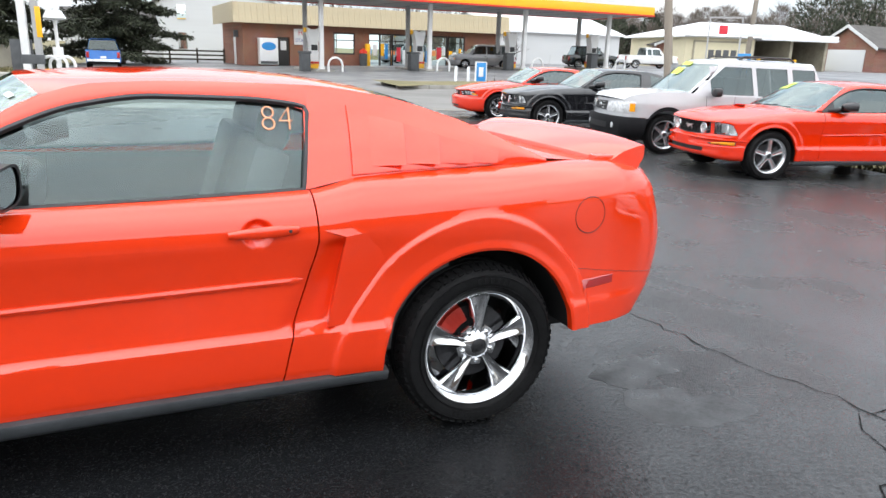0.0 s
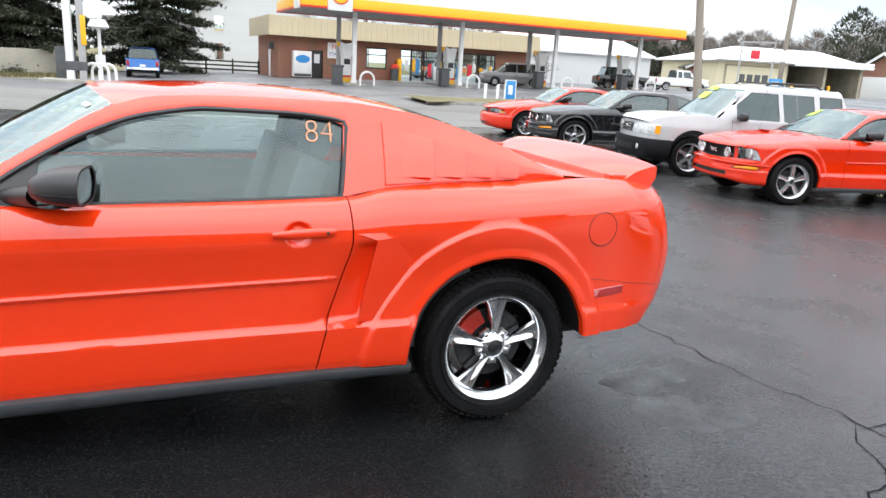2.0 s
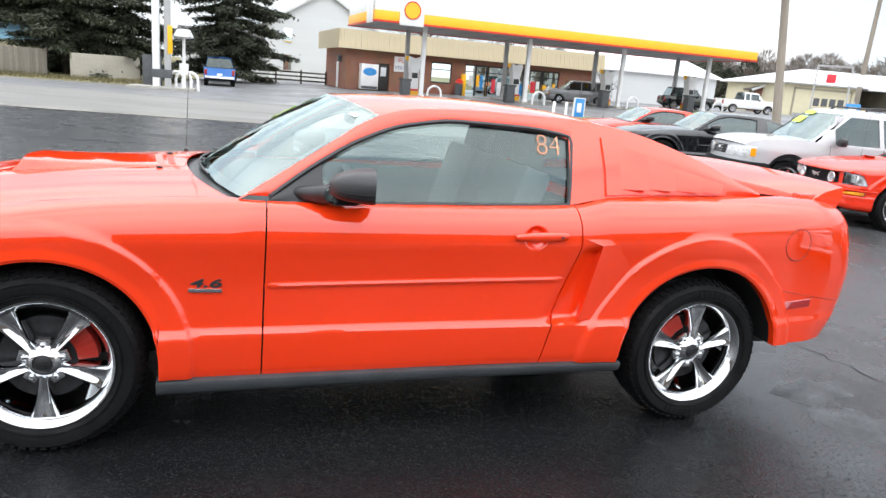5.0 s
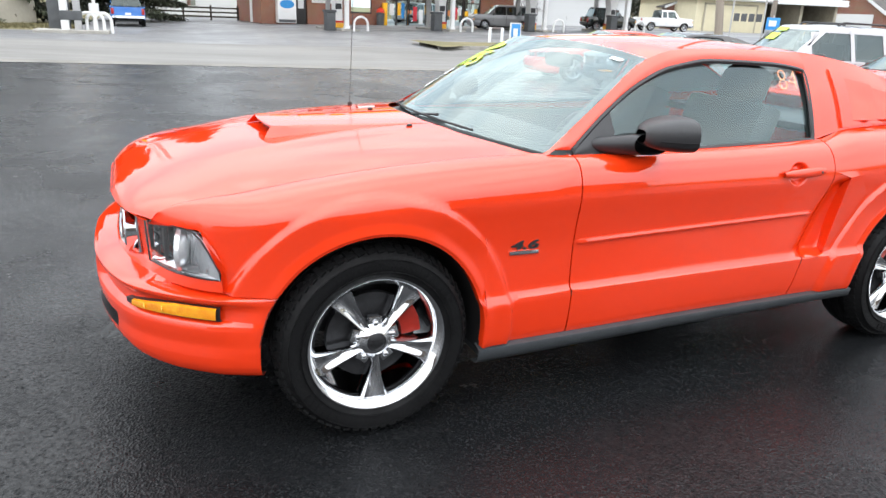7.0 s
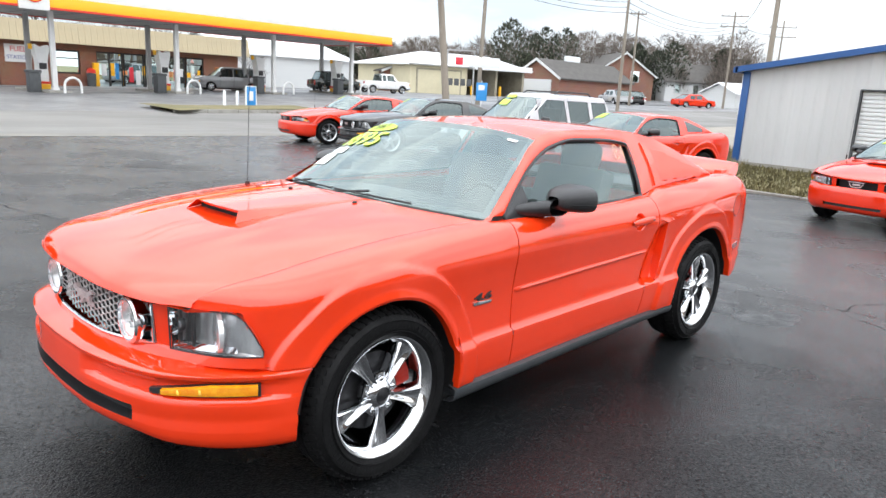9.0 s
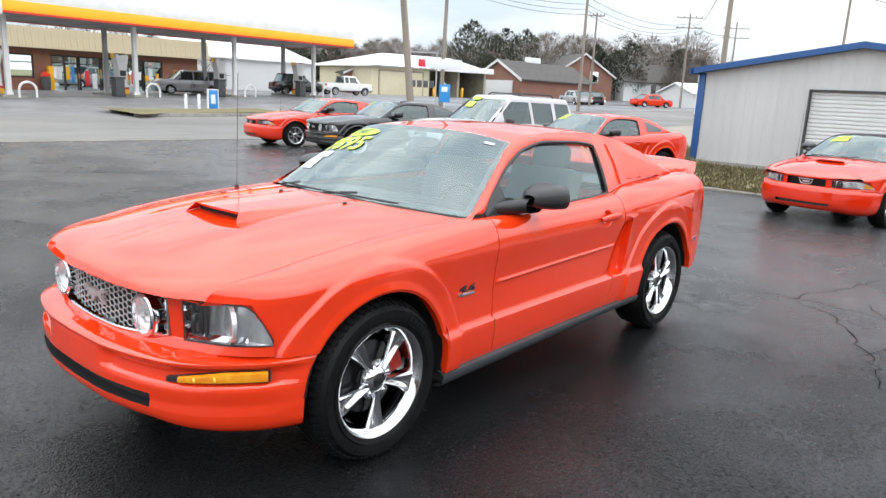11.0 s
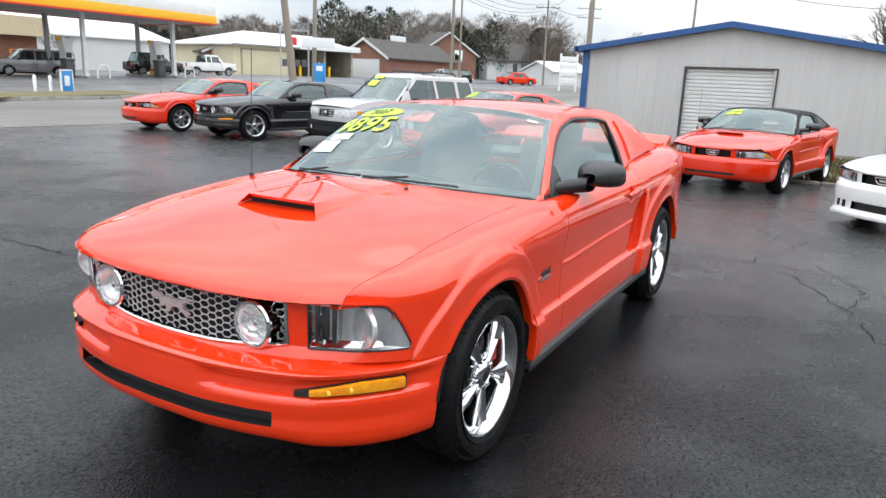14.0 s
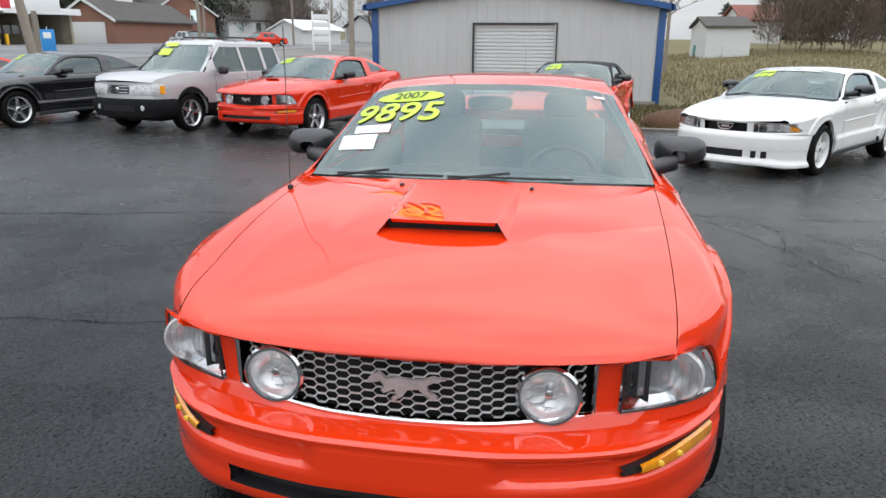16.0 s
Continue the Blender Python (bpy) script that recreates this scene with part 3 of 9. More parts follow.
def coupe(name, label, S, m, body, style="torque", fine=1.0, group="", spin=(0, 0), rim_paint=None, soft_top=False, extras=None):
    C = Coupe(S)
    car = thing(name, label, "car", m, group)
    N = lambda k: max(4, int(k * fine))
    archx = lambda xa: [xa + (S["arch"] if xa < 0 else S["arch_r"]) * math.sin(radians(a)) for a in span(-89.5, 89.5, N(60))]
    vs = span(0, 0.62, N(44)) + span(0.62, 1, N(18))[1:]
    dx = S["door_x"]

    # flanks
    for sg in (-1, 1):
        xs = sorted(span(S["wing_x"], S["xf"] - S["arch"] - 0.001, N(40)) + archx(S["xf"]) + span(S["xf"] + S["arch"] + 0.001, dx - 0.003, N(44)))
        sh = Shape().grid(lambda u, v: C.side(u, v, sg), xs, vs)
        hem(sh, lambda t: C.side(dx - 0.003, t, sg), 24, 0.03, sg)
        sh.grid(lambda u, v: C.side(u, 0, sg) + Vector((0, -sg * 0.035 * v, 0)), xs, [0, 1])
        part("front_wing", sh, body, car)

        hx, hz = S["door"][-1][1] - 0.180, 0.871

        def door_pt(u, v):
            p = C.side(lerp(dx + 0.003, C.S["door"][-1][1], u), v, sg)
            x = lerp(dx + 0.003, C.door(p.z) - 0.003, u)
            dent = 0.024 * smooth(1.0, 0.55, math.hypot((x - hx + 0.018) / 0.056, (p.z - hz + 0.006) / 0.052))
            return Vector((x, p.y - sg * dent, p.z))
        uh = (hx - dx) / (S["door"][-1][1] - dx)
        sh = Shape().grid(door_pt, sorted(set(span(0, 1, N(50)) + (span(uh - 0.085, uh + 0.055, 26) if fine > 0.9 else []))), sorted(set(vs + (span(0.60, 0.80, 30) if fine > 0.9 else []))))
        hem(sh, lambda t: door_pt(0, t), 24, 0.03, sg)
        hem(sh, lambda t: door_pt(1, t), 24, 0.03, sg)
        sh.grid(lambda u, v: door_pt(u, 0) + Vector((0, -sg * 0.03 * v, 0)), span(0, 1, 20), [0, 1])
        door = part("door", sh, body, car)

        x0 = S["door"][-1][1]

        def quarter_pt(x, v):
            p = C.side(x, v, sg)
            return Vector((p.x + (C.door(p.z) + 0.003 - x0) * max(0, 1 - (x - x0) / 0.2), p.y, p.z))
        xs = sorted(span(x0, S["xr"] - S["arch_r"] - 0.001, N(40)) + archx(S["xr"]) + span(S["xr"] + S["arch_r"] + 0.001, 2.34, N(56)))
        sh = Shape().grid(quarter_pt, xs, vs)
        hem(sh, lambda t: quarter_pt(x0, t), 24, 0.03, sg)
        sh.grid(lambda u, v: quarter_pt(u, 0) + Vector((0, -sg * 0.035 * v, 0)), xs, [0, 1])
        part("rear_wing", sh, body, car)

        # sill, moulding, handle
        sh = Shape().grid(lambda x, k: Vector((x, sg * (C.P(x) + [-0.06, -0.014, 0.002, 0.010, 0.008, -0.03][k]), [0.232, 0.236, 0.250, 0.282, 0.290, 0.300][k] + lerp(0.030, 0.018, k / 5) * x)), span(S["xf"] + S["arch"] - 0.01, S["xr"] - S["arch_r"] + 0.02, 30), list(range(6)))
        part("sill_panel", sh, SILL, car, "dark grey plastic sill")

        def strip(t, k):
            x, z = lerp(dx + 0.0, x0 - 0.045, t), lerp(0.643, 0.688, t)
            a = [(-0.013, 0.0), (-0.010, 0.010), (0.0, 0.014), (0.010, 0.010), (0.013, 0.0)][k]
            sc = smooth(0, 0.025, t) * smooth(1, 0.975, t)
            return Vector((x, sg * (C.side_y(x, z) - 0.004 + a[1] * sc), z + a[0] * lerp(0.4, 1, sc)))
        part("side_moulding", Shape().grid(strip, span(0, 1, 40), list(range(5))), body, door)
        hy = C.side(hx, 0.66, sg).y
        hnd = Shape().grid(lambda t, a: Vector((hx + lerp(-0.118, 0.118, t), hy + sg * (0.011 + 0.012 * math.cos(a)) * (0.35 + 0.65 * math.sin(math.pi * clamp(t, 0.04, 0.96)) ** 0.25), hz + lerp(-0.004, 0.006, t) + lerp(0.018, 0.023, t) * math.sin(a) * (0.2 + 0.8 * math.sin(math.pi * clamp(t, 0.02, 0.98)) ** 0.3))), span(0, 1, 22), span(0, 2 * math.pi, 17))
        handle = part("door_handle", hnd, body, door)
        part("key_lock", Shape().lathe([(0.0, 0.001), (0.004, 0.001), (0.006, 0.0)], 12, Matrix.Translation((hx + 0.088, hy + sg * 0.022, hz + 0.004)) @ pose(0, 0, 0, 90 if sg < 0 else -90)), TRIM, handle)

    # bonnet
    sh = Shape().grid(lambda u, v: (lambda y: (lambda x: Vector((x, v * C.gap(x) * 0.9985, C.hood_z(x, v * C.gap(x)))))(lerp(C.lip(y), lerp(S["cowl"][0], S["cowl"][1], abs(v) ** 2.2), u)))(v * 0.69),
                      [0, 0.006, 0.014, 0.03, 0.055] + span(0.08, 1, N(30)), span(-1, 1, N(48)))
    hoodp = part("bonnet", sh, body, car)

    # bumper with the lower air intake
    b, lw = S["bottom"], S["low"]
    zs = sorted(set([z for z, _ in S["bump"]] + span(S["bump"][0][0], b, N(24)) + [lw[1], lw[2]]))
    yb = sorted(set(span(0, 1, N(40))))
    s55 = C.s_of(lw[0]) / C.s_of_x(S["xf"] - S["arch"])
    k55 = min(range(len(yb)), key=lambda i: abs(yb[i] - s55))
    yb[k55] = s55
    ub = [-u for u in yb[::-1]] + yb[1:]

    def bump_pt(u, z):
        dz = z - S["R"]
        xe = S["xf"] - math.sqrt(max(0.0, S["arch"] ** 2 - dz * dz)) if abs(dz) < S["arch"] else S["xf"]
        s = u * C.s_of_x(xe)
        d = C.bump(z)
        if z > 0.55:
            d *= C.taper(C.ny(abs(s)))
        elif S["fogs"] and 0.44 < z < 0.52:
            d *= smooth(0.24, 0.275, abs(s))
        if 0.345 < z <= 0.585:
            d *= 1 - 0.9 * smooth(0.86, 1.0, abs(u))
        z -= 0.028 * smooth(0.45, 0.80, C.ny(abs(s))) * smooth(0.40, 0.28, z)
        return C.nose_pt(s, d, z)
    nz = len(zs)
    pts, fs = [bump_pt(u, z) for u in ub for z in zs], []
    for i in range(len(ub) - 1):
        for j in range(nz - 1):
            inside = max(abs(ub[i]), abs(ub[i + 1])) <= s55 + 1e-6 and zs[j] >= lw[1] - 1e-6 and zs[j + 1] <= lw[2] + 1e-6
            if not inside:
                fs.append((i * nz + j, (i + 1) * nz + j, (i + 1) * nz + j + 1, i * nz + j + 1))
    bum = part("front_bumper", Shape().add(pts, fs), body, car)
    sh = Shape().grid(lambda s, k: C.nose_pt(s, [C.bump(lw[1]), 0.055, 0.055, C.bump(lw[2])][k], [lw[1], lw[1] - 0.002, lw[2] + 0.002, lw[2]][k]), span(-C.s_of(lw[0]), C.s_of(lw[0]), 24), [0, 1, 2, 3])
    part("air_intake", sh, TRIM, bum, "black lower air intake")

    # nose with openings for grille and lamps
    gw, gz0, gz1, gz2 = S["grille"]
    ly0, ly1, la, lb, lc, ld = S["lamp"]

    def rows(y):
        y = abs(y)
        if y <= gw:
            lo, hi = gz0 + gz1 * (y / gw) ** 2, gz2
        elif y < ly0:
            t = (y - gw) / (ly0 - gw)
            lo, hi = lerp(gz0 + gz1, la, t), lerp(gz2, lc, t)
        else:
            t = (y - ly0) / (ly1 - ly0)
            lo, hi = lerp(la, lb, t), lerp(lc, ld, t) - (ld - lb - 0.012) * max(0, (t - 0.76) / 0.24) ** 2.0
        return lo, hi
    ys = sorted(set(span(0, gw, N(16)) + span(gw, ly0, 4) + span(ly0, ly1, N(16))))
    ys = [-y for y in ys[::-1]] + ys[1:]

    def nose(y, k):
        s, sg = C.s_of(abs(y)), (-1 if y < 0 else 1)
        lo, hi = rows(y)
        top = max(C.hood(0.0) + 0.004, hi + 0.004) if abs(y) < 0.69 else hi + 0.012
        dl = C.lip(y) - C.nx(C.s_of(min(abs(y), 0.7)))
        z, d = [(b - 0.001, C.bump(b)), (lerp(b, lo, 0.7), 0.092), (lo, 0.098), (lo + 0.001, 0.10), (hi - 0.001, 0.086), (hi, 0.084), (top, min(dl, 0.085))][k]
        return C.nose_pt(sg * s, d * C.taper(y), z)
    pts, fs = [nose(y, k) for y in ys for k in range(7)], []
    for i in range(len(ys) - 1):
        ym = abs(ys[i] + ys[i + 1]) / 2
        for j in range(6):
            if not (j in (2, 3, 4) and (ym < gw or ym > ly0)):
                fs.append((i * 7 + j, (i + 1) * 7 + j, (i + 1) * 7 + j + 1, i * 7 + j + 1))
    nos = part("nose_panel", Shape().add(pts, fs), body, car)

    # grille: a near-black sheet paints the shade behind the mesh
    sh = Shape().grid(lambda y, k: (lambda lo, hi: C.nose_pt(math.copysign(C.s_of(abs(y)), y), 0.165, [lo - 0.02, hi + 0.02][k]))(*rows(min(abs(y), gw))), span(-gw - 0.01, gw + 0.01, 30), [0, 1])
    gri = part("grille", sh, DARK, nos, "near-black sheet for the shade behind the grille")
    if S["fogs"]:
        sh = Shape()
        cw, ch = 0.0245, 0.0128
        hexes = set()
        for i in range(-15, 16):
            for j in range(-2, 10):
                cy, cz = i * cw * 1.5, gz0 - 0.01 + (j + (0.5 if i % 2 else 0)) * 2 * ch
                cs = [(cy + cw * a, cz + ch * q) for a, q in ((1, 0), (0.5, 1), (-0.5, 1), (-1, 0), (-0.5, -1), (0.5, -1))]
                for k in range(6):
                    a, q = cs[k], cs[(k + 1) % 6]
                    key = tuple(sorted(((round(a[0], 4), round(a[1], 4)), (round(q[0], 4), round(q[1], 4)))))
                    hexes.add(key)
        for a, q in sorted(hexes):
            ym, zm = (a[0] + q[0]) / 2, (a[1] + q[1]) / 2
            if abs(ym) < gw - 0.012:
                lo, hi = rows(ym)
                if lo + 0.004 < zm < hi - 0.002:
                    pp = [C.nose_pt(math.copysign(C.s_of(abs(e[0])), e[0]), dd, e[1]) for e in (a, q) for dd in (0.118, 0.124)]
                    up = Vector((0, 0, 0.0017)) if abs(a[0] - q[0]) > 1e-3 else Vector((0, 0.0017, 0))
                    up = up if abs(a[1] - q[1]) < 1e-3 else Vector((0, 0.0011, 0.0013))
                    sh.add([p + up for p in pp] + [p - up for p in pp], [(0, 1, 3, 2), (4, 6, 7, 5), (0, 2, 6, 4), (1, 5, 7, 3)])
        part("grille_mesh", sh, BRIGHT_MESH if style == "torque" else TRIM, gri, "bright honeycomb mesh", shade=False, fix=False)
        out = [C.nose_pt(math.copysign(C.s_of(abs(y)), y), 0.094, rows(y)[0] + 0.004) for y in span(-gw + 0.006, gw - 0.006, 40)]
        out = [C.nose_pt(-C.s_of(gw - 0.006), 0.088, gz2)] + out + [C.nose_pt(C.s_of(gw - 0.006), 0.088, gz2)]
        part("grille_surround", Shape().tube(out, 0.0065, 6), CHROME if style == "torque" else TRIM, gri)
        for sg in (-1, 1):
            fy, fz, fr = S["fogs"]
            mm = Matrix.Translation(C.nose_pt(sg * C.s_of(fy), 0.125, fz)) @ pose(0, 0, 0, 0, -90, 0) @ pose(0, 0, 0, 0, 0, 0)
            fog = part("fog_lamp", Shape().lathe([(fr * 0.72, -0.03), (fr, -0.02), (fr + 0.002, 0.040), (fr - 0.004, 0.046), (fr - 0.011, 0.046), (fr - 0.013, 0.030)], 36, mm), CHROME, nos, "round driving lamp in chrome bezel")
            part("lens", Shape().lathe([(fr - 0.012, 0.036), (fr * 0.6, 0.045), (fr * 0.2, 0.049), (0.0, 0.049)], 32, mm), FOG_GLASS, fog)
            part("bowl", Shape().lathe([(fr - 0.012, 0.034), (fr * 0.75, 0.010), (fr * 0.45, -0.006), (0.0, -0.014)], 32, mm), REFLECTOR, fog)
            part("bulb_shield", Shape().lathe([(0.011, -0.02), (0.011, 0.026), (0.0, 0.03)], 12, mm), CHROME, fog)
    ez = (gz0 + gz2) / 2
    em = Shape()
    ex = C.nx(0) + 0.100
    if S["fogs"]:
        em.prism([(0.104, 0.012), (0.088, 0.030), (0.070, 0.036), (0.052, 0.020), (0.018, 0.023), (-0.022, 0.020), (-0.048, 0.022), (-0.070, 0.032), (-0.108, 0.028), (-0.078, 0.019), (-0.056, 0.008), (-0.062, -0.010), (-0.086, -0.026), (-0.074, -0.032), (-0.046, -0.014), (-0.034, -0.004), (-0.006, -0.008), (0.010, -0.030), (0.034, -0.042), (0.038, -0.034), (0.022, -0.024), (0.030, -0.008), (0.058, -0.022), (0.066, -0.014), (0.056, -0.002), (0.066, 0.012), (0.092, 0.006)], ex, ex + 0.014, "x", Matrix.Translation((0, 0, ez + 0.006)))
    else:
        em.tube([(ex, 0.088 * (1 + 0.22 * s_) * c_, ez + 0.034 * s_) for c_, s_ in ((1, 1), (1, -0.1), (0.82, -1), (0.4, -1.05), (-0.4, -1.05), (-0.82, -1), (-1, -0.1), (-1, 1), (-0.4, 1.05), (0.4, 1.05))], 0.007, 5, closed=True).slab(ex, ex + 0.012, -0.05, 0.05, ez - 0.012, ez + 0.014, 0.005)
    part("emblem", em, EMBLEM, gri, "bright metal emblem", shade=False)

    # headlamps
    for sg in (-1, 1):
        yy = span(ly0 + 0.003, ly1 - 0.002, N(16))
        lamp = part("headlamp", Shape().grid(lambda y, k: C.nose_pt(sg * C.s_of(y), ((0.085 if k in (0, 3) else 0.145) * lerp(1, C.taper(y), 0.75)) * (1 - 0.93 * ((y - ly0) / (ly1 - ly0)) ** 5) + 0.004, lerp(*rows(y), [0, 0.06, 0.94, 1][k])), yy, [0, 1, 2, 3]), LAMP_CHROME if S["fogs"] else REFLECTOR, car, "clear headlamp with bright reflector")
        part("lens", Shape().grid(lambda y, k: C.nose_pt(sg * C.s_of(y), (lerp(0.094, 0.080, k) - 0.010 * math.sin(math.pi * k)) * C.taper(y), lerp(*rows(y), k)), yy, span(0, 1, 8)), LENS, lamp, "clear lens")
        yc = lerp(ly0, ly1, 0.64)
        zc = sum(rows(yc)) / 2
        base = C.nose_pt(sg * C.s_of(yc), 0.112 * lerp(1, C.taper(yc), 0.75), zc)
        mm = Matrix.Translation(base) @ pose(0, 0, 0, 0, -90, 0) @ pose(0, 0, 0, sg * 18, 0, 0)
        rr = 0.46 * (rows(yc)[1] - rows(yc)[0])
        beam = part("main_beam", Shape().lathe([(rr + 0.003, -0.004), (rr + 0.003, 0.010), (rr - 0.002, 0.012), (rr - 0.006, 0.006), (rr * 0.7, -0.012), (rr * 0.3, -0.020), (0.0, -0.022)], 36, mm), REFLECTOR, lamp)
        part("beam_cover", Shape().lathe([(rr - 0.004, 0.008), (rr * 0.7, 0.014), (rr * 0.3, 0.017), (0.0, 0.018)], 32, mm), FOG_GLASS, beam, "ribbed round cover")
        for k in range(-3, 4):
            w_ = k / 3.6
            hh_ = (rr - 0.008) * math.sqrt(1 - w_ * w_)
            part("lens_rib", Shape().tube([mm @ Vector((q * hh_, w_ * (rr - 0.006), 0.015 - 0.008 * w_ * w_ - 0.006 * q * q)) for q in span(-1, 1, 7)], 0.0016, 4), FOG_GLASS, beam)
        mm2 = Matrix.Translation(C.nose_pt(sg * C.s_of(lerp(ly0, ly1, 0.16)), 0.150, sum(rows(lerp(ly0, ly1, 0.16))) / 2)) @ pose(0, 0, 0, 0, -90, 0)
        part("park_lamp", Shape().lathe([(rr * 0.62, 0.050), (rr * 0.5, 0.02), (0.0, 0.0)], 20, mm2), CHROME, lamp)
        part("inner_panel", Shape().grid(lambda y, k: C.nose_pt(sg * C.s_of(y), 0.128 * lerp(1, C.taper(y), 0.75), lerp(*rows(y), k)), span(ly0 + 0.006, lerp(ly0, ly1, 0.34), 6), [0.10, 0.5, 0.93]), LAMP_CHROME if S["fogs"] else TRIM, lamp)
        part("lower_strip", Shape().grid(lambda y, k: C.nose_pt(sg * C.s_of(y), lerp(0.090, 0.118, k) * lerp(1, C.taper(y), 0.75), lerp(*rows(y), 0.04 + 0.12 * k)), span(lerp(ly0, ly1, 0.05), lerp(ly0, ly1, 0.8), 10), [0, 0.5, 1]), CHROME, lamp)
        part("lamp_divider", Shape().slab(-0.006, 0.006, -0.012, 0.012, -rr * 0.9, rr * 0.9, 0.003, Matrix.Translation(C.nose_pt(sg * C.s_of(lerp(ly0, ly1, 0.26)), 0.11, zc))), TRIM, lamp)
        if not S["fogs"]:
            part("corner_lamp", Shape().grid(lambda y, k: C.nose_pt(sg * C.s_of(y), (lerp(0.094, 0.080, k) + 0.006) * C.taper(y) + 0.002, lerp(*rows(y), k)), span(lerp(ly0, ly1, 0.84), ly1 - 0.012, 6), span(0.12, 0.88, 4)), AMBER, lamp, "amber corner lens")
        for tt in (0.15, 0.36):
            yt_ = lerp(ly0, ly1, tt)
            part("lamp_rib", Shape().slab(-0.006, 0.006, -0.007, 0.007, -rr * 0.95, rr * 0.95, 0.003, Matrix.Translation(C.nose_pt(sg * C.s_of(yt_), 0.108 * lerp(1, C.taper(yt_), 0.75), sum(rows(yt_)) / 2))), TRIM if S["fogs"] else CHROME, lamp)
        rim = [C.nose_pt(sg * C.s_of(y), 0.088 * C.taper(y), rows(y)[0]) for y in yy] + [C.nose_pt(sg * C.s_of(y), 0.078 * C.taper(y), rows(y)[1]) for y in yy[::-1]]
        part("lamp_seal", Shape().tube(rim, 0.003, 5, closed=True), TRIM, lamp)
        # turn lamp in the bumper's slot
        if S.get("amber"):
            a0, a1, z0, z1 = S["amber"]
            zr = lambda y, k: lerp(z0, lerp(z0 + 0.022, z1, min(1, (y - a0) / (a1 - a0) * 1.6)), k)
            slot = part("lamp_slot", Shape().grid(lambda y, k: C.nose_pt(sg * C.s_of(y), [0.040, 0.012, 0.012, 0.012, 0.040][k], zr(y, [0, 0.02, 0.5, 0.98, 1][k])), span(a0 - 0.022, a1 + 0.003, 20), list(range(5))), TRIM, bum, "dark lamp slot")
            part("turn_lamp", Shape().grid(lambda y, k: C.nose_pt(sg * C.s_of(y), [0.012, 0.003, 0.001, 0.003, 0.012][k], zr(y, [0.05, 0.16, 0.5, 0.84, 0.95][k])), span(a0 + 0.024, a1 - 0.002, 18), list(range(5))), AMBER, slot, "amber turn lamp")
            for q in (0.30, 0.52):
                yq = lerp(a0, a1, q)
                part("lamp_bulb", Shape().ball(C.nose_pt(sg * C.s_of(yq), 0.002, zr(yq, 0.5)), (0.003, 0.014, 0.010), 10, 6), BULB, slot, "bright orange bulb")

    # screens, roof, pillars
    (wx0, wz0), (wx1, wy1, wz1), (wx2, wz2), (wx3, wy3, wz3) = S["ws"]

    def ws(u, v):
        q = abs(v) ** 2.0
        b = Vector((lerp(wx0, wx1, q), v * wy1, lerp(wz0, wz1, q)))
        t = Vector((lerp(wx2, wx3, q), v * wy3, lerp(wz2, wz3, abs(v) ** 3)))
        p = b.lerp(t, u)
        p.z += 0.022 * math.sin(math.pi * u) * (1 - 0.5 * q)
        return p
    wsp = part("windscreen", Shape().grid(ws, span(0, 1, N(20)), span(-1, 1, N(30))), GLASS_WS, car, "windscreen")
    sh = Shape()
    for sg in (-1, 1):
        sh.grid(lambda u, v: ws(u, sg * v) + Vector((0.004, 0, -0.003)), span(0, 1, 12), [0.955, 1.0])
    sh.grid(lambda u, v: ws(u, v) + Vector((0.004, 0, -0.003)), [0, 0.06], span(-1, 1, 20))
    part("black_border", sh, TRIM, wsp)
    part("cowl_panel", Shape().grid(lambda u, v: Vector((lerp(lerp(S["cowl"][0], S["cowl"][1], abs(v) ** 2.2) - 0.02, ws(0, v).x + 0.02, u), v * 0.765, lerp(C.hood_z(-0.8, v * 0.75) - 0.03, ws(0, v).z - 0.012, u))), span(0, 1, 5), span(-1, 1, 24)), TRIM, car)

    (bx0, bz0), (bx1, bz1) = S["back"]
    E = C.E
    ex1 = S["E"][-1][0]
    edge_y = lambda x: C.pillar_y(E(x)) - 0.010

    def roof(u, v):
        xf, xr_ = lerp(wx2, wx3, abs(v) ** 2), lerp(bx0, bx0 - 0.02, v * v)
        x = lerp(xf, xr_, u)
        zc, ze, ye = C.roof(x), E(max(x, wx3)), edge_y(max(x, wx3))
        return Vector((x, v * ye, ze + (zc - ze) * (1 - abs(v) ** 2.4)))
    rf = part("roof", Shape().grid(roof, span(0, 1, N(30)), span(-1, 1, N(30))), SOFT_TOP if soft_top else body, car, "black fabric hood" if soft_top else "")

    part("headlining", Shape().grid(lambda u, v: roof(lerp(0.04, 0.97, u), v * 0.93) + Vector((0, 0, -0.035)), span(0, 1, 12), span(-1, 1, 12)), LINING, rf)

    def backl(u, v):
        x = lerp(lerp(bx0, bx0 - 0.02, v * v), lerp(bx1, ex1, v * v), u)
        xe = lerp(bx0 - 0.02, ex1, u)
        ye, ze = edge_y(xe), E(xe)
        zc = lerp(bz0, bz1, u) + 0.03 * math.sin(math.pi * u)
        return Vector((x, v * ye, ze + (zc - ze) * (1 - abs(v) ** 2.4)))
    part("rear_window", Shape().grid(backl, span(0, 1, N(16)), span(-1, 1, N(20))), GLASS_DARK if style != "torque" else GLASS, car)

    pil = SOFT_TOP if soft_top else body
    xw1 = S["W"][-1][0]
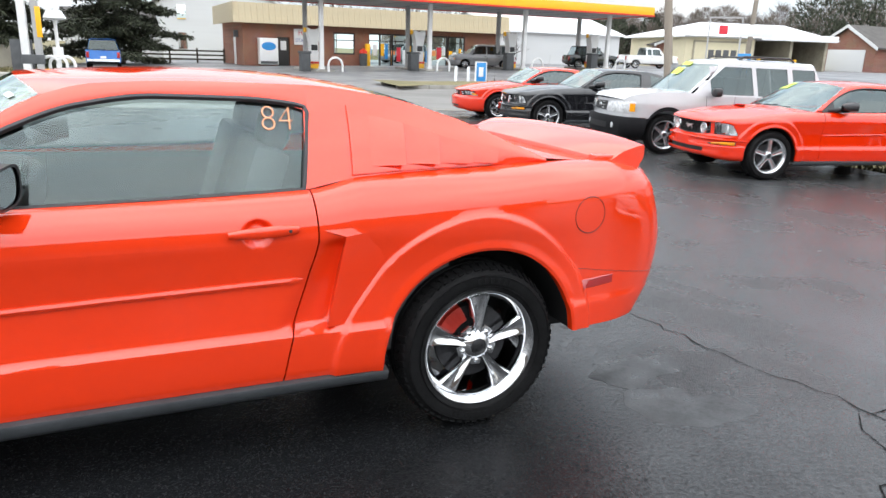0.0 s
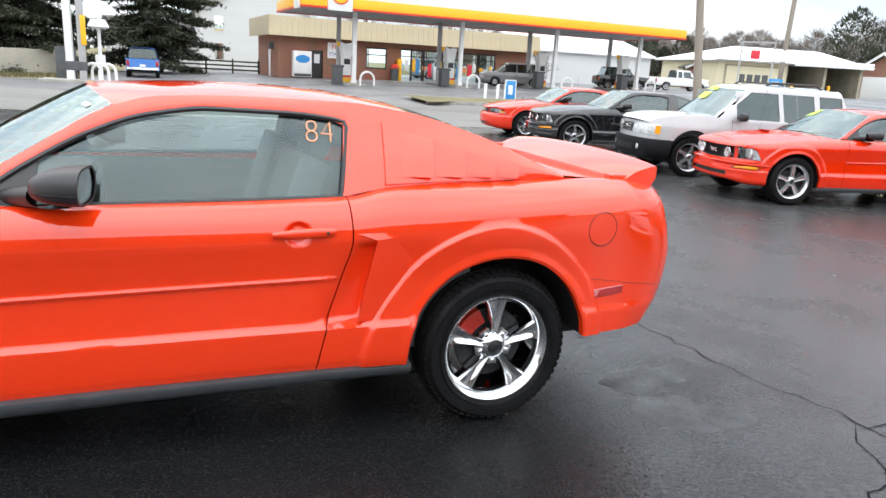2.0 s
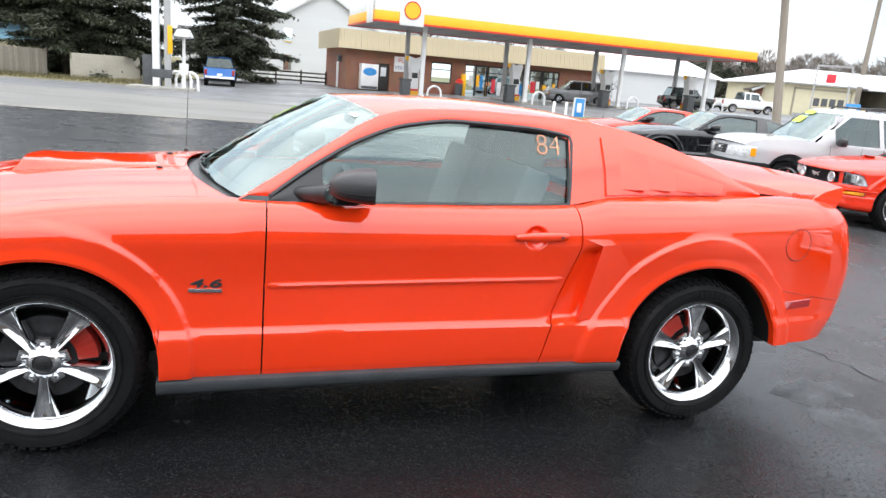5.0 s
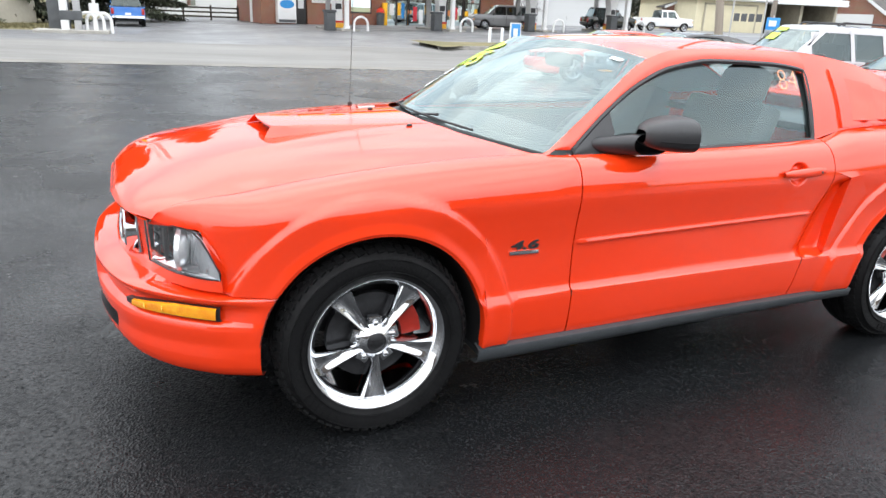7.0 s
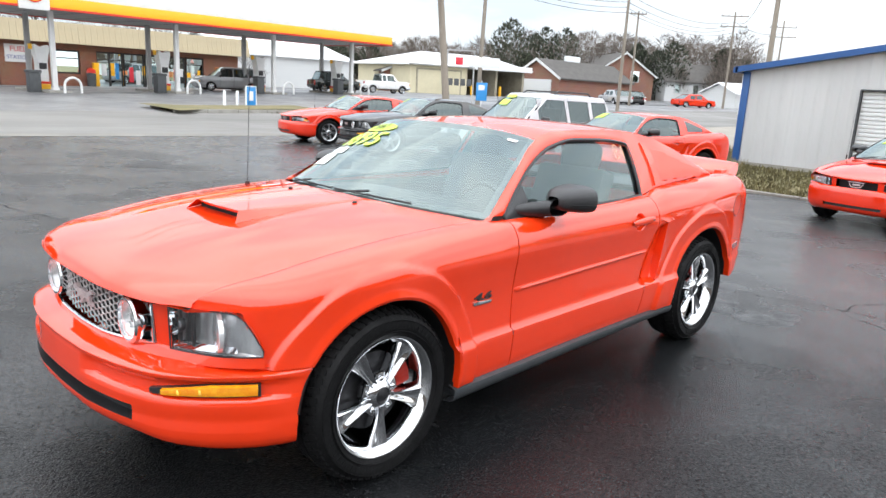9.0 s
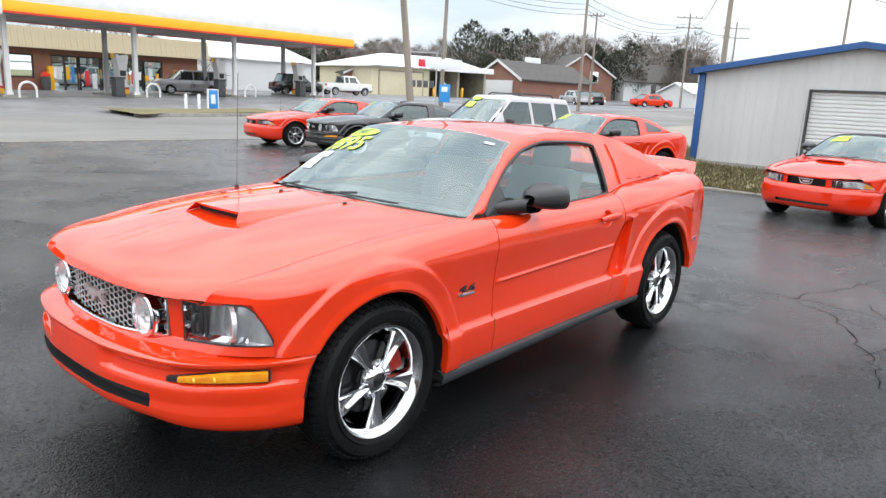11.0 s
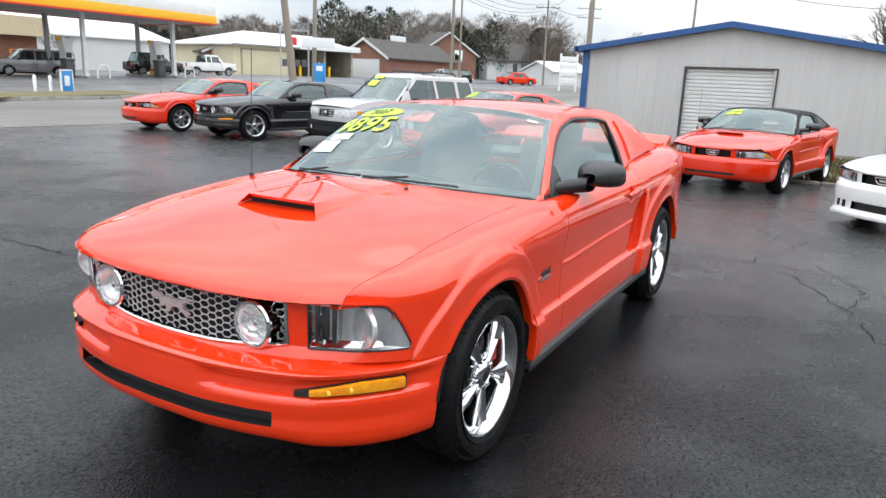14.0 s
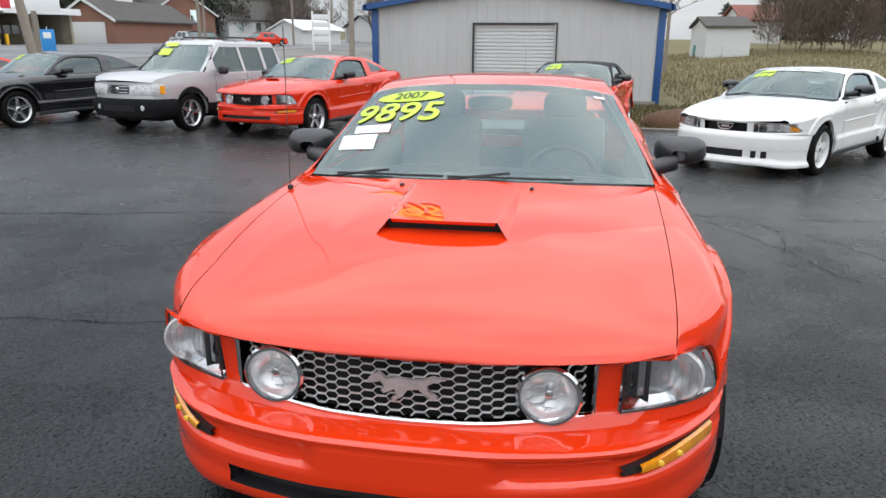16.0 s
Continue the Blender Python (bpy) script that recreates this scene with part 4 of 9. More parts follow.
    for sg in (-1, 1):
        def cant(x, k):
            w, e = C.W(max(x, S["W"][0][0])) + 0.012, E(x)
            z = lerp(min(w, e - 0.004), e, k)
            y = C.pillar_y(z) + 0.012 * math.sin(math.pi * k) - 0.010 * k
            return Vector((x, sg * y, z))
        sh = Shape().grid(cant, span(S["E"][0][0], xw1, N(50)), span(0, 1, 7))
        sh.grid(lambda x, k: cant(x, 0) + Vector((0, -sg * 0.03 * k, 0)), span(S["E"][0][0], xw1, 40), [0, 1])
        part("roof_pillar", sh, body if not soft_top else pil, car)

        def sail(x, k):
            zb = C.belt(x) - 0.004
            z = lerp(zb, max(E(x), zb + 0.002), k)
            y = lerp(C.beltw(x), edge_y(x), k) + 0.018 * math.sin(math.pi * k)
            sh_ = lerp(-0.045, -0.006, k) * max(0, 1 - (x - xw1) / 0.2)
            return Vector((x + sh_, sg * y, z))
        quarter = part("quarter_panel", Shape().grid(sail, span(xw1, ex1, N(30)), span(0, 1, N(14))), pil, car)
        part("quarter_trim", Shape().grid(lambda x, k: sail(x, k) + Vector((0, -sg * 0.045, -0.02 * k)), span(xw1 + 0.01, ex1 - 0.05, 10), span(0, 0.97, 6)), CLOTH, quarter, "grey inner trim")
        part("pillar_trim", Shape().grid(lambda x, k: cant(x, k) + Vector((0, -sg * 0.035, -0.012)), span(S["W"][0][0] + 0.08, xw1, 24), span(0.25, 1, 4)), LINING, quarter, "pale inner trim")

        def sideglass(x, k):
            zb, zt = C.belt(x) - 0.01, C.W(x) + 0.014
            z = lerp(zb, max(zt, zb + 0.001), k)
            return Vector((x + (z - 0.99) * 0.16 * smooth(0.3, 0.7, x), sg * (C.pillar_y(z) - 0.016 + 0.01 * math.sin(math.pi * k)), z))
        xg0, xg1 = S["W"][0][0], xw1 - 0.045
        gl = part("side_window", Shape().grid(sideglass, span(xg0, xg1, N(40)), span(0, 1, 10)), GLASS if style == "torque" else GLASS_DARK, car)
        ring = [sideglass(x, 0.03) for x in span(xg0, xg1, 30)] + [sideglass(xg1, k) for k in span(0.15, 0.92, 8)] + [sideglass(x, 0.985) for x in span(xg1 - 0.01, xg0, 44)]
        ring = [p + Vector((0, sg * 0.014, 0)) for p in ring]
        part("window_seal", Shape().tube(ring, 0.0105, 6, closed=True), TRIM, gl)
        sh = Shape().grid(lambda x, k: sideglass(x, k) + Vector((0, sg * 0.010, 0)), span(xg0, xg0 + 0.20, 10), span(0, 1, 6))
        part("mirror_base", sh, TRIM, gl)

        # door mirror
        mm = pose(-0.290, sg * 0.912, 1.040, 0, 0, sg * 8)

        def shell(t, a):
            """Housing from its blunt nose back to the glass: flat below, domed above."""
            w = math.sin(0.5 * math.pi * clamp(t * 1.02 + 0.03, 0, 1)) ** 0.42
            cy, cz = math.copysign(abs(math.cos(a)) ** 0.62, math.cos(a)), math.copysign(abs(math.sin(a)) ** 0.66, math.sin(a))
            return mm @ Vector((lerp(-0.088, 0.080, t), sg * (0.006 + 0.120 * w * cy), 0.004 + (0.070 if cz > 0 else 0.056) * cz * (w if cz > 0 else w ** 0.6)))
        sh = Shape().grid(shell, span(0, 1, 14), span(0, 2 * math.pi, 33))
        sh.grid(lambda t, a: shell(1, a).lerp(mm @ Vector((0.074, sg * 0.010, 0.006)), t), [0, 0.12, 0.125], span(0, 2 * math.pi, 33))
        mir = part("door_mirror", sh, TRIM, car, "black door mirror")
        part("mirror_glass", Shape().grid(lambda t, a: (shell(1, a) + mm.to_3x3() @ Vector((-0.006, 0, 0))).lerp(mm @ Vector((0.070, sg * 0.010, 0.006)), t), [0.10, 0.5, 1], span(0, 2 * math.pi, 33)), CHROME, mir)
        part("mirror_seam", Shape().tube([shell(t, 0.0) + Vector((0, sg * 0.001, -0.012)) for t in span(0.2, 0.98, 10)], 0.0022, 4), DARK, mir)
        part("mirror_arm", Shape().grid(lambda t, a: Vector((lerp(-0.425, -0.315, t) + lerp(0.080, 0.082, t) * math.copysign(abs(math.cos(a)) ** 0.7, math.cos(a)), sg * lerp(0.775, 0.90, t), lerp(0.985, 1.008, t) + lerp(0.034, 0.042, t) * math.sin(a))), span(0, 1, 8), span(0, 2 * math.pi, 21)), TRIM, mir)

        if S["louvre"]:
            def lv(x, k, out):
                p = sail(x, k)
                return Vector((p.x, p.y + sg * out, p.z))
            ktop = lambda x: lerp(0.82, 0.60, smooth(0.9, 1.45, x))
            if style == "torque":
                pl = part("window_louvre", Shape().grid(lambda x, k: lv(x, lerp(0.05, ktop(x), k), 0.012), span(0.87, 1.50, 16), span(0, 1, 6)).grid(lambda x, k: lv(x, 0.05, 0.012 * k), span(0.87, 1.5, 16), [0, 1]).grid(lambda x, k: lv(0.87, lerp(0.05, ktop(0.87), x), 0.012 * k), span(0, 1, 6), [0, 1]), body, car, "red louvred quarter window cover")
                for i, (xa, xb) in enumerate(((0.92, 1.06), (1.06, 1.20), (1.20, 1.34), (1.34, 1.45))):
                    s = Shape().grid(lambda t, k: lv(lerp(xa, xb, t) + 0.012 * k, lerp(0.13, ktop(lerp(xa, xb, t)) - 0.09, k), 0.010 + 0.034 * t ** 1.3), span(0, 1, 7), span(0, 1, 6))
                    s.grid(lambda t, w: lv(lerp(xa, xb, t), 0.13, lerp(0.026, 1.0, w) * (0.010 + 0.034 * t ** 1.3)), span(0, 1, 7), [0.3, 1])
                    sl = part("slat", s, body, pl)
                    # near-black sheet paints the shadow under each slat's trailing edge
                    part("slat_gap_shade", Shape().grid(lambda w, k: lv(xb - 0.004 + 0.012 * k, lerp(0.14, ktop(xb) - 0.10, k), 0.013 + 0.022 * w), [0, 1], span(0, 1, 6)), DARK, sl)
            else:
                part("quarter_window", Shape().grid(lambda x, k: lv(x, lerp(0.12, ktop(x), k), 0.004), span(0.92, 1.40, 10), span(0, 1, 5)), GLASS_DARK if soft_top is False else TRIM, car)

    # tail: deck, tail panel, lamps, wing
    sh = Shape().grid(lambda u, v: Vector((lerp(lerp(bx1 - 0.03, ex1 - 0.03, v * v), 2.34 + 0.06 * (1 - v * v) - 0.10, u), v * lerp(C.beltw(ex1), C.beltw(2.25), u), lerp(lerp(bz1, E(ex1), v * v), C.belt(2.25) + 0.012 * (1 - v * v), u))), span(0, 1, N(14)), span(-1, 1, N(20)))
    part("boot_lid", sh, body, car)
    zz = span(0.38, C.belt(2.34), N(20))

    def tail_pt(v, z):
        q = C.side_y(2.34, min(z, C.zc(2.34))) if z < C.zc(2.34) else lerp(C.side_y(2.34, 0.93), C.beltw(2.34), (z - C.zc(2.34)) / (C.belt(2.34) - C.zc(2.34)))
        return Vector((2.34 + C.tailp(z) + 0.085 * (1 - v * v), v * q, z))
    tl = part("tail_panel", Shape().grid(tail_pt, span(-1, 1, N(24)), zz), body, car)
    for sg in (-1, 1):
        for k in range(3):
            v0 = 0.50 + 0.135 * k
            part("tail_lamp", Shape().grid(lambda v, z: tail_pt(sg * v, z) + Vector((0.006, 0, 0)), span(v0, v0 + 0.115, 4), span(0.80, 0.95, 5)), TAILRED, tl)
    if extras and "wing" in extras:
        def wing(v, k):
            t, zz_ = [(0.0, -0.030), (0.03, -0.014), (0.4, 0.022), (0.8, 0.040), (0.97, 0.042), (1.0, 0.034), (1.0, -0.012), (0.85, -0.060), (0.4, -0.062), (0.0, -0.050)][k]
            arch_ = 0.020 * (1 - abs(v) ** 3) + 0.014
            x0_, x1_ = 2.03 - 0.07 * (1 - abs(v) ** 2.5), 2.215 + 0.06 * (1 - v * v)
            return Vector((lerp(x0_, x1_, t), v * 0.715, C.belt(2.05) - 0.004 + arch_ + zz_ + 0.012 * t))
        sh = Shape().grid(wing, span(-1, 1, 40), list(range(10)) + [0])
        for v in (-1, 1):
            sh.add([wing(v, k) for k in range(10)], [tuple(range(10))])
        for sg in (-1, 1):
            sh.slab(1.97, 2.18, sg * 0.64, sg * 0.700, C.belt(2.05) - 0.03, C.belt(2.05) + 0.02, 0.012)
        part("rear_wing_spoiler", sh, body, car, "pedestal spoiler")

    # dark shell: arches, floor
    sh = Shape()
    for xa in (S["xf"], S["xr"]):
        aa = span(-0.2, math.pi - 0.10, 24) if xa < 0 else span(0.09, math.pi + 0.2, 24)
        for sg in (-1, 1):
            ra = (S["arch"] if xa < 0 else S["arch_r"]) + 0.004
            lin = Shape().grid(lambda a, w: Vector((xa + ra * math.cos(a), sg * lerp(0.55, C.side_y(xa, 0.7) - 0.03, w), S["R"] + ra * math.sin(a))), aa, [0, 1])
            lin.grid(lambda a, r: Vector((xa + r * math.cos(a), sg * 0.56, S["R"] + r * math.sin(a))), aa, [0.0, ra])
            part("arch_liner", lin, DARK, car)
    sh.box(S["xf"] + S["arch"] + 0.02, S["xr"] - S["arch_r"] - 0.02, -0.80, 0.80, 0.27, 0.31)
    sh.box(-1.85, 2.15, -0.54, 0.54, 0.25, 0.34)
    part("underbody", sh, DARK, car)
    part("bulkhead", Shape().box(dx - 0.05, dx + 0.02, -0.86, 0.86, 0.3, 0.90), DARK, car)

    # cabin
    sh = Shape().ball((-0.52, 0, 0.84), (0.26, 0.74, 0.13), 24, 12, 0.55)
    dash = part("dashboard", sh, TRIM, car)
    part("steering_wheel", Shape().tube([(-0.30 + 0.06 * math.sin(a), -0.37 + 0.18 * math.cos(a), 0.88 + 0.17 * math.sin(a)) for a in span(0, 2 * math.pi, 25)[:-1]], 0.015, 6, closed=True).slab(-0.33, -0.28, -0.52, -0.22, 0.84, 0.91, 0.02), TRIM, dash)
    for sg in (-1, 1):
        seat = part("seat", Shape().slab(-0.05, 0.45, sg * 0.37 - 0.25, sg * 0.37 + 0.25, 0.42, 0.58, 0.05), CLOTH, car)
        part("backrest", Shape().slab(-0.07, 0.07, -0.24, 0.24, 0.0, 0.62, 0.06, pose(0.42, sg * 0.37, 0.52, 0, 17, 0)), CLOTH, seat)
        part("headrest", Shape().ball((0, 0, 0), (0.06, 0.13, 0.10), 16, 10, 0.6, pose(0.64, sg * 0.37, 1.18, 0, 14, 0)), CLOTH, seat)
    part("rear_seat", Shape().slab(0.95, 1.12, -0.62, 0.62, 0.5, 0.98, 0.06, pose(0, 0, 0, 0, 6, 0)), CLOTH, car)
    part("cabin_lining", Shape().grid(lambda x, k: Vector((x, [-0.80, -0.78, 0.78, 0.80][k], [0.93, 0.33, 0.33, 0.93][k])), span(dx, 1.25, 4), [0, 1, 2, 3]), CLOTH, car)
    part("parcel_shelf", Shape().slab(1.05, 1.75, -0.66, 0.66, 0.96, 1.0, 0.02), TRIM, car)
    part("interior_mirror", Shape().ball((-0.18, 0, 1.255), (0.018, 0.115, 0.035), 14, 8, 0.6), TRIM, car)

    # wipers and aerial
    for y0, y1 in ((-0.42, 0.10), (0.12, 0.62)):
        part("wiper", Shape().tube([ws(0.008, v / wy1) + Vector((-0.010, 0, 0.010)) for v in span(y0, y1, 10)], 0.0055, 5).tube([ws(-0.02, y1 / wy1) + Vector((0, 0, 0.01)), ws(0.03, (y0 + y1) / 2 / wy1) + Vector((-0.016, 0, 0.02))], 0.006, 5), TRIM, car)
    part("aerial", Shape().tube([(-0.985, 0.755, 0.90), (-0.985, 0.755, 0.96)], 0.012, 8).tube([(-0.985, 0.755, 0.96), (-0.97, 0.755, 1.60)], 0.0019, 5), TRIM, car)

    wy = C.P(S["xf"]) - 0.235 / 2 + 0.006
    wheel(car, S["xf"], -wy, style, S["R"], 0.235, spin[0], rim_paint)
    wheel(car, S["xr"], -wy - 0.002, style, S["R"], 0.235, spin[1], rim_paint)
    wheel(car, S["xf"], wy, style, S["R"], 0.235, 20, rim_paint)
    wheel(car, S["xr"], wy + 0.002, style, S["R"], 0.235, 50, rim_paint)
    return car, C, dict(ws=ws, hood=hoodp, screen=wsp)


# ---------- the red coupe that the camera walks round ----------
GEN5["amber"] = (0.592, 0.832, 0.458, 0.506)
hero, HC, hp = coupe("sports_coupe", "bright red two-door sports coupe with chrome five-spoke wheels", GEN5, pose(-0.025, -0.028, -0.006, -0.4, TILT, 1.60), RED, "torque", 1.0, spin=(36, 0), extras=("wing",))


def bonnet_scoop(C, car, x0, x1, w, h, body):
    def top(u, v):
        x = lerp(x0, x1, u)
        return Vector((x - 0.02 * (1 - v * v) * (1 - u), v * lerp(w * 0.90, w * 1.1, u), lerp(C.hood_z(x0, 0) + h, C.hood_z(x1, 0) + 0.004, u ** 1.25) - 0.004 * v * v))
    sh = Shape().grid(top, span(0, 1, 16), span(-1, 1, 16))
    for sg in (-1, 1):
        sh.grid(lambda u, k: top(u, sg).lerp(Vector((lerp(x0 - 0.035, x1, u), sg * (lerp(w * 0.90, w * 1.1, u) + 0.036 * (1 - u ** 2)), C.hood_z(lerp(x0, x1, u), w) - 0.004)), k), span(0, 1, 16), span(0, 1, 4))
    sh.grid(lambda v, k: top(0, v) + Vector((0.012 * k, 0, -0.014 * k)), span(-0.96, 0.96, 16), [0, 1])
    sc = part("bonnet_scoop", sh, body, car, "raised bonnet scoop")
    # near-black sheet closes the mouth; its colour stands for the shade inside
    part("scoop_mouth", Shape().grid(lambda v, k: Vector((x0 + 0.026, v * w * 0.95, lerp(C.hood_z(x0, 0) + 0.003, C.hood_z(x0, 0) + h - 0.010, k))), span(-1, 1, 8), [0, 1]), DARK, sc)
    return sc


bonnet_scoop(HC, hero, -1.575, -0.93, 0.198, 0.044, RED)
for sg in (-1, 1):
    part("washer_jet", Shape().ball((-1.03, sg * 0.26, HC.hood_z(-1.03, 0.26) + 0.004), (0.014, 0.009, 0.007), 10, 6), TRIM, hero)

    # side scoop behind the door
    def sc_pt(t, k):
        """The proud panel behind the intake: t from its leading edge to the flare, k from below to the ridge."""
        z = lerp(0.505, lerp(0.843, 0.880, t), k)
        x = lerp(lerp(0.728, 0.795, k), 1.366 - math.sqrt(0.568 ** 2 - (z - 0.342) ** 2), t)
        return Vector((x, sg * (HC.P(x) + HC.sec(0.62) + lerp(0.030, 0.006, t ** 0.8) * lerp(0.75, 1.0, k)), z))

    def skin(p, drop=0.004):
        return sg * (HC.side_y(p.x, p.z) - drop)
    sh = Shape().grid(sc_pt, span(0, 1, 18), span(0, 1, 18))
    sh.grid(lambda k, w: (lambda p: Vector((p.x + 0.010 * w, lerp(p.y, skin(p), w), p.z)))(sc_pt(0, k)), span(0, 1, 18), [0, 0.15, 1])
    sh.grid(lambda t, w: (lambda p: (lambda q: Vector((q[0], lerp(p.y, sg * (HC.side_y(q[0], q[1]) - 0.002), w), q[1])))((lerp(p.x, lerp(0.715, 1.152, t), w), lerp(p.z, lerp(0.868, 0.881, t), w))))(sc_pt(t, 1)), span(0, 1, 16), [0, 0.5, 1])
    sh.grid(lambda t, w: (lambda p: Vector((p.x, lerp(p.y, skin(p), w), p.z - 0.006 * w)))(sc_pt(t, 0)), span(0, 1, 8), [0, 1])
    sh.grid(lambda t, w: (lambda q: Vector((q[0], sg * (HC.side_y(q[0], q[1]) + lerp(0.001, 0.014, w * t)), q[1])))((lerp(0.625, 0.735, t), lerp(0.486, lerp(0.492, 0.516, t), w))), span(0, 1, 8), [0, 1])
    part("side_scoop", sh, RED, hero, "red side scoop")
    if sg < 0:
        part("fuel_flap", Shape().tube([(1.832 + 0.076 * math.cos(a), -(HC.side(1.832 + 0.076 * math.cos(a), 0.64, 1).y + 0.0005 - 0.02 * max(0, 0.076 * math.sin(a) - 0.018)), 0.872 + 0.076 * math.sin(a)) for a in span(0, 2 * math.pi, 41)[:-1]], 0.0022, 4, closed=True), SEAM_RED, hero)
    part("side_marker", Shape().grid(lambda t, k: (lambda x, z: Vector((x, sg * (HC.side_y(x, z) + [0.0, 0.004, 0.004, 0.0][k]), z)))(lerp(1.822, 1.992, t), lerp(0.548, 0.590, [0, 0.1, 0.9, 1][k]) + 0.012 * t), span(0, 1, 8), [0, 1, 2, 3]), TAILRED, hero, "dark red side marker")
    part("bumper_seam", Shape().tube([(lambda p: p + Vector((0, sg * 0.0008, 0)))(HC.side(x_, lerp(0.30, 0.20, (x_ - 1.80) / 0.5), sg)) for x_ in span(1.80, 2.30, 16)], 0.0012, 4), SEAM_RED, hero)
    part("mud_flap", Shape().slab(-0.962, -0.945, sg * 0.66, sg * 0.90, 0.228, 0.34, 0.006), SILL, hero)
    # displacement badge on the wing
    bd = lambda p: Vector((-0.812 - sg * 1.18 * p.x, sg * (HC.side_y(-0.80, 0.64) + 0.002 + p.z), 0.650 + p.y * 0.58))
    lettering("badge_number", "4.6", 0.078, TRIM, hero, None, 0.005, bd, shear=0.2, bold=0.0015)
    part("badge_bar", Shape().slab(-0.872, -0.752, sg * (HC.side_y(-0.8, 0.62) - 0.003), sg * (HC.side_y(-0.8, 0.62) + 0.008), 0.616, 0.630, 0.003), CHROME, hero)

# paint and papers on the glass
WS = hp["ws"]
ws_at = lambda y, u: (lambda p: p)(WS(u, clamp(y / lerp(0.772, 0.60, u), -1, 1)))


def on_screen(u0, y0, lift=0.004):
    return lambda p: WS(u0 + p.y / 0.74, clamp((y0 - p.x) / lerp(0.772, 0.60, u0 + p.y / 0.74), -1, 1)) + Vector((-lift - p.z, 0, lift + p.z))


lettering("price_marking", "9895", 0.225, LIME, hp["screen"], None, 0.0005, on_screen(0.625, 0.425), shear=0.18, bold=0.003)
f_oval = on_screen(0.835, 0.375, 0.003)
part("year_oval", Shape().grid(lambda a, r: f_oval(Vector((0.175 * r * math.cos(a), 0.052 * r * math.sin(a), 0))), span(0, 2 * math.pi, 41), span(0.02, 1, 8)), LIME, hp["screen"], "lime painted oval")
lettering("year_marking", "2007", 0.085, TRIM, hp["screen"], None, 0.0003, on_screen(0.835, 0.375, 0.006), shear=0.2)
for (u, y, w, h) in ((0.450, 0.520, 0.19, 0.065), (0.315, 0.575, 0.19, 0.115)):
    f = on_screen(u, y, 0.003)
    part("paper_notice", Shape().grid(lambda a, b: f(Vector((a, b, 0))), span(-w / 2, w / 2, 4), span(-h / 2, h / 2, 4)), PAPER, hp["screen"], "white paper notice")
f = on_screen(0.90, -0.53, 0.003)
part("inspection_sticker", Shape().grid(lambda a, b: f(Vector((a, b, 0))), span(-0.025, 0.025, 3), span(-0.012, 0.012, 3)), PAPER, hp["screen"])
lettering("lot_number", "84", 0.125, ORANGE_MARK, hero, None, 0.0004, bold=-0.0035, bend=lambda p: (lambda z: Vector((0.606 + p.x, -(HC.pillar_y(z) - 0.001) - p.z, z)))(1.228 + p.y))


# ---------- ground ----------
GRASS = material("winter_grass", (0.115, 0.105, 0.040), rough=0.9, second=(0.19, 0.155, 0.075), scale=0.5, bump=0.8, bump_scale=35)
ROAD = material("worn_road", (0.180, 0.172, 0.160), rough=0.6, spec=0.25, second=(0.135, 0.13, 0.122), scale=0.25, bump=0.25, bump_scale=70, rough_vary=0.12, stretch=(0.3, 1, 1))
COURT = material("forecourt_asphalt", (0.165, 0.165, 0.168), rough=0.45, spec=0.3, second=(0.112, 0.112, 0.115), scale=0.22, bump=0.2, bump_scale=60, rough_vary=0.14)
CONCRETE = material("kerb_concrete", (0.36, 0.345, 0.31), rough=0.8, vary=0.35, scale=2.5, bump=0.3, bump_scale=50)
GRAVEL = material("pale_gravel", (0.30, 0.275, 0.235), rough=0.9, vary=0.3, scale=1.5, bump=0.6, bump_scale=60)
MULCH = material("brown_mulch", (0.12, 0.06, 0.03), rough=0.95, vary=0.4, scale=9, bump=0.8, bump_scale=40)
EDGE = material("worn_road_edge", (0.215, 0.20, 0.175), rough=0.75, second=(0.13, 0.122, 0.108), scale=0.9, bump=0.3, bump_scale=50)
CONC_PALE = material("pale_concrete", (0.31, 0.295, 0.265), rough=0.7, vary=0.2, scale=1.0, bump=0.2, bump_scale=50)

SK = 0.085                                            # the street runs a little askew
STREET = math.degrees(math.atan(SK))


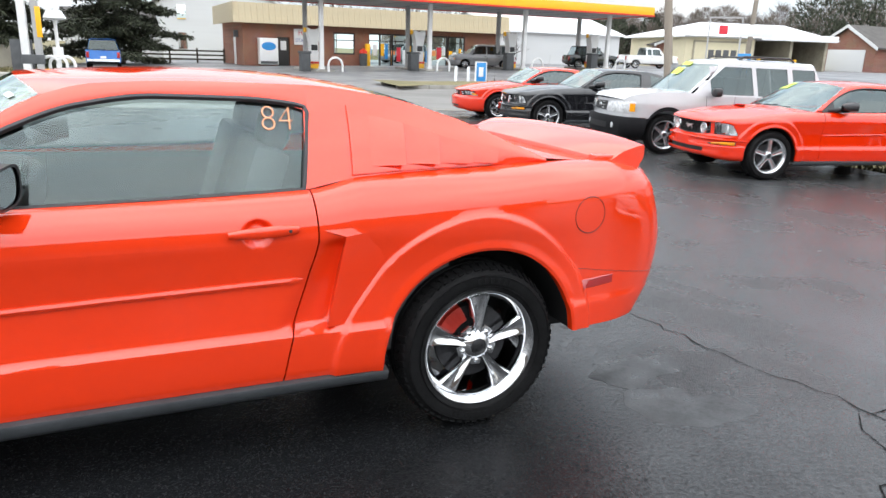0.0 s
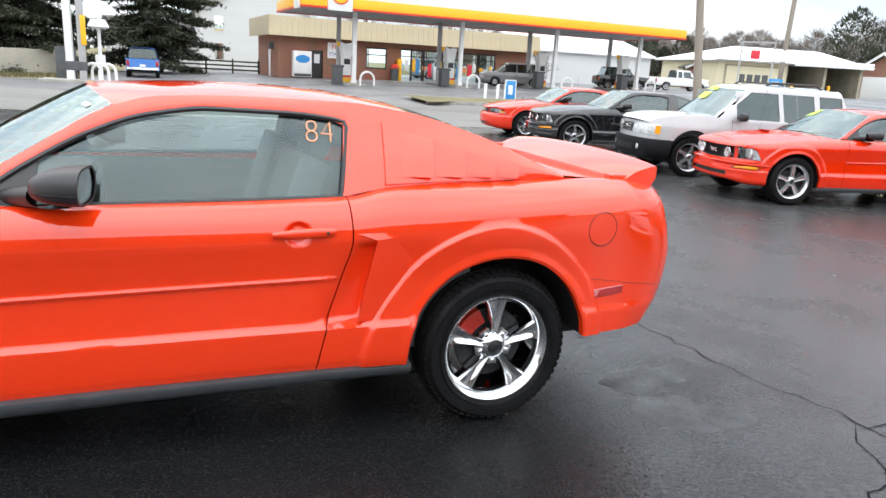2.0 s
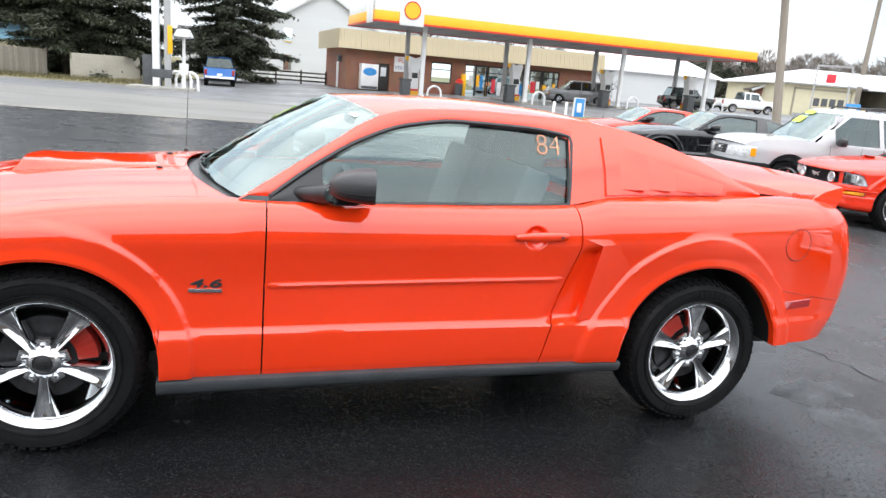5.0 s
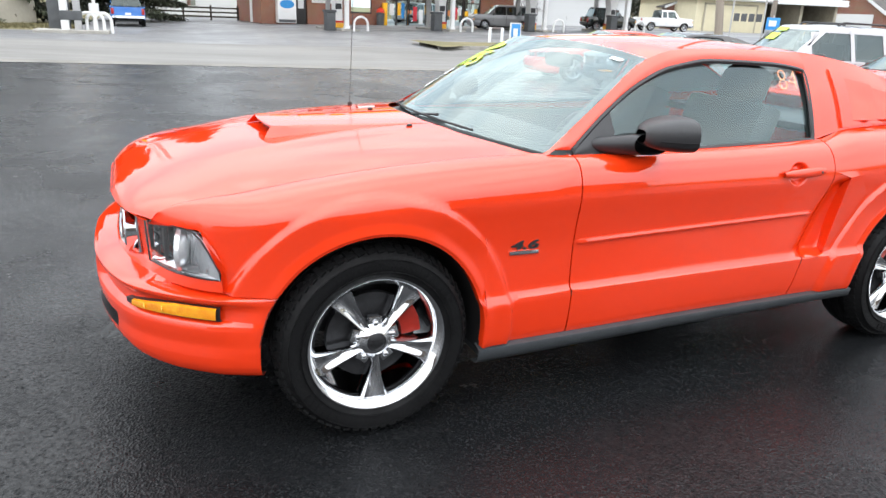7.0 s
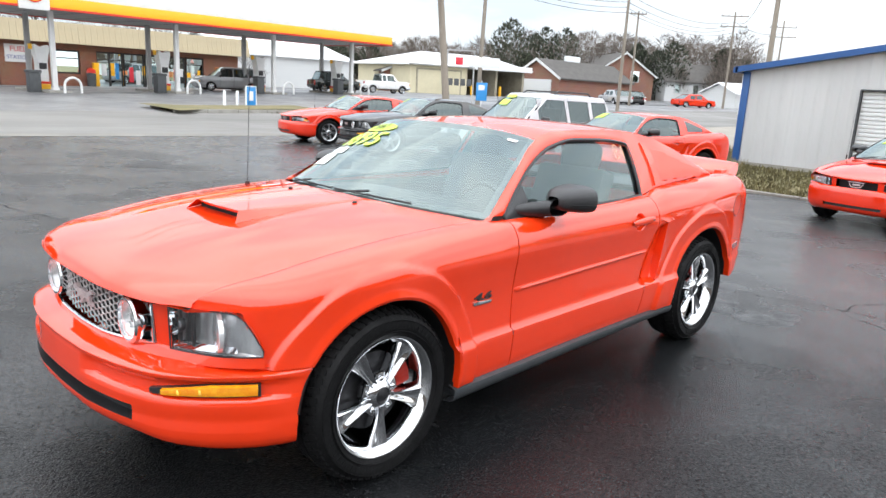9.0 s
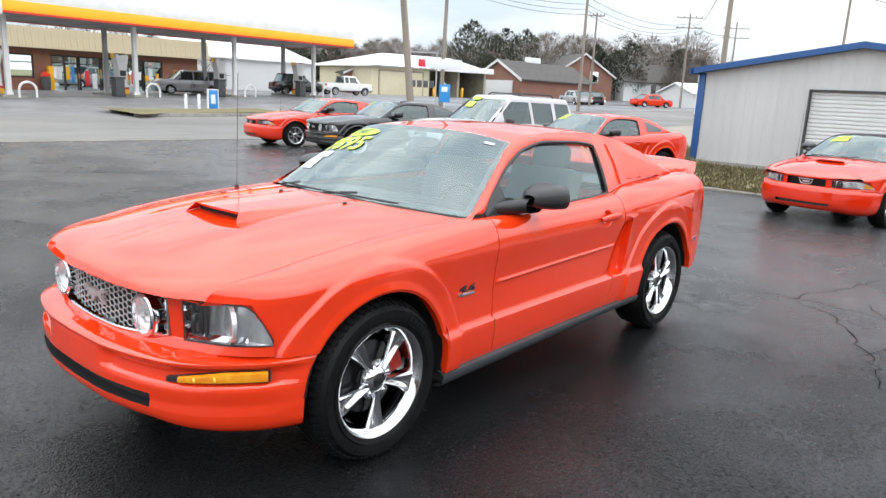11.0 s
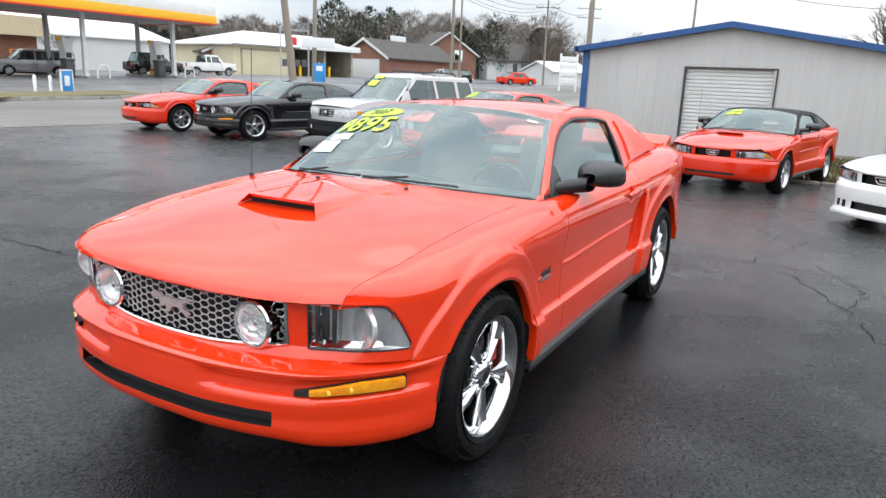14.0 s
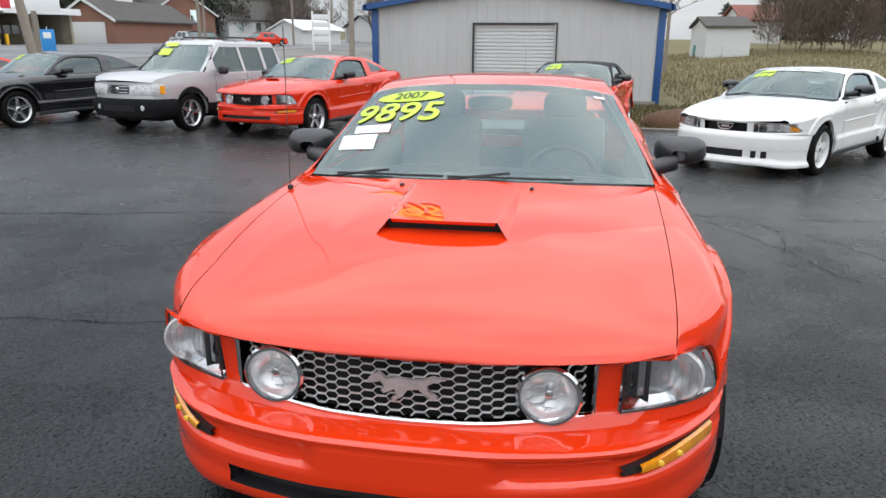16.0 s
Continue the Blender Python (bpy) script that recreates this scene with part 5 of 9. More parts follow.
def lot_material():
    """Dark sealed asphalt, damp: fine stones, some of them pale, and smoother wet patches."""
    m = material("lot_asphalt", (0.0055, 0.0060, 0.0066), rough=0.40, second=(0.0085, 0.0093, 0.0102), scale=0.5)
    nt = m.node_tree
    b = nt.nodes["Principled BSDF"]
    b.inputs["Specular IOR Level"].default_value = 0.34
    tc = nt.nodes["Texture Coordinate"]
    old = b.inputs["Base Color"].links[0].from_socket
    vo, n, wet, grit = (nt.nodes.new(k) for k in ("ShaderNodeTexVoronoi", "ShaderNodeTexNoise", "ShaderNodeTexNoise", "ShaderNodeTexVoronoi"))
    vo.inputs["Scale"].default_value, grit.inputs["Scale"].default_value = 110, 190
    n.inputs["Scale"].default_value, n.inputs["Detail"].default_value = 34, 7
    wet.inputs["Scale"].default_value, wet.inputs["Detail"].default_value, wet.inputs["Roughness"].default_value = 0.7, 9, 0.62
    for q in (vo, n, wet, grit):
        nt.links.new(tc.outputs["Object"], q.inputs["Vector"])
    # pale chips
    sep, chip, far = nt.nodes.new("ShaderNodeSeparateColor"), nt.nodes.new("ShaderNodeMapRange"), nt.nodes.new("ShaderNodeMix")
    chip.inputs["From Min"].default_value, chip.inputs["From Max"].default_value, chip.inputs["To Max"].default_value = 0.72, 0.99, 0.5
    far.data_type = "RGBA"
    far.inputs["B"].default_value = (0.038, 0.038, 0.039, 1)
    nt.links.new(grit.outputs["Color"], sep.inputs[0])
    nt.links.new(sep.outputs[0], chip.inputs["Value"])
    nt.links.new(chip.outputs[0], far.inputs["Factor"])
    nt.links.new(old, far.inputs["A"])
    # base colour made paler past the long joint, along an uneven edge
    px, edge, wob, pale_mix = nt.nodes.new("ShaderNodeSeparateXYZ"), nt.nodes.new("ShaderNodeMapRange"), nt.nodes.new("ShaderNodeMath"), nt.nodes.new("ShaderNodeMix")
    nt.links.new(tc.outputs["Object"], px.inputs[0])
    wob.operation = "MULTIPLY_ADD"
    wob.inputs[1].default_value = 1.6
    nt.links.new(wet.outputs["Fac"], wob.inputs[0])
    nt.links.new(px.outputs["X"], wob.inputs[2])
    edge.inputs["From Min"].default_value, edge.inputs["From Max"].default_value = 2.4, 3.9
    nt.links.new(wob.outputs[0], edge.inputs["Value"])
    pale_mix.data_type, pale_mix.blend_type = "RGBA", "ADD"
    pale_mix.inputs["B"].default_value = (0.040, 0.0405, 0.041, 1)
    nt.links.new(edge.outputs[0], pale_mix.inputs["Factor"])
    nt.links.new(far.outputs["Result"], pale_mix.inputs["A"])
    nt.links.new(pale_mix.outputs["Result"], b.inputs["Base Color"])
    # wet patches
    wr, rg, st = (nt.nodes.new("ShaderNodeMapRange") for _ in range(3))
    wr.inputs["From Min"].default_value, wr.inputs["From Max"].default_value = 0.40, 0.64
    rg.inputs["To Min"].default_value, rg.inputs["To Max"].default_value = 0.30, 0.20
    st.inputs["To Min"].default_value, st.inputs["To Max"].default_value = 0.60, 0.36
    nt.links.new(wet.outputs["Fac"], wr.inputs["Value"])
    nt.links.new(wr.outputs[0], rg.inputs["Value"])
    nt.links.new(wr.outputs[0], st.inputs["Value"])
    nt.links.new(rg.outputs[0], b.inputs["Roughness"])
    sp = nt.nodes.new("ShaderNodeMapRange")
    sp.inputs["To Min"].default_value, sp.inputs["To Max"].default_value = 0.13, 0.26
    nt.links.new(wr.outputs[0], sp.inputs["Value"])
    # single stones catch the sky, the pits between them do not
    pit, pm, pv = nt.nodes.new("ShaderNodeTexNoise"), nt.nodes.new("ShaderNodeMapRange"), nt.nodes.new("ShaderNodeMath")
    pit.inputs["Scale"].default_value, pit.inputs["Detail"].default_value, pit.inputs["Roughness"].default_value = 62, 5, 0.75
    nt.links.new(tc.outputs["Object"], pit.inputs["Vector"])
    pm.inputs["From Min"].default_value, pm.inputs["From Max"].default_value = 0.36, 0.66
    pm.inputs["To Min"].default_value, pm.inputs["To Max"].default_value = 0.12, 2.1
    nt.links.new(pit.outputs["Fac"], pm.inputs["Value"])
    pv.operation = "MULTIPLY"
    nt.links.new(sp.outputs[0], pv.inputs[0])
    nt.links.new(pm.outputs[0], pv.inputs[1])
    nt.links.new(pv.outputs[0], b.inputs["Specular IOR Level"])
    ad, bp = nt.nodes.new("ShaderNodeMath"), nt.nodes.new("ShaderNodeBump")
    nt.links.new(vo.outputs["Distance"], ad.inputs[0])
    nt.links.new(n.outputs["Fac"], ad.inputs[1])
    bp.inputs["Distance"].default_value = 0.0032
    nt.links.new(st.outputs[0], bp.inputs["Strength"])
    nt.links.new(ad.outputs[0], bp.inputs["Height"])
    nt.links.new(bp.outputs[0], b.inputs["Normal"])
    return m


LOT = lot_material()
base = sorted(set([-900, -500, -350, -200, -120, -80] + [-60 + 4 * i for i in range(60)] + [180, 240, 350, 500, 900]))
solo("ground", Shape().grid(lambda x, y: Vector((x, y, land(x, y) - 0.05)), base, base), GRASS, "winter grass and earth reaching to the horizon", "ground", kind="structure", fix=False)


def patch(name, x0, x1, y0, y1, mat, label, category, up=0.0, nx=40, ny=24, skew=True):
    k = SK if skew else 0.0
    return solo(name, Shape().grid(lambda x, t: (lambda y: Vector((x, y, land(x, y) + up)))(lerp(y0, y1, t) + k * x), span(x0, x1, nx), span(0, 1, ny)), mat, label, category, kind="structure", fix=False)


LOT_EDGE = 14.75
solo("car_lot", Shape().grid(lambda x, t: (lambda y: Vector((x, y, land(x, y))))(lerp(-45, LOT_EDGE + SK * x, t)), sorted(set(span(-50, 10.8, 60))), span(0, 1, 60)), LOT, "damp dark asphalt of the car lot", "asphalt lot", kind="structure", fix=False)
patch("road", -140, 200, LOT_EDGE, 25.4, ROAD, "worn grey road in front of the lot", "road", 0.0, 120, 10)
patch("road_edge", -140, 10.8, LOT_EDGE, LOT_EDGE + 0.7, EDGE, "pale worn edge of the road", "road edge", 0.006, 60, 3)
patch("forecourt_apron", -60, 120, 25.4, 37, COURT, "grey apron of the filling station", "forecourt", 0.0, 60, 10)
patch("forecourt", -5.5, 62, 37, 74, COURT, "grey forecourt of the filling station", "forecourt", 0.0, 40, 20)
patch("gravel_strip", 10.8, 60, 6.2, LOT_EDGE, GRAVEL, "pale gravel beside the metal building", "gravel", 0.004, 20, 6)
patch("far_yard", 62, 130, 27, 60, COURT, "asphalt yard by the brick shop", "asphalt yard", 0.0, 20, 10)

# cracks in the lot: flat near-black ribbons, the gaps' shade in their colour
CRACK = material("crack_shadow", (0.004, 0.004, 0.004), rough=0.9, spec=0.1)


def crack(pts, w, name="crack", mat=None, seed=3, jit=0.05):
    rng = random.Random(seed)
    line = []
    for (a, b), (c, d) in zip(pts, pts[1:]):
        n = max(2, int(math.hypot(c - a, d - b) / 0.09))
        for i in range(n):
            t = i / n
            line.append((lerp(a, c, t) + rng.uniform(-jit, jit) * 0.55, lerp(b, d, t) + rng.uniform(-jit, jit) * 0.55))
    line.append(pts[-1])
    sh = Shape()
    vs = []
    for i, (x, y) in enumerate(line):
        a, b = line[max(i - 1, 0)], line[min(i + 1, len(line) - 1)]
        l = math.hypot(b[0] - a[0], b[1] - a[1]) + 1e-6
        nx_, ny_ = -(b[1] - a[1]) / l, (b[0] - a[0]) / l
        ww = w * 0.75 * rng.uniform(0.25, 1.0) * (1 if 0 < i < len(line) - 1 else 0.1)
        for sg in (-1, 1):
            px, py = x + sg * nx_ * ww, y + sg * ny_ * ww
            vs.append((px, py, land(px, py) + 0.004))
    sh.add(vs, [(2 * i, 2 * i + 1, 2 * i + 3, 2 * i + 2) for i in range(len(line) - 1)])
    return solo(name, sh, mat or CRACK, "narrow crack in the dark asphalt", "crack", "cracks in the lot", kind="structure", shade=False, fix=False)


crack([(2.60, 0.75), (2.80, 0.27), (2.90, -0.30), (2.98, -0.78), (3.13, -1.26), (3.11, -1.50), (3.10, -2.0), (3.13, -2.31), (3.27, -3.36), (3.5, -5.2)], 0.0085, seed=1)
crack([(3.07, -1.31), (2.92, -1.44), (2.86, -1.64), (2.61, -1.79), (2.0, -2.10), (1.55, -2.27), (1.15, -2.40)], 0.006, seed=2, jit=0.075)
crack([(3.07, -1.31), (3.33, -1.30), (3.9, -1.52), (4.6, -1.62), (5.4, -2.1)], 0.007, seed=4)
crack([(3.10, -2.0), (2.45, -2.50), (1.89, -2.81), (1.5, -3.3)], 0.007, seed=5)
crack([(3.51, -1.75), (2.81, -2.16), (2.45, -2.22), (1.86, -2.05)], 0.006, seed=12)
crack([(2.60, 0.75), (2.45, 1.7), (2.14, 3.12), (1.85, 3.9), (1.62, 4.89), (1.2, 6.4)], 0.011, seed=6)
crack([(-0.40, 1.70), (-0.46, 2.07), (-0.58, 2.70), (-0.7, 4.2), (-1.2, 6.2)], 0.009, seed=7)
crack([(-4.5, 11.2), (-2.0, 10.1), (0.3, 9.5), (2.2, 8.6)], 0.02, seed=8)
crack([(-9.0, 9.4), (-5.5, 8.6), (-2.2, 8.9)], 0.02, seed=9)

# pale patches by the crack: standing water's sky sheen put into a paler colour
DAMP_SHEEN = material("damp_sky_sheen", (0.044, 0.0455, 0.047), rough=0.40, spec=0.28, second=(0.022, 0.0235, 0.025), scale=7, bump=0.12, bump_scale=160, rough_vary=0.15)


def sheen_patch(cx, cy, rx, ry, deg, seed):
    rng = random.Random(seed)
    ph = [(rng.uniform(0, 6.28), rng.uniform(0.05, 0.17) / (1 + 0.35 * k)) for k in range(9)]
    c, s_ = math.cos(radians(deg)), math.sin(radians(deg))

    def at(a, r):
        q = r * (1 + sum(w * math.sin((k + 2) * a + p) for k, (p, w) in enumerate(ph)))
        x, y = cx + c * rx * q * math.cos(a) - s_ * ry * q * math.sin(a), cy + s_ * rx * q * math.cos(a) + c * ry * q * math.sin(a)
        return Vector((x, y, land(x, y) + 0.004 * (1 - r ** 6) - 0.0005))
    solo("sheen_patch", Shape().grid(at, span(0, 2 * math.pi, 73), [0.01, 0.4, 0.75, 0.92, 1.0]), DAMP_SHEEN, "pale damp patch on the asphalt, the sky's sheen in its colour", "silt patch", "silt patches", kind="structure", fix=False)


sheen_patch(2.36, -0.62, 0.26, 0.15, 12, 3)
sheen_patch(2.34, -1.02, 0.25, 0.20, -25, 8)
sheen_patch(2.50, 0.02, 0.17, 0.11, 30, 11)

# kerb and bed before the metal building
for i in range(12):
    y0 = -15.0 + 1.52 * i
    solo("kerbstone", Shape().slab(10.72, 10.92, y0, y0 + 1.5, -0.30, land(10.8, y0) + 0.045, 0.02), EDGE, "weathered concrete kerb at the edge of the lot", "kerb", "kerb of the lot", kind="structure")
solo("mulch_bed", Shape().ball((12.6, -2.6, -0.22), (1.0, 0.9, 0.32), 24, 10), MULCH, "low heap of brown mulch beside the building", "mulch heap", kind="stuff")


def tufts(name, x0, x1, y0, y1, n, h, mat, label, seed):
    rng = random.Random(seed)
    sh = Shape()
    for _ in range(n):
        x, y = rng.uniform(x0, x1), rng.uniform(y0, y1)
        z = land(x, y) - 0.05
        a, hh, w = rng.uniform(0, 6.28), h * rng.uniform(0.5, 1.3), 0.012 + 0.02 * rng.random()
        dx_, dy_ = math.cos(a) * w, math.sin(a) * w
        tx, ty = rng.uniform(-0.5, 0.5) * hh, rng.uniform(-0.5, 0.5) * hh
        sh.add([(x - dx_, y - dy_, z), (x + dx_, y + dy_, z), (x + tx, y + ty, z + hh)], [(0, 1, 2)])
    return solo(name, sh, mat, label, "grass", kind="stuff", shade=False, fix=False)


BLADE = material("grass_blades", (0.105, 0.092, 0.040), rough=0.9, island=0.45)
DRY = material("dry_grass_blades", (0.20, 0.165, 0.085), rough=0.9, island=0.4)
tufts("grass_strip", 10.95, 17.4, -9.0, 5.6, 16000, 0.10, BLADE, "rough winter grass before the metal building", 11)
tufts("dry_grass", 11.0, 30, 5.5, 8.5, 5000, 0.22, DRY, "pale dry grass beside the building", 12)
tufts("meadow_grass", 17.0, 60, -22, -3.2, 16000, 0.22, DRY, "dry meadow grass on the slope", 13)
tufts("verge_grass", -30, -5.6, 38.0, 44.5, 5000, 0.18, BLADE, "grass verge below the fence", 14)


# ---------- parked cars of the same family ----------
def heading(x, y, deg, S, side_sign=-1):
    """The pose of a car whose front left wheel stands at (x, y) and whose nose points to deg."""
    a = radians(deg)
    lx, ly = S["xf"], -0.80
    # local -x is the nose: turn by deg - 180
    r = a - math.pi
    cx = x - (lx * math.cos(r) - ly * math.sin(r))
    cy = y - (lx * math.sin(r) + ly * math.cos(r))
    q = Euler((0, math.atan(SLOPE), 0)).to_matrix().to_4x4() @ Euler((0, 0, r)).to_matrix().to_4x4()
    return Matrix.Translation((cx, cy, land(cx, cy))) @ q


GEN5B = dict(GEN5)
GEN4 = dict(
    GEN5, xf=-1.28, xr=1.293, R=0.325, arch=0.375, arch_r=0.375, flare=((0.49, 0.49), (0.49, 0.49)),
    nose=[(-2.26, 0), (-2.25, 0.2), (-2.21, 0.4), (-2.14, 0.56), (-2.05, 0.68), (-1.92, 0.78), (-1.80, 0.83), (-1.62, 0.865), (-1.42, 0.875)],
    bump=[(0.22, 0.10), (0.25, 0.05), (0.30, 0.02), (0.34, 0.008), (0.37, 0.004), (0.43, 0.0), (0.46, 0.0), (0.49, 0.0), (0.52, 0.010), (0.55, 0.03), (0.565, 0.05)],
    P=[(-2.2, 0.62), (-2.08, 0.675), (-2.0, 0.72), (-1.9, 0.775), (-1.8, 0.82), (-1.65, 0.86), (-1.28, 0.885), (-0.9, 0.885), (0, 0.882), (0.7, 0.89), (1.3, 0.905), (1.75, 0.885), (2.0, 0.85), (2.18, 0.79), (2.28, 0.72), (2.34, 0.64)],
    zc=[(-2.1, 0.655), (-1.9, 0.69), (-1.6, 0.74), (-1.36, 0.76), (-0.6, 0.78), (0.7, 0.82), (1.36, 0.87), (2.0, 0.90), (2.34, 0.90)],
    hood=[(0.0, 0.685), (0.012, 0.700), (0.04, 0.715), (0.10, 0.738), (0.25, 0.785), (0.5, 0.838), (0.8, 0.885), (1.1, 0.92), (1.35, 0.94)],
    gap=[(-2.2, 0.60), (-2.05, 0.63), (-1.74, 0.68), (-0.87, 0.735), (-0.6, 0.75)],
    belt=[(-0.66, 0.925), (-0.2, 0.935), (0.7, 0.965), (0.87, 0.985), (1.4, 1.01), (1.7, 1.02), (2.0, 1.02), (2.2, 1.00), (2.34, 0.97)],
    W=[(-0.585, 0.935), (-0.413, 1.04), (-0.229, 1.135), (-0.038, 1.20), (0.195, 1.235), (0.463, 1.232), (0.62, 1.215), (0.72, 1.185)],
    E=[(-0.70, 0.93), (-0.42, 1.085), (-0.15, 1.235), (0.02, 1.278), (0.36, 1.298), (0.7, 1.29), (1.0, 1.255), (1.32, 1.17), (1.59, 1.075), (1.70, 1.035)],
    ws=((-0.87, 0.945), (-0.685, 0.765, 0.925), (-0.29, 1.295), (-0.15, 0.610, 1.24)), roof=[(-0.29, 1.295), (0.0, 1.318), (0.35, 1.33), (0.7, 1.318), (1.0, 1.28)],
    back=((1.0, 1.28), (1.80, 1.025)), sill=0.26, bottom=0.555, lamp_end=-1.84, grille=(0.30, 0.560, 0.004, 0.670), lamp=(0.38, 0.825, 0.562, 0.583, 0.668, 0.678), fogs=None, low=(0.40, 0.290, 0.330), amber=None, wing_x=-1.99)


def sale_marks(C, P, car_screen, y0=0.36, scale=1.0):
    """Unreadable lime price paint on the windscreen: plain bars of its size."""
    W_ = P["ws"]
    for (u, y, w, h) in ((0.88, y0, 0.26, 0.07), (0.72, y0 + 0.02, 0.085, 0.11), (0.72, y0 + 0.13, 0.085, 0.11), (0.72, y0 - 0.09, 0.085, 0.11)):
        part("price_mark", Shape().grid(lambda a, b: W_(u + b / 0.74, clamp((y - a - b * 0.2) / 0.68, -1, 1)) + Vector((-0.005, 0, 0.005)), span(-w / 2, w / 2, 4), span(-h / 2, h / 2, 4)), LIME, car_screen)


red_gt, C1, P1 = coupe("sports_coupe", "red sports coupe parked in the row beside the silver car", GEN5B, heading(8.05, 4.24, 168.5, GEN5), RED_DEEP, "five", 0.55, "cars for sale")
bonnet_scoop(C1, red_gt, -1.35, -1.05, 0.13, 0.03, RED_DEEP)
sale_marks(C1, P1, P1["screen"])
black_gt, C2, P2 = coupe("sports_coupe", "black sports coupe with five-spoke alloy wheels in the row", GEN5B, heading(7.85, 10.1, 166.0, GEN5), BLACK_PAINT, "star", 0.55, "cars for sale")
sale_marks(C2, P2, P2["screen"])
red_old, C3, P3 = coupe("older_coupe", "older red coupe at the street end of the row", GEN4, heading(7.95, 12.75, 170.0, GEN4), RED_DEEP, "plain", 0.55, "cars for sale")
sale_marks(C3, P3, P3["screen"])
conv, C4, P4 = coupe("convertible", "red convertible with black fabric hood before the metal building", GEN4, heading(8.75, -0.85, 170.5, GEN4), RED_DEEP, "five", 0.6, "cars for sale", soft_top=True)
bonnet_scoop(C4, conv, -1.45, -1.05, 0.21, 0.035, RED_DEEP)
sale_marks(C4, P4, P4["screen"])
GEN4_KIT = dict(GEN4, low=(0.30, 0.255, 0.345), bump=[(0.15, 0.06), (0.17, -0.015), (0.20, -0.02), (0.235, 0.0), (0.27, 0.012), (0.34, 0.010), (0.37, 0.004), (0.43, 0.0), (0.46, 0.0), (0.49, 0.0), (0.52, 0.010), (0.55, 0.03), (0.565, 0.05)])
white_car, C5, P5 = coupe("older_coupe", "white older coupe with deep body kit and white wheels", GEN4_KIT, heading(5.97, -3.40, 143.5, GEN4), WHITE_PAINT, "star", 0.6, "cars for sale", rim_paint=WHITE_PAINT, extras=("wing",))
sale_marks(C5, P5, P5["screen"])
part("screen_banner", Shape().grid(lambda a, b: P5["ws"](b, a) + Vector((-0.006, 0, 0.006)), span(-0.62, 0.62, 20), span(0.895, 0.955, 3)), PAPER, P5["screen"], "pale banner across the windscreen")
for sg in (-1, 1):
    for y in (0.42, 0.53):
        # flat near-black patches; the slots' shade is only in the colour
        part("bumper_slot", Shape().grid(lambda a, b: C5.nose_pt(sg * C5.s_of(y + a), C5.bump(0.30) - 0.005, 0.300 + b), span(-0.030, 0.030, 3), span(-0.042, 0.042, 3)), DARK, white_car)
    part("skirt_vent", Shape().slab(0.72, 0.80, sg * 0.885, sg * 0.905, 0.27, 0.36, 0.006), DARK, white_car)


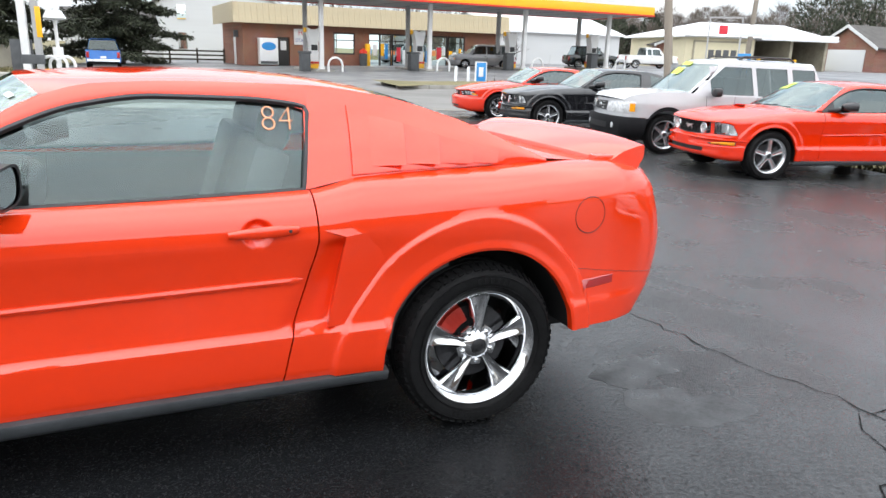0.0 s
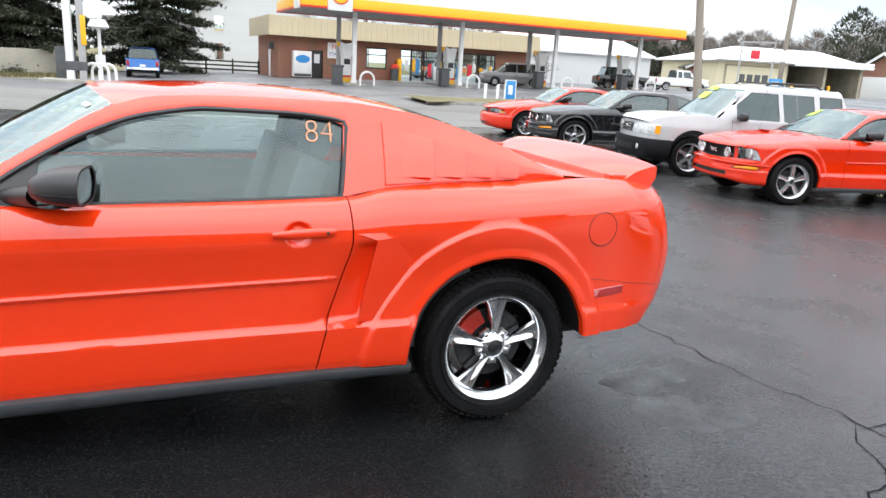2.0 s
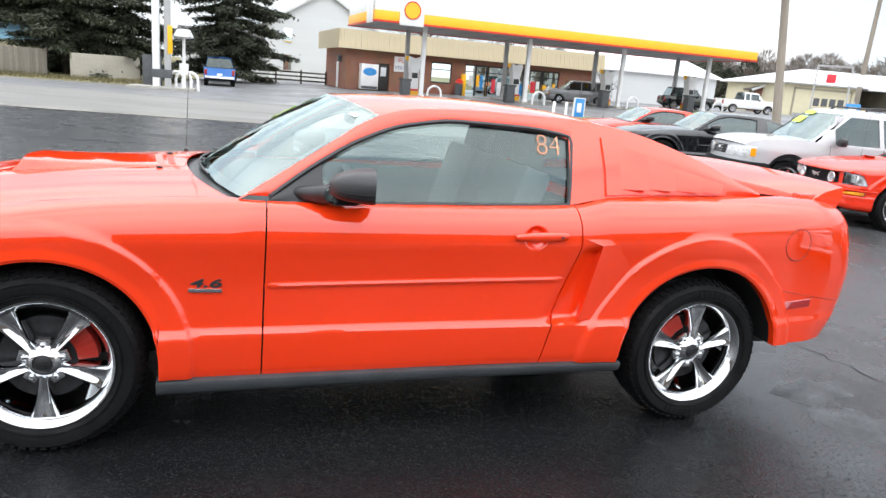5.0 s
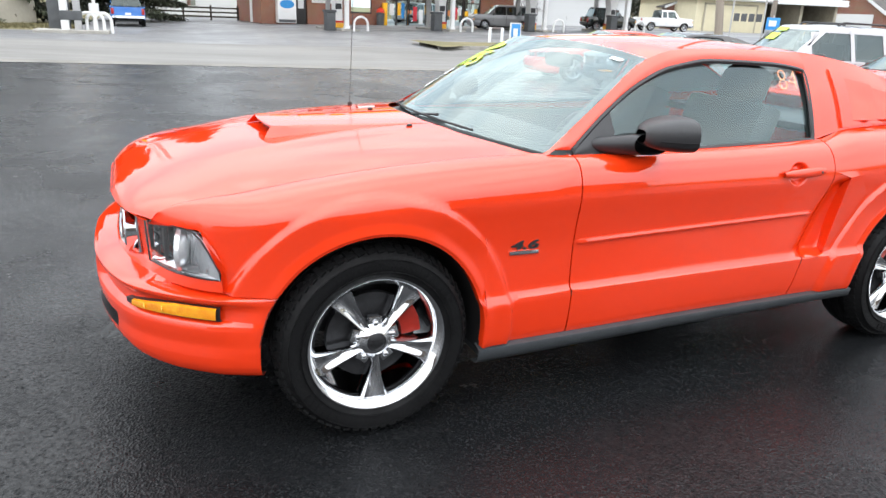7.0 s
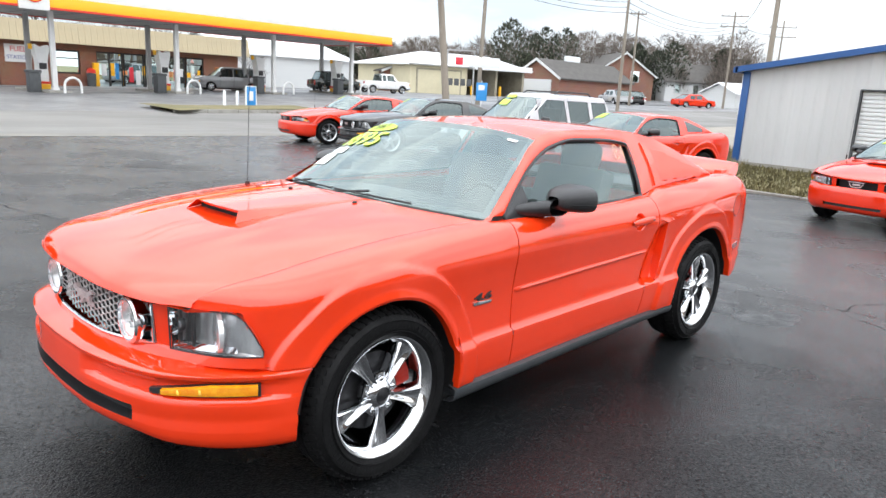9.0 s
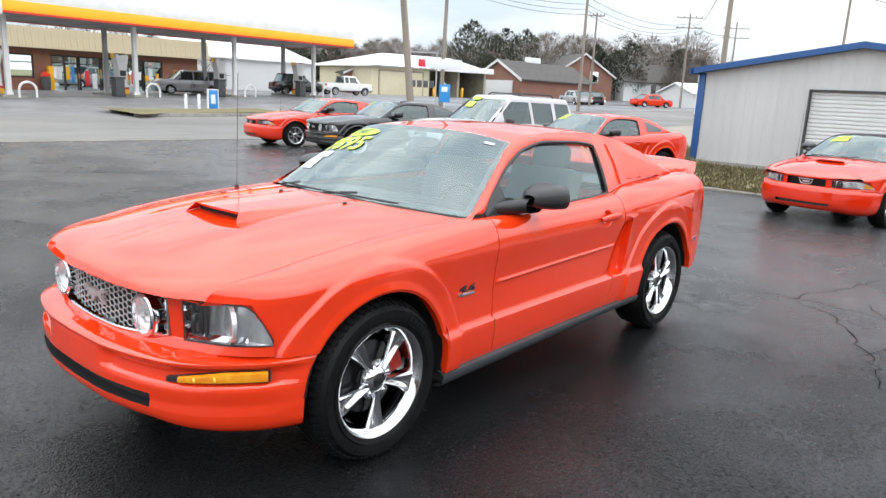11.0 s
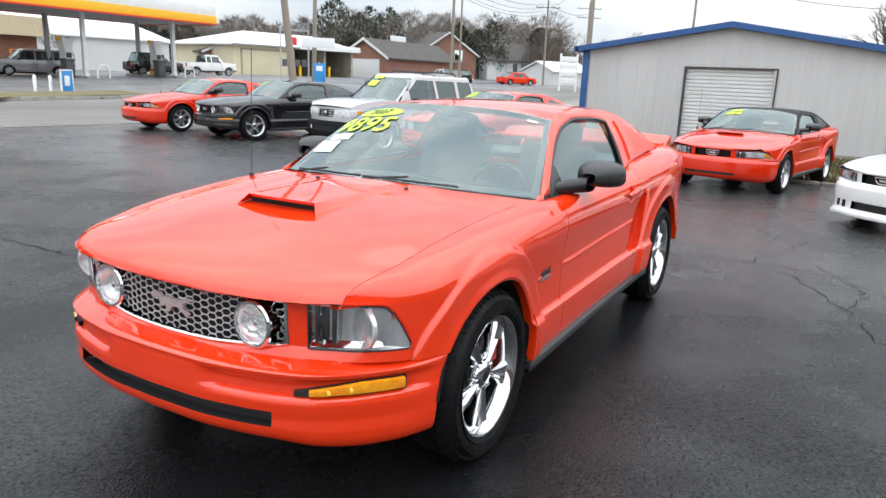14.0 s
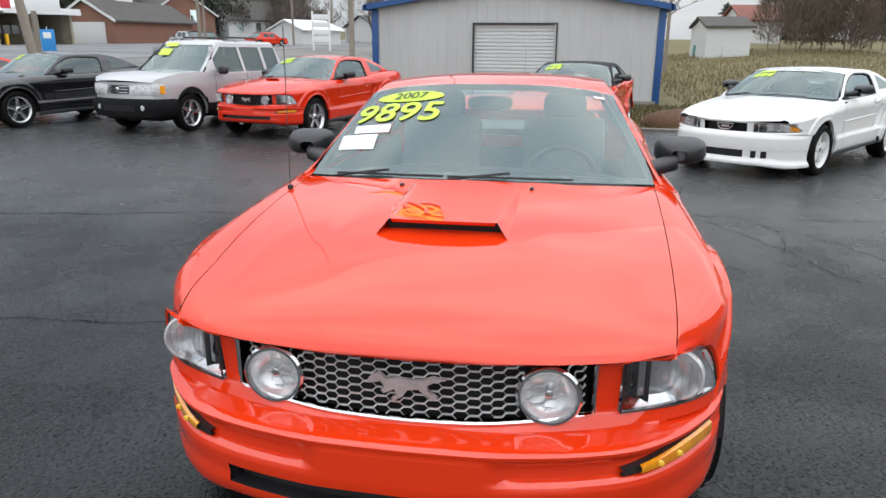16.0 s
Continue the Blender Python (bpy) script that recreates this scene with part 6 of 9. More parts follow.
# ---------- upright vehicles: estate cars, vans, pickups ----------
def wagon(name, label, category, S, m, body, group=""):
    car = thing(name, label, category, m, group)
    hw, R, ar = S["hw"], S["R"], S["R"] + 0.055
    x0, x1 = S["x0"], S["x1"]
    cow, belt = S["cowl"], S["belt"]
    hood = spline((x0, S["hood"][0]), (x0 + 0.06, S["hood"][0] + 0.06), (lerp(x0, cow, 0.5), S["hood"][1] - 0.02), (cow, S["hood"][1]))
    wid = spline((x0, hw - 0.20), (x0 + 0.10, hw - 0.095), (x0 + 0.42, hw - 0.015), (x0 + 0.9, hw), (x1 - 0.5, hw), (x1 - 0.1, hw - 0.03), (x1, hw - 0.08))
    low = lambda x: max([S["low"]] + [R + math.sqrt(ar ** 2 - (x - a) ** 2) for a in (S["xf"], S["xr"]) if abs(x - a) < ar])
    top = lambda x: hood(x) if x < cow else lerp(S["hood"][1], belt, smooth(cow, cow + 0.25, x))
    prof = spline((S["low"], -0.04), (S["low"] + 0.10, -0.005), (0.62, 0.0), (0.80, 0.0), (belt - 0.05, -0.02), (belt + 0.1, -0.045))

    def flank(x, v, sg):
        z = lerp(low(x), top(x), v)
        return Vector((x, sg * (wid(x) + prof(z)), z))
    xs = sorted(span(x0, x1, 44) + [a + ar * math.sin(radians(t)) for a in (S["xf"], S["xr"]) for t in span(-89, 89, 20)])
    clad = S.get("clad")
    for sg in (-1, 1):
        k0 = 0.0
        sh = Shape().grid(lambda x, v: flank(x, v, sg), xs, span(0, 1, 14))
        sh.grid(lambda x, v: flank(x, 0, sg) + Vector((0, -sg * 0.05 * v, 0)), xs, [0, 1])
        part("side_panel", sh, body, car)
        if clad:
            cs = Shape().grid(lambda x, v: (lambda p: Vector((p.x, p.y + sg * 0.012, p.z)))((lambda z: Vector((x, sg * (wid(x) + prof(z)), z)))(lerp(low(x), max(low(x) + 0.07, S.get("bump_top", 0.60) if x < S["xf"] + ar else 0.50), v))), xs, span(0, 1, 6))
            part("lower_cladding", cs, clad, car, "dark plastic cladding")
        for a, b in S["doors"]:
            for xx in (a, b):
                part("door_gap", Shape().grid(lambda v, w: flank(xx + w, v, sg) + Vector((0, sg * 0.001, 0)), span(0.08, 1, 10), [-0.004, 0.004]), DARK, car)
            part("door_handle", Shape().ball((b - 0.13, sg * (hw + 0.008), belt - 0.12), (0.08, 0.014, 0.018), 12, 8, 0.7), S.get("handle", TRIM), car)
    front = lambda v, z: Vector((x0 - S["bulge"] * (1 - v * v) + 0.03 * smooth(0.6, 0.9, z), v * (wid(x0) + prof(z)), z))
    part("front_panel", Shape().grid(front, span(-1, 1, 20), span(S["low"], hood(x0), 12)), body, car)
    back = lambda v, z: Vector((x1 + 0.05 * (1 - v * v), v * (wid(x1) + prof(z)), z))
    part("tail_panel", Shape().grid(back, span(-1, 1, 12), span(S["low"] + 0.12, belt, 10)), body, car)
    part("bonnet", Shape().grid(lambda x, v: Vector((lerp(x0 - S["bulge"] * (1 - v * v), x0, smooth(x0, x0 + 0.4, x)) if x < x0 + 0.001 else x - S["bulge"] * (1 - v * v) * (1 - (x - x0) / (cow - x0)), v * (wid(x) + prof(hood(x))), hood(x) + 0.03 * (1 - v * v))), span(x0, cow + 0.02, 16), span(-1, 1, 14)), body, car)
    # bumpers
    bb = S.get("bumper", body)
    bt = S.get("bump_top", 0.58)

    def wrap(s, z, o):
        """Round the front from flank to flank; past 1 it runs back along the side, set out by o."""
        a, sd = abs(s), (-1 if s < 0 else 1)
        if a <= 1:
            return front(s, z) + Vector((-o, sd * o * smooth(0.75, 1.0, a), 0))
        xx = x0 + a - 1
        return Vector((xx - o * max(0, 1 - (a - 1) / 0.08), sd * (wid(xx) + prof(z) + o), z))
    send = 1 + S["xf"] - ar - x0
    fb = part("front_bumper", Shape().grid(lambda s, k: wrap(s, [S["low"] - 0.02, S["low"], 0.42, bt - 0.03, bt, bt + 0.01][k], [0.0, 0.04, 0.06, 0.055, 0.035, -0.01][k]), span(-send, -1.0, 8) + span(-0.97, 0.97, 24) + span(1.0, send, 8), list(range(6))), bb, car)
    if S.get("fog"):
        # the slot is a near-black strip with its inner shade in the colour
        part("air_slot", Shape().grid(lambda s, z: wrap(s, z, 0.063), span(-0.55, 0.55, 14), span(0.40, 0.50, 3)), DARK, fb)
        for sg in (-1, 1):
            part("fog_lamp", Shape().lathe([(0.055, -0.03), (0.055, 0.02), (0.045, 0.03), (0.0, 0.034)], 18, Matrix.Translation(wrap(sg * 0.74, 0.46, 0.03)) @ pose(0, 0, 0, 0, -90, 0)), LAMP_CLEAR, fb)
    part("rear_bumper", Shape().grid(lambda v, k: back(v, [S["low"] + 0.05, S["low"] + 0.10, 0.5, 0.62, 0.64][k]) + Vector(([0.0, 0.07, 0.09, 0.07, 0.0][k], 0, 0)), span(-1, 1, 12), list(range(5))), bb, car)
    g = S["grille"]
    gr = part("grille", Shape().grid(lambda v, z: front(v, z) + Vector((-0.012, 0, 0)), span(-g[0], g[0], 12), span(g[1], g[2], 4)), S.get("grille_mat", TRIM), car)
    for k in range(3):
        zz = lerp(g[1], g[2], (k + 0.5) / 3)
        part("grille_bar", Shape().tube([front(v, zz) + Vector((-0.02, 0, 0)) for v in span(-g[0], g[0], 8)], 0.008, 5), CHROME, gr)
    part("emblem", Shape().ball(front(0, (g[1] + g[2]) / 2) + Vector((-0.03, 0, 0)), (0.012, 0.055, 0.04), 14, 8), CHROME, gr)
    for sg in (-1, 1):
        lp = part("headlamp", Shape().grid(lambda s, k: wrap(sg * s, lerp(g[1] - 0.015, lerp(g[2], g[2] + 0.03, (s - g[0]) / (1.12 - g[0])), k), 0.012 + 0.014 * math.sin(math.pi * k)), span(g[0] + 0.05, 1.0, 8) + span(1.03, 1.16, 4), span(0, 1, 6)), LAMP_CLEAR, car, "clear headlamp")
        part("turn_lamp", Shape().grid(lambda s, z: wrap(sg * s, z, 0.028), span(1.07, 1.15, 4), span(g[1] + 0.01, g[2], 4)), AMBER, lp, "amber corner lens")
        part("tail_lamp", Shape().slab(x1 - 0.02, x1 + 0.06, sg * (hw - 0.22), sg * (hw - 0.06), belt - 0.42, belt - 0.08, 0.02), TAILRED, car)
        part("door_mirror", Shape().ball((cow + 0.48, sg * (hw + 0.09), belt + 0.07), (0.07, 0.10, 0.075), 14, 10, 0.6), S.get("mirror", TRIM), car)
    # cab
    rz, wt, rt, rb = S["roof"], S["ws_top"], S["rear_top"], S["rear_base"]
    lean = 0.27
    yat = lambda z: hw - 0.045 - (z - belt) * lean
    cab_end = S.get("cab_end", x1)

    def xfront(z):
        return lerp(cow + 0.02, wt, (z - belt) / (rz - belt))

    def xback(z):
        return lerp(rb, rt, (z - belt) / (rz - belt))
    zs = span(belt, rz - 0.03, 8)
    for sg in (-1, 1):
        sh = Shape()
        wins = S["windows"]
        z0, z1 = belt + 0.03, rz - 0.11
        edges = [(None, wins[0][0])] + [(a[1], b[0]) for a, b in zip(wins, wins[1:])] + [(wins[-1][1], None)]

        def px(xx, z, end):
            return (xfront(z) if end == 0 else xback(z)) if xx is None else xx + S.get("rake", 0.0) * (z - belt)
        for a, b in edges:
            sh.grid(lambda t, z: Vector((lerp(px(a, z, 0), px(b, z, 1) if b is not None or a is not None else xback(z), t), sg * yat(z), z)), [0, 0.5, 1], [z0, lerp(z0, z1, 0.5), z1])
        sh.grid(lambda t, z: Vector((lerp(xfront(z), xback(z), t), sg * (yat(z) if z < rz - 0.02 else yat(z) - 0.05), z)), span(0, 1, 16), [z1, rz - 0.04, rz])
        sh.grid(lambda t, z: Vector((lerp(xfront(z), xback(z), t), sg * yat(z), z)), span(0, 1, 16), [belt - 0.02, z0])
        part("cab_side", sh, body, car)
        for i, (a, b) in enumerate(wins):
            w = part("side_window", Shape().grid(lambda t, z: Vector((max(lerp(px(a, z, 0), px(b, z, 1), t), xfront(z) + 0.05), sg * (yat(z) - 0.012), z)), span(0, 1, 6), span(z0, z1, 4)), GLASS_DARK, car)
    part("windscreen", Shape().grid(lambda v, z: Vector((xfront(z) - 0.10 * (1 - v * v), v * (yat(z) - 0.03), z)), span(-1, 1, 14), span(belt - 0.02, rz - 0.05, 8)), GLASS_WS, car)
    part("rear_window", Shape().grid(lambda v, z: Vector((xback(z) + 0.02 * (1 - v * v), v * (yat(z) - 0.05), z)), span(-1, 1, 8), span(belt + 0.03, rz - 0.08, 4)), GLASS_DARK, car)
    part("roof", Shape().grid(lambda x, v: Vector((x - (0.06 * (1 - v * v) if x < wt + 0.05 else 0), v * (yat(rz) - 0.04), rz + 0.035 * (1 - abs(v) ** 3) - 0.03 * smooth(wt + 0.25, wt, x) - 0.02 * smooth(rt - 0.2, rt, x))), span(wt, rt, 14), span(-1, 1, 12)), body, car)
    for sg in (-1, 1):
        part("screen_pillar", Shape().grid(lambda z, w: Vector((xfront(z) + 0.115 * w - 0.025, sg * (yat(z) + 0.006 - 0.06 * (1 - w) ** 2), z)), span(belt - 0.02, rz - 0.02, 6), [0, 0.4, 0.7, 1]), body, car)
    part("screen_header", Shape().grid(lambda v, k: Vector((lerp(xfront(rz - 0.075) - 0.10 * (1 - v * v) - 0.006, wt + 0.02 - 0.06 * (1 - v * v), k), v * (yat(rz) - 0.03), lerp(rz - 0.075, rz + 0.012 * (1 - v * v), k ** 0.7))), span(-1, 1, 14), span(0, 1, 6)), body, car)
    if S.get("rails"):
        for sg in (-1, 1):
            part("roof_rail", Shape().tube([(wt + 0.30, sg * (yat(rz) - 0.12), rz + 0.02), (wt + 0.40, sg * (yat(rz) - 0.12), rz + 0.075), (rt - 0.4, sg * (yat(rz) - 0.12), rz + 0.075), (rt - 0.3, sg * (yat(rz) - 0.12), rz + 0.02)], 0.018, 6), TRIM, car)
        for xx in (wt + 0.7, rt - 0.7):
            part("roof_bar", Shape().tube([(xx, -(yat(rz) - 0.12), rz + 0.075), (xx, yat(rz) - 0.12, rz + 0.075)], 0.016, 6), TRIM, car)
    if S.get("bed"):
        part("load_bed", Shape().slab(rb + 0.06, x1 - 0.06, -hw + 0.10, hw - 0.10, 0.55, 0.62, 0.01), DARK, car)
        for sg in (-1, 1):
            part("bed_rail", Shape().slab(rb + 0.03, x1, sg * (hw - 0.12), sg * (hw - 0.01), belt - 0.05, belt + 0.015, 0.015), body, car)
    if S.get("bed"):
        part("number_plate", Shape().slab(x1 + 0.06, x1 + 0.075, -0.16, 0.16, 0.66, 0.80, 0.004), PAPER, car)
    part("underbody", Shape().box(x0 + 0.15, x1 - 0.15, -hw + 0.22, hw - 0.22, S["low"] - 0.08, S["low"] + 0.25).box(cow + 0.1, rb - 0.1 if S.get("bed") else x1 - 0.2, -hw + 0.1, hw - 0.1, S["low"] + 0.02, S["low"] + 0.2), DARK, car)
    part("cabin_floor", Shape().slab(cow + 0.1, min(rb, x1 - 0.15), -hw + 0.12, hw - 0.12, belt - 0.30, belt - 0.22, 0.02), CLOTH, car)
    for sg in (-1, 1):
        part("seat", Shape().slab(cow + 1.05, cow + 1.22, sg * 0.38 - 0.24, sg * 0.38 + 0.24, belt - 0.3, belt + 0.32, 0.06), CLOTH, car)
    for xx in (S["xf"], S["xr"]):
        for sg in (-1, 1):
            wheel(car, xx, sg * (hw - 0.13), "plain" if S.get("rim") is None else S["rim"], R, 0.22, 15)
    return car


SUV = dict(x0=-2.04, x1=1.80, xf=-1.30, xr=1.28, R=0.345, hw=0.875, low=0.30, cowl=-0.98, belt=1.02, hood=(0.90, 1.07), bulge=0.13, roof=1.63, ws_top=-0.24, rear_top=1.42, rear_base=1.70, doors=[(-0.62, 0.33), (0.35, 1.02)], windows=[(-0.52, 0.28), (0.36, 0.96), (1.06, 1.50)], bump_top=0.61, fog=True, grille=(0.34, 0.70, 0.85), rake=-0.10, clad=CLADDING, bumper=CLADDING, rails=True, rim="star", handle=SILVER_PAINT)
suv = wagon("sport_utility_car", "silver sport utility car with dark lower cladding and roof rails", "car", SUV, heading(8.25, 6.72, 168.0, SUV), SILVER_PAINT, "cars for sale")
for (y, z, w, h) in ((0.30, 1.56, 0.30, 0.07), (0.34, 1.42, 0.28, 0.12)):
    part("price_mark", Shape().grid(lambda a, b: Vector((lerp(-0.96, -0.22, (z + b - 1.02) / 0.64) - 0.105, y + a, z + b)), span(-w / 2, w / 2, 4), span(-h / 2, h / 2, 3)), LIME, suv)

VAN = dict(x0=-2.45, x1=2.35, xf=-1.50, xr=1.50, R=0.33, hw=0.94, low=0.24, cowl=-1.35, belt=1.02, hood=(0.84, 1.06), bulge=0.14, roof=1.74, ws_top=-0.45, rear_top=2.12, rear_base=2.30, doors=[(-0.85, 0.15), (0.17, 1.25)], windows=[(-0.75, 0.10), (0.20, 1.20), (1.30, 2.12)], grille=(0.40, 0.60, 0.74))
TRUCKISH = dict(x0=-2.55, x1=2.55, xf=-1.62, xr=1.62, R=0.37, hw=0.96, low=0.42, cowl=-1.15, belt=1.12, hood=(1.02, 1.16), bulge=0.06, roof=1.78, ws_top=-0.62, rear_top=0.62, rear_base=0.70, doors=[(-0.85, 0.2)], windows=[(-0.70, 0.05), (0.15, 0.55)], grille=(0.55, 0.78, 0.98), bed=True, bumper=CHROME)
BOXY = dict(SUV, fog=False, x0=-2.1, x1=2.05, bump_top=0.6, rake=0.0, R=0.36, roof=1.72, low=0.38, clad=None, bumper=TRIM, rails=False, rim=None)


def parked(x, y, deg):
    return Matrix.Translation((x, y, land(x, y))) @ Euler((0, 0, radians(deg - 180))).to_matrix().to_4x4()


# ---------- the filling station ----------
WHITE_METAL = material("white_enamel", (0.78, 0.78, 0.77), rough=0.35, vary=0.12, scale=1.5)
YELLOW = material("yellow_fascia", (0.90, 0.47, 0.015), rough=0.35, vary=0.08, scale=1.0)
RED_BAND = material("red_band", (0.62, 0.03, 0.015), rough=0.35, vary=0.1, scale=1.0)
SOFFIT = material("soffit_metal", (0.42, 0.42, 0.42), rough=0.6, vary=0.2, scale=0.8)
TAN = material("tan_metal_fascia", (0.52, 0.44, 0.29), rough=0.6, vary=0.18, scale=0.7, bump=0.2, bump_scale=12, stretch=(6, 6, 0.2))
GLAZE = glass("shop_glass", (0.30, 0.33, 0.33), 1.2)
ALU = material("dark_frame", (0.03, 0.028, 0.027), rough=0.4, vary=0.3, scale=6)
GREY_BIN = material("grey_bin", (0.085, 0.09, 0.095), rough=0.6, vary=0.3, scale=4)
SIGN_BLUE = material("blue_sign", (0.03, 0.26, 0.62), rough=0.4, vary=0.15, scale=2)
SIGN_RED = material("red_sign_ink", (0.62, 0.03, 0.05), rough=0.5)
SIGN_NAVY = material("navy_sign_ink", (0.03, 0.06, 0.28), rough=0.5)
ORANGE_POSTER = material("orange_poster", (0.80, 0.30, 0.10), rough=0.5, vary=0.25, scale=4)
WOOD_POLE = material("weathered_pole", (0.27, 0.235, 0.195), rough=0.85, vary=0.35, scale=3, bump=0.4, bump_scale=14, stretch=(1, 1, 0.08))
WIRE = material("wire", (0.03, 0.03, 0.03), rough=0.6)
DIM_ROOM = material("shop_interior", (0.33, 0.30, 0.25), rough=0.8, vary=0.6, scale=1.3)
TUBE_LIGHT = glow("strip_light", (1.0, 0.97, 0.9), 3.0)


def brick_material(name, a, b, mortar, scale=1.0):
    m = material(name, a, rough=0.85, bump=0.2, bump_scale=60)
    nt = m.node_tree
    tc = nt.nodes["Texture Coordinate"]
    mp = nt.nodes.new("ShaderNodeMapping")
    mp.inputs["Rotation"].default_value = (radians(90), 0, 0)
    br = nt.nodes.new("ShaderNodeTexBrick")
    br.inputs["Color1"].default_value, br.inputs["Color2"].default_value, br.inputs["Mortar"].default_value = (*a, 1), (*b, 1), (*mortar, 1)
    br.inputs["Scale"].default_value = scale
    br.inputs["Brick Width"].default_value, br.inputs["Row Height"].default_value, br.inputs["Mortar Size"].default_value = 0.215, 0.075, 0.008
    nt.links.new(tc.outputs["Object"], mp.inputs[0])
    nt.links.new(mp.outputs[0], br.inputs["Vector"])
    n = nt.nodes.new("ShaderNodeTexNoise")
    n.inputs["Scale"].default_value = 0.9
    mx = nt.nodes.new("ShaderNodeMix")
    mx.data_type, mx.blend_type = "RGBA", "MULTIPLY"
    mx.inputs["Factor"].default_value = 0.35
    nt.links.new(tc.outputs["Object"], n.inputs["Vector"])
    nt.links.new(br.outputs["Color"], mx.inputs["A"])
    nt.links.new(n.outputs["Color"], mx.inputs["B"])
    nt.links.new(mx.outputs["Result"], nt.nodes["Principled BSDF"].inputs["Base Color"])
    return m


BRICK = brick_material("red_brick", (0.34, 0.115, 0.06), (0.24, 0.08, 0.045), (0.30, 0.25, 0.20))

ST = pose(6.0, 39.4, 0.0, 0, 0, STREET)
gz = lambda X, Y: (lambda p: land(p.x, p.y))(ST @ Vector((X, Y, 0)))
CB, CT, CL, CD = 4.42, 5.78, 28.4, 7.6
can = thing("filling_station_canopy", "white canopy with yellow and red band over the pumps", "canopy", ST)
part("soffit", Shape().slab(0.06, CL - 0.06, 0.06, CD - 0.06, CB + 0.06, CB + 0.16, 0.02), SOFFIT, can)
part("roof_deck", Shape().slab(0.1, CL - 0.1, 0.1, CD - 0.1, CT - 0.25, CT - 0.12, 0.02), SOFFIT, can)
for nm, z0, z1, mat, out in (("white_fascia", CB + 0.66, CT, WHITE_METAL, 0.0), ("yellow_band", CB + 0.12, CB + 0.66, YELLOW, 0.03), ("red_band", CB, CB + 0.12, RED_BAND, 0.06)):
    for k, (x0, x1, y0, y1) in enumerate(((-out, CL + out, -out, 0.10), (-out, CL + out, CD - 0.10, CD + out), (-out, 0.10, 0.10, CD - 0.10), (CL - 0.10, CL + out, 0.10, CD - 0.10))):
        part(nm, Shape().slab(x0, x1, y0, y1, z0, z1, 0.015), mat, can)
for k in range(14):
    part("soffit_joint", Shape().box(1.0 + 2.0 * k, 1.03 + 2.0 * k, 0.2, CD - 0.2, CB + 0.052, CB + 0.061), TRIM, can)
for X in (2.2, ):
    part("emblem_panel", Shape().slab(X - 0.75, X + 0.75, -0.16, -0.05, CB - 0.08, CT + 0.02, 0.02), WHITE_METAL, can, "white panel with plain yellow disc")
    part("emblem_disc", Shape().lathe([(0.0, 0.0), (0.48, 0.0), (0.50, 0.02), (0.0, 0.03)], 20, pose(X, -0.17, CB + 0.80, 90)), YELLOW, can)
    part("emblem_rim", Shape().lathe([(0.46, 0.02), (0.53, 0.02), (0.53, 0.035), (0.46, 0.035)], 20, pose(X, -0.17, CB + 0.80, 90)), RED_BAND, can)
part("emblem_panel", Shape().slab(-0.16, -0.05, 0.4, 1.7, CB - 0.05, CT + 0.02, 0.02), WHITE_METAL, can)

for k in range(4):
    X = 3.75 + 7.42 * k
    for Y in (2.05, 5.75):
        z = gz(X, Y)
        post = solo("canopy_post", Shape().slab(X - 0.13, X + 0.13, Y - 0.13, Y + 0.13, z - 0.05, CB + 0.08, 0.02).slab(X - 0.17, X + 0.17, Y - 0.17, Y + 0.17, z - 0.05, z + 0.28, 0.02), WHITE_METAL if Y < 4 else SOFFIT, "square steel post under the station canopy", "post", "canopy posts", m=ST)
    z = gz(X, 3.9)
    pump = thing("fuel_pump", "tall white fuel pump with flared head and yellow foot", "fuel pump", ST @ pose(X, 3.9, z), "fuel pumps")
    part("cabinet", Shape().prism([(-0.28, 0.28), (0.28, 0.28), (0.26, 1.7), (0.42, 2.45), (0.36, 2.62), (0.10, 2.50), (-0.10, 2.50), (-0.36, 2.62), (-0.42, 2.45), (-0.26, 1.7)], -0.30, 0.30, "y"), WHITE_METAL, pump)
    part("foot", Shape().slab(-0.34, 0.34, -0.36, 0.36, -0.05, 0.42, 0.03), YELLOW, pump)
    part("red_stripe", Shape().slab(-0.345, 0.345, -0.365, 0.365, 0.43, 0.56, 0.01), RED_BAND, pump)
    part("display", Shape().slab(-0.20, 0.20, -0.325, -0.295, 1.25, 1.60, 0.01), TRIM, pump)
    part("hose", Shape().tube([(0.33, -0.1, 1.9), (0.50, -0.15, 1.3), (0.45, -0.2, 0.7), (0.33, -0.2, 0.9)], 0.02, 6), TRIM, pump)
    part("number_flag", Shape().slab(-0.62, -0.42, -0.05, 0.05, 2.35, 2.65, 0.02), YELLOW, pump)
    solo("pump_island", Shape().slab(X - 0.6, X + 0.6, 1.2, 6.6, z - 0.1, z + 0.13, 0.03), CONCRETE, "raised concrete island under the pumps", "kerb island", "pump islands", kind="structure", m=ST)
    hoop = [(X + 0.15 + 0.45 + 0.45 * math.cos(a), 1.1, z + 0.42 + 0.45 * math.sin(a)) for a in span(math.pi, 0, 9)]
    solo("guard_hoop", Shape().tube([(X + 0.15, 1.1, z - 0.05)] + hoop + [(X + 1.05, 1.1, z - 0.05)], 0.07, 8), WHITE_METAL, "white steel guard hoop at the pump island", "guard rail", "guard hoops", m=ST)
    solo("litter_bin", Shape().slab(X - 1.25, X - 0.65, 2.2, 2.8, z - 0.02, z + 1.05, 0.05).slab(X - 1.3, X - 0.6, 2.15, 2.85, z + 1.05, z + 1.2, 0.05), GREY_BIN, "square grey litter bin beside the pumps", "bin", "litter bins", m=ST)

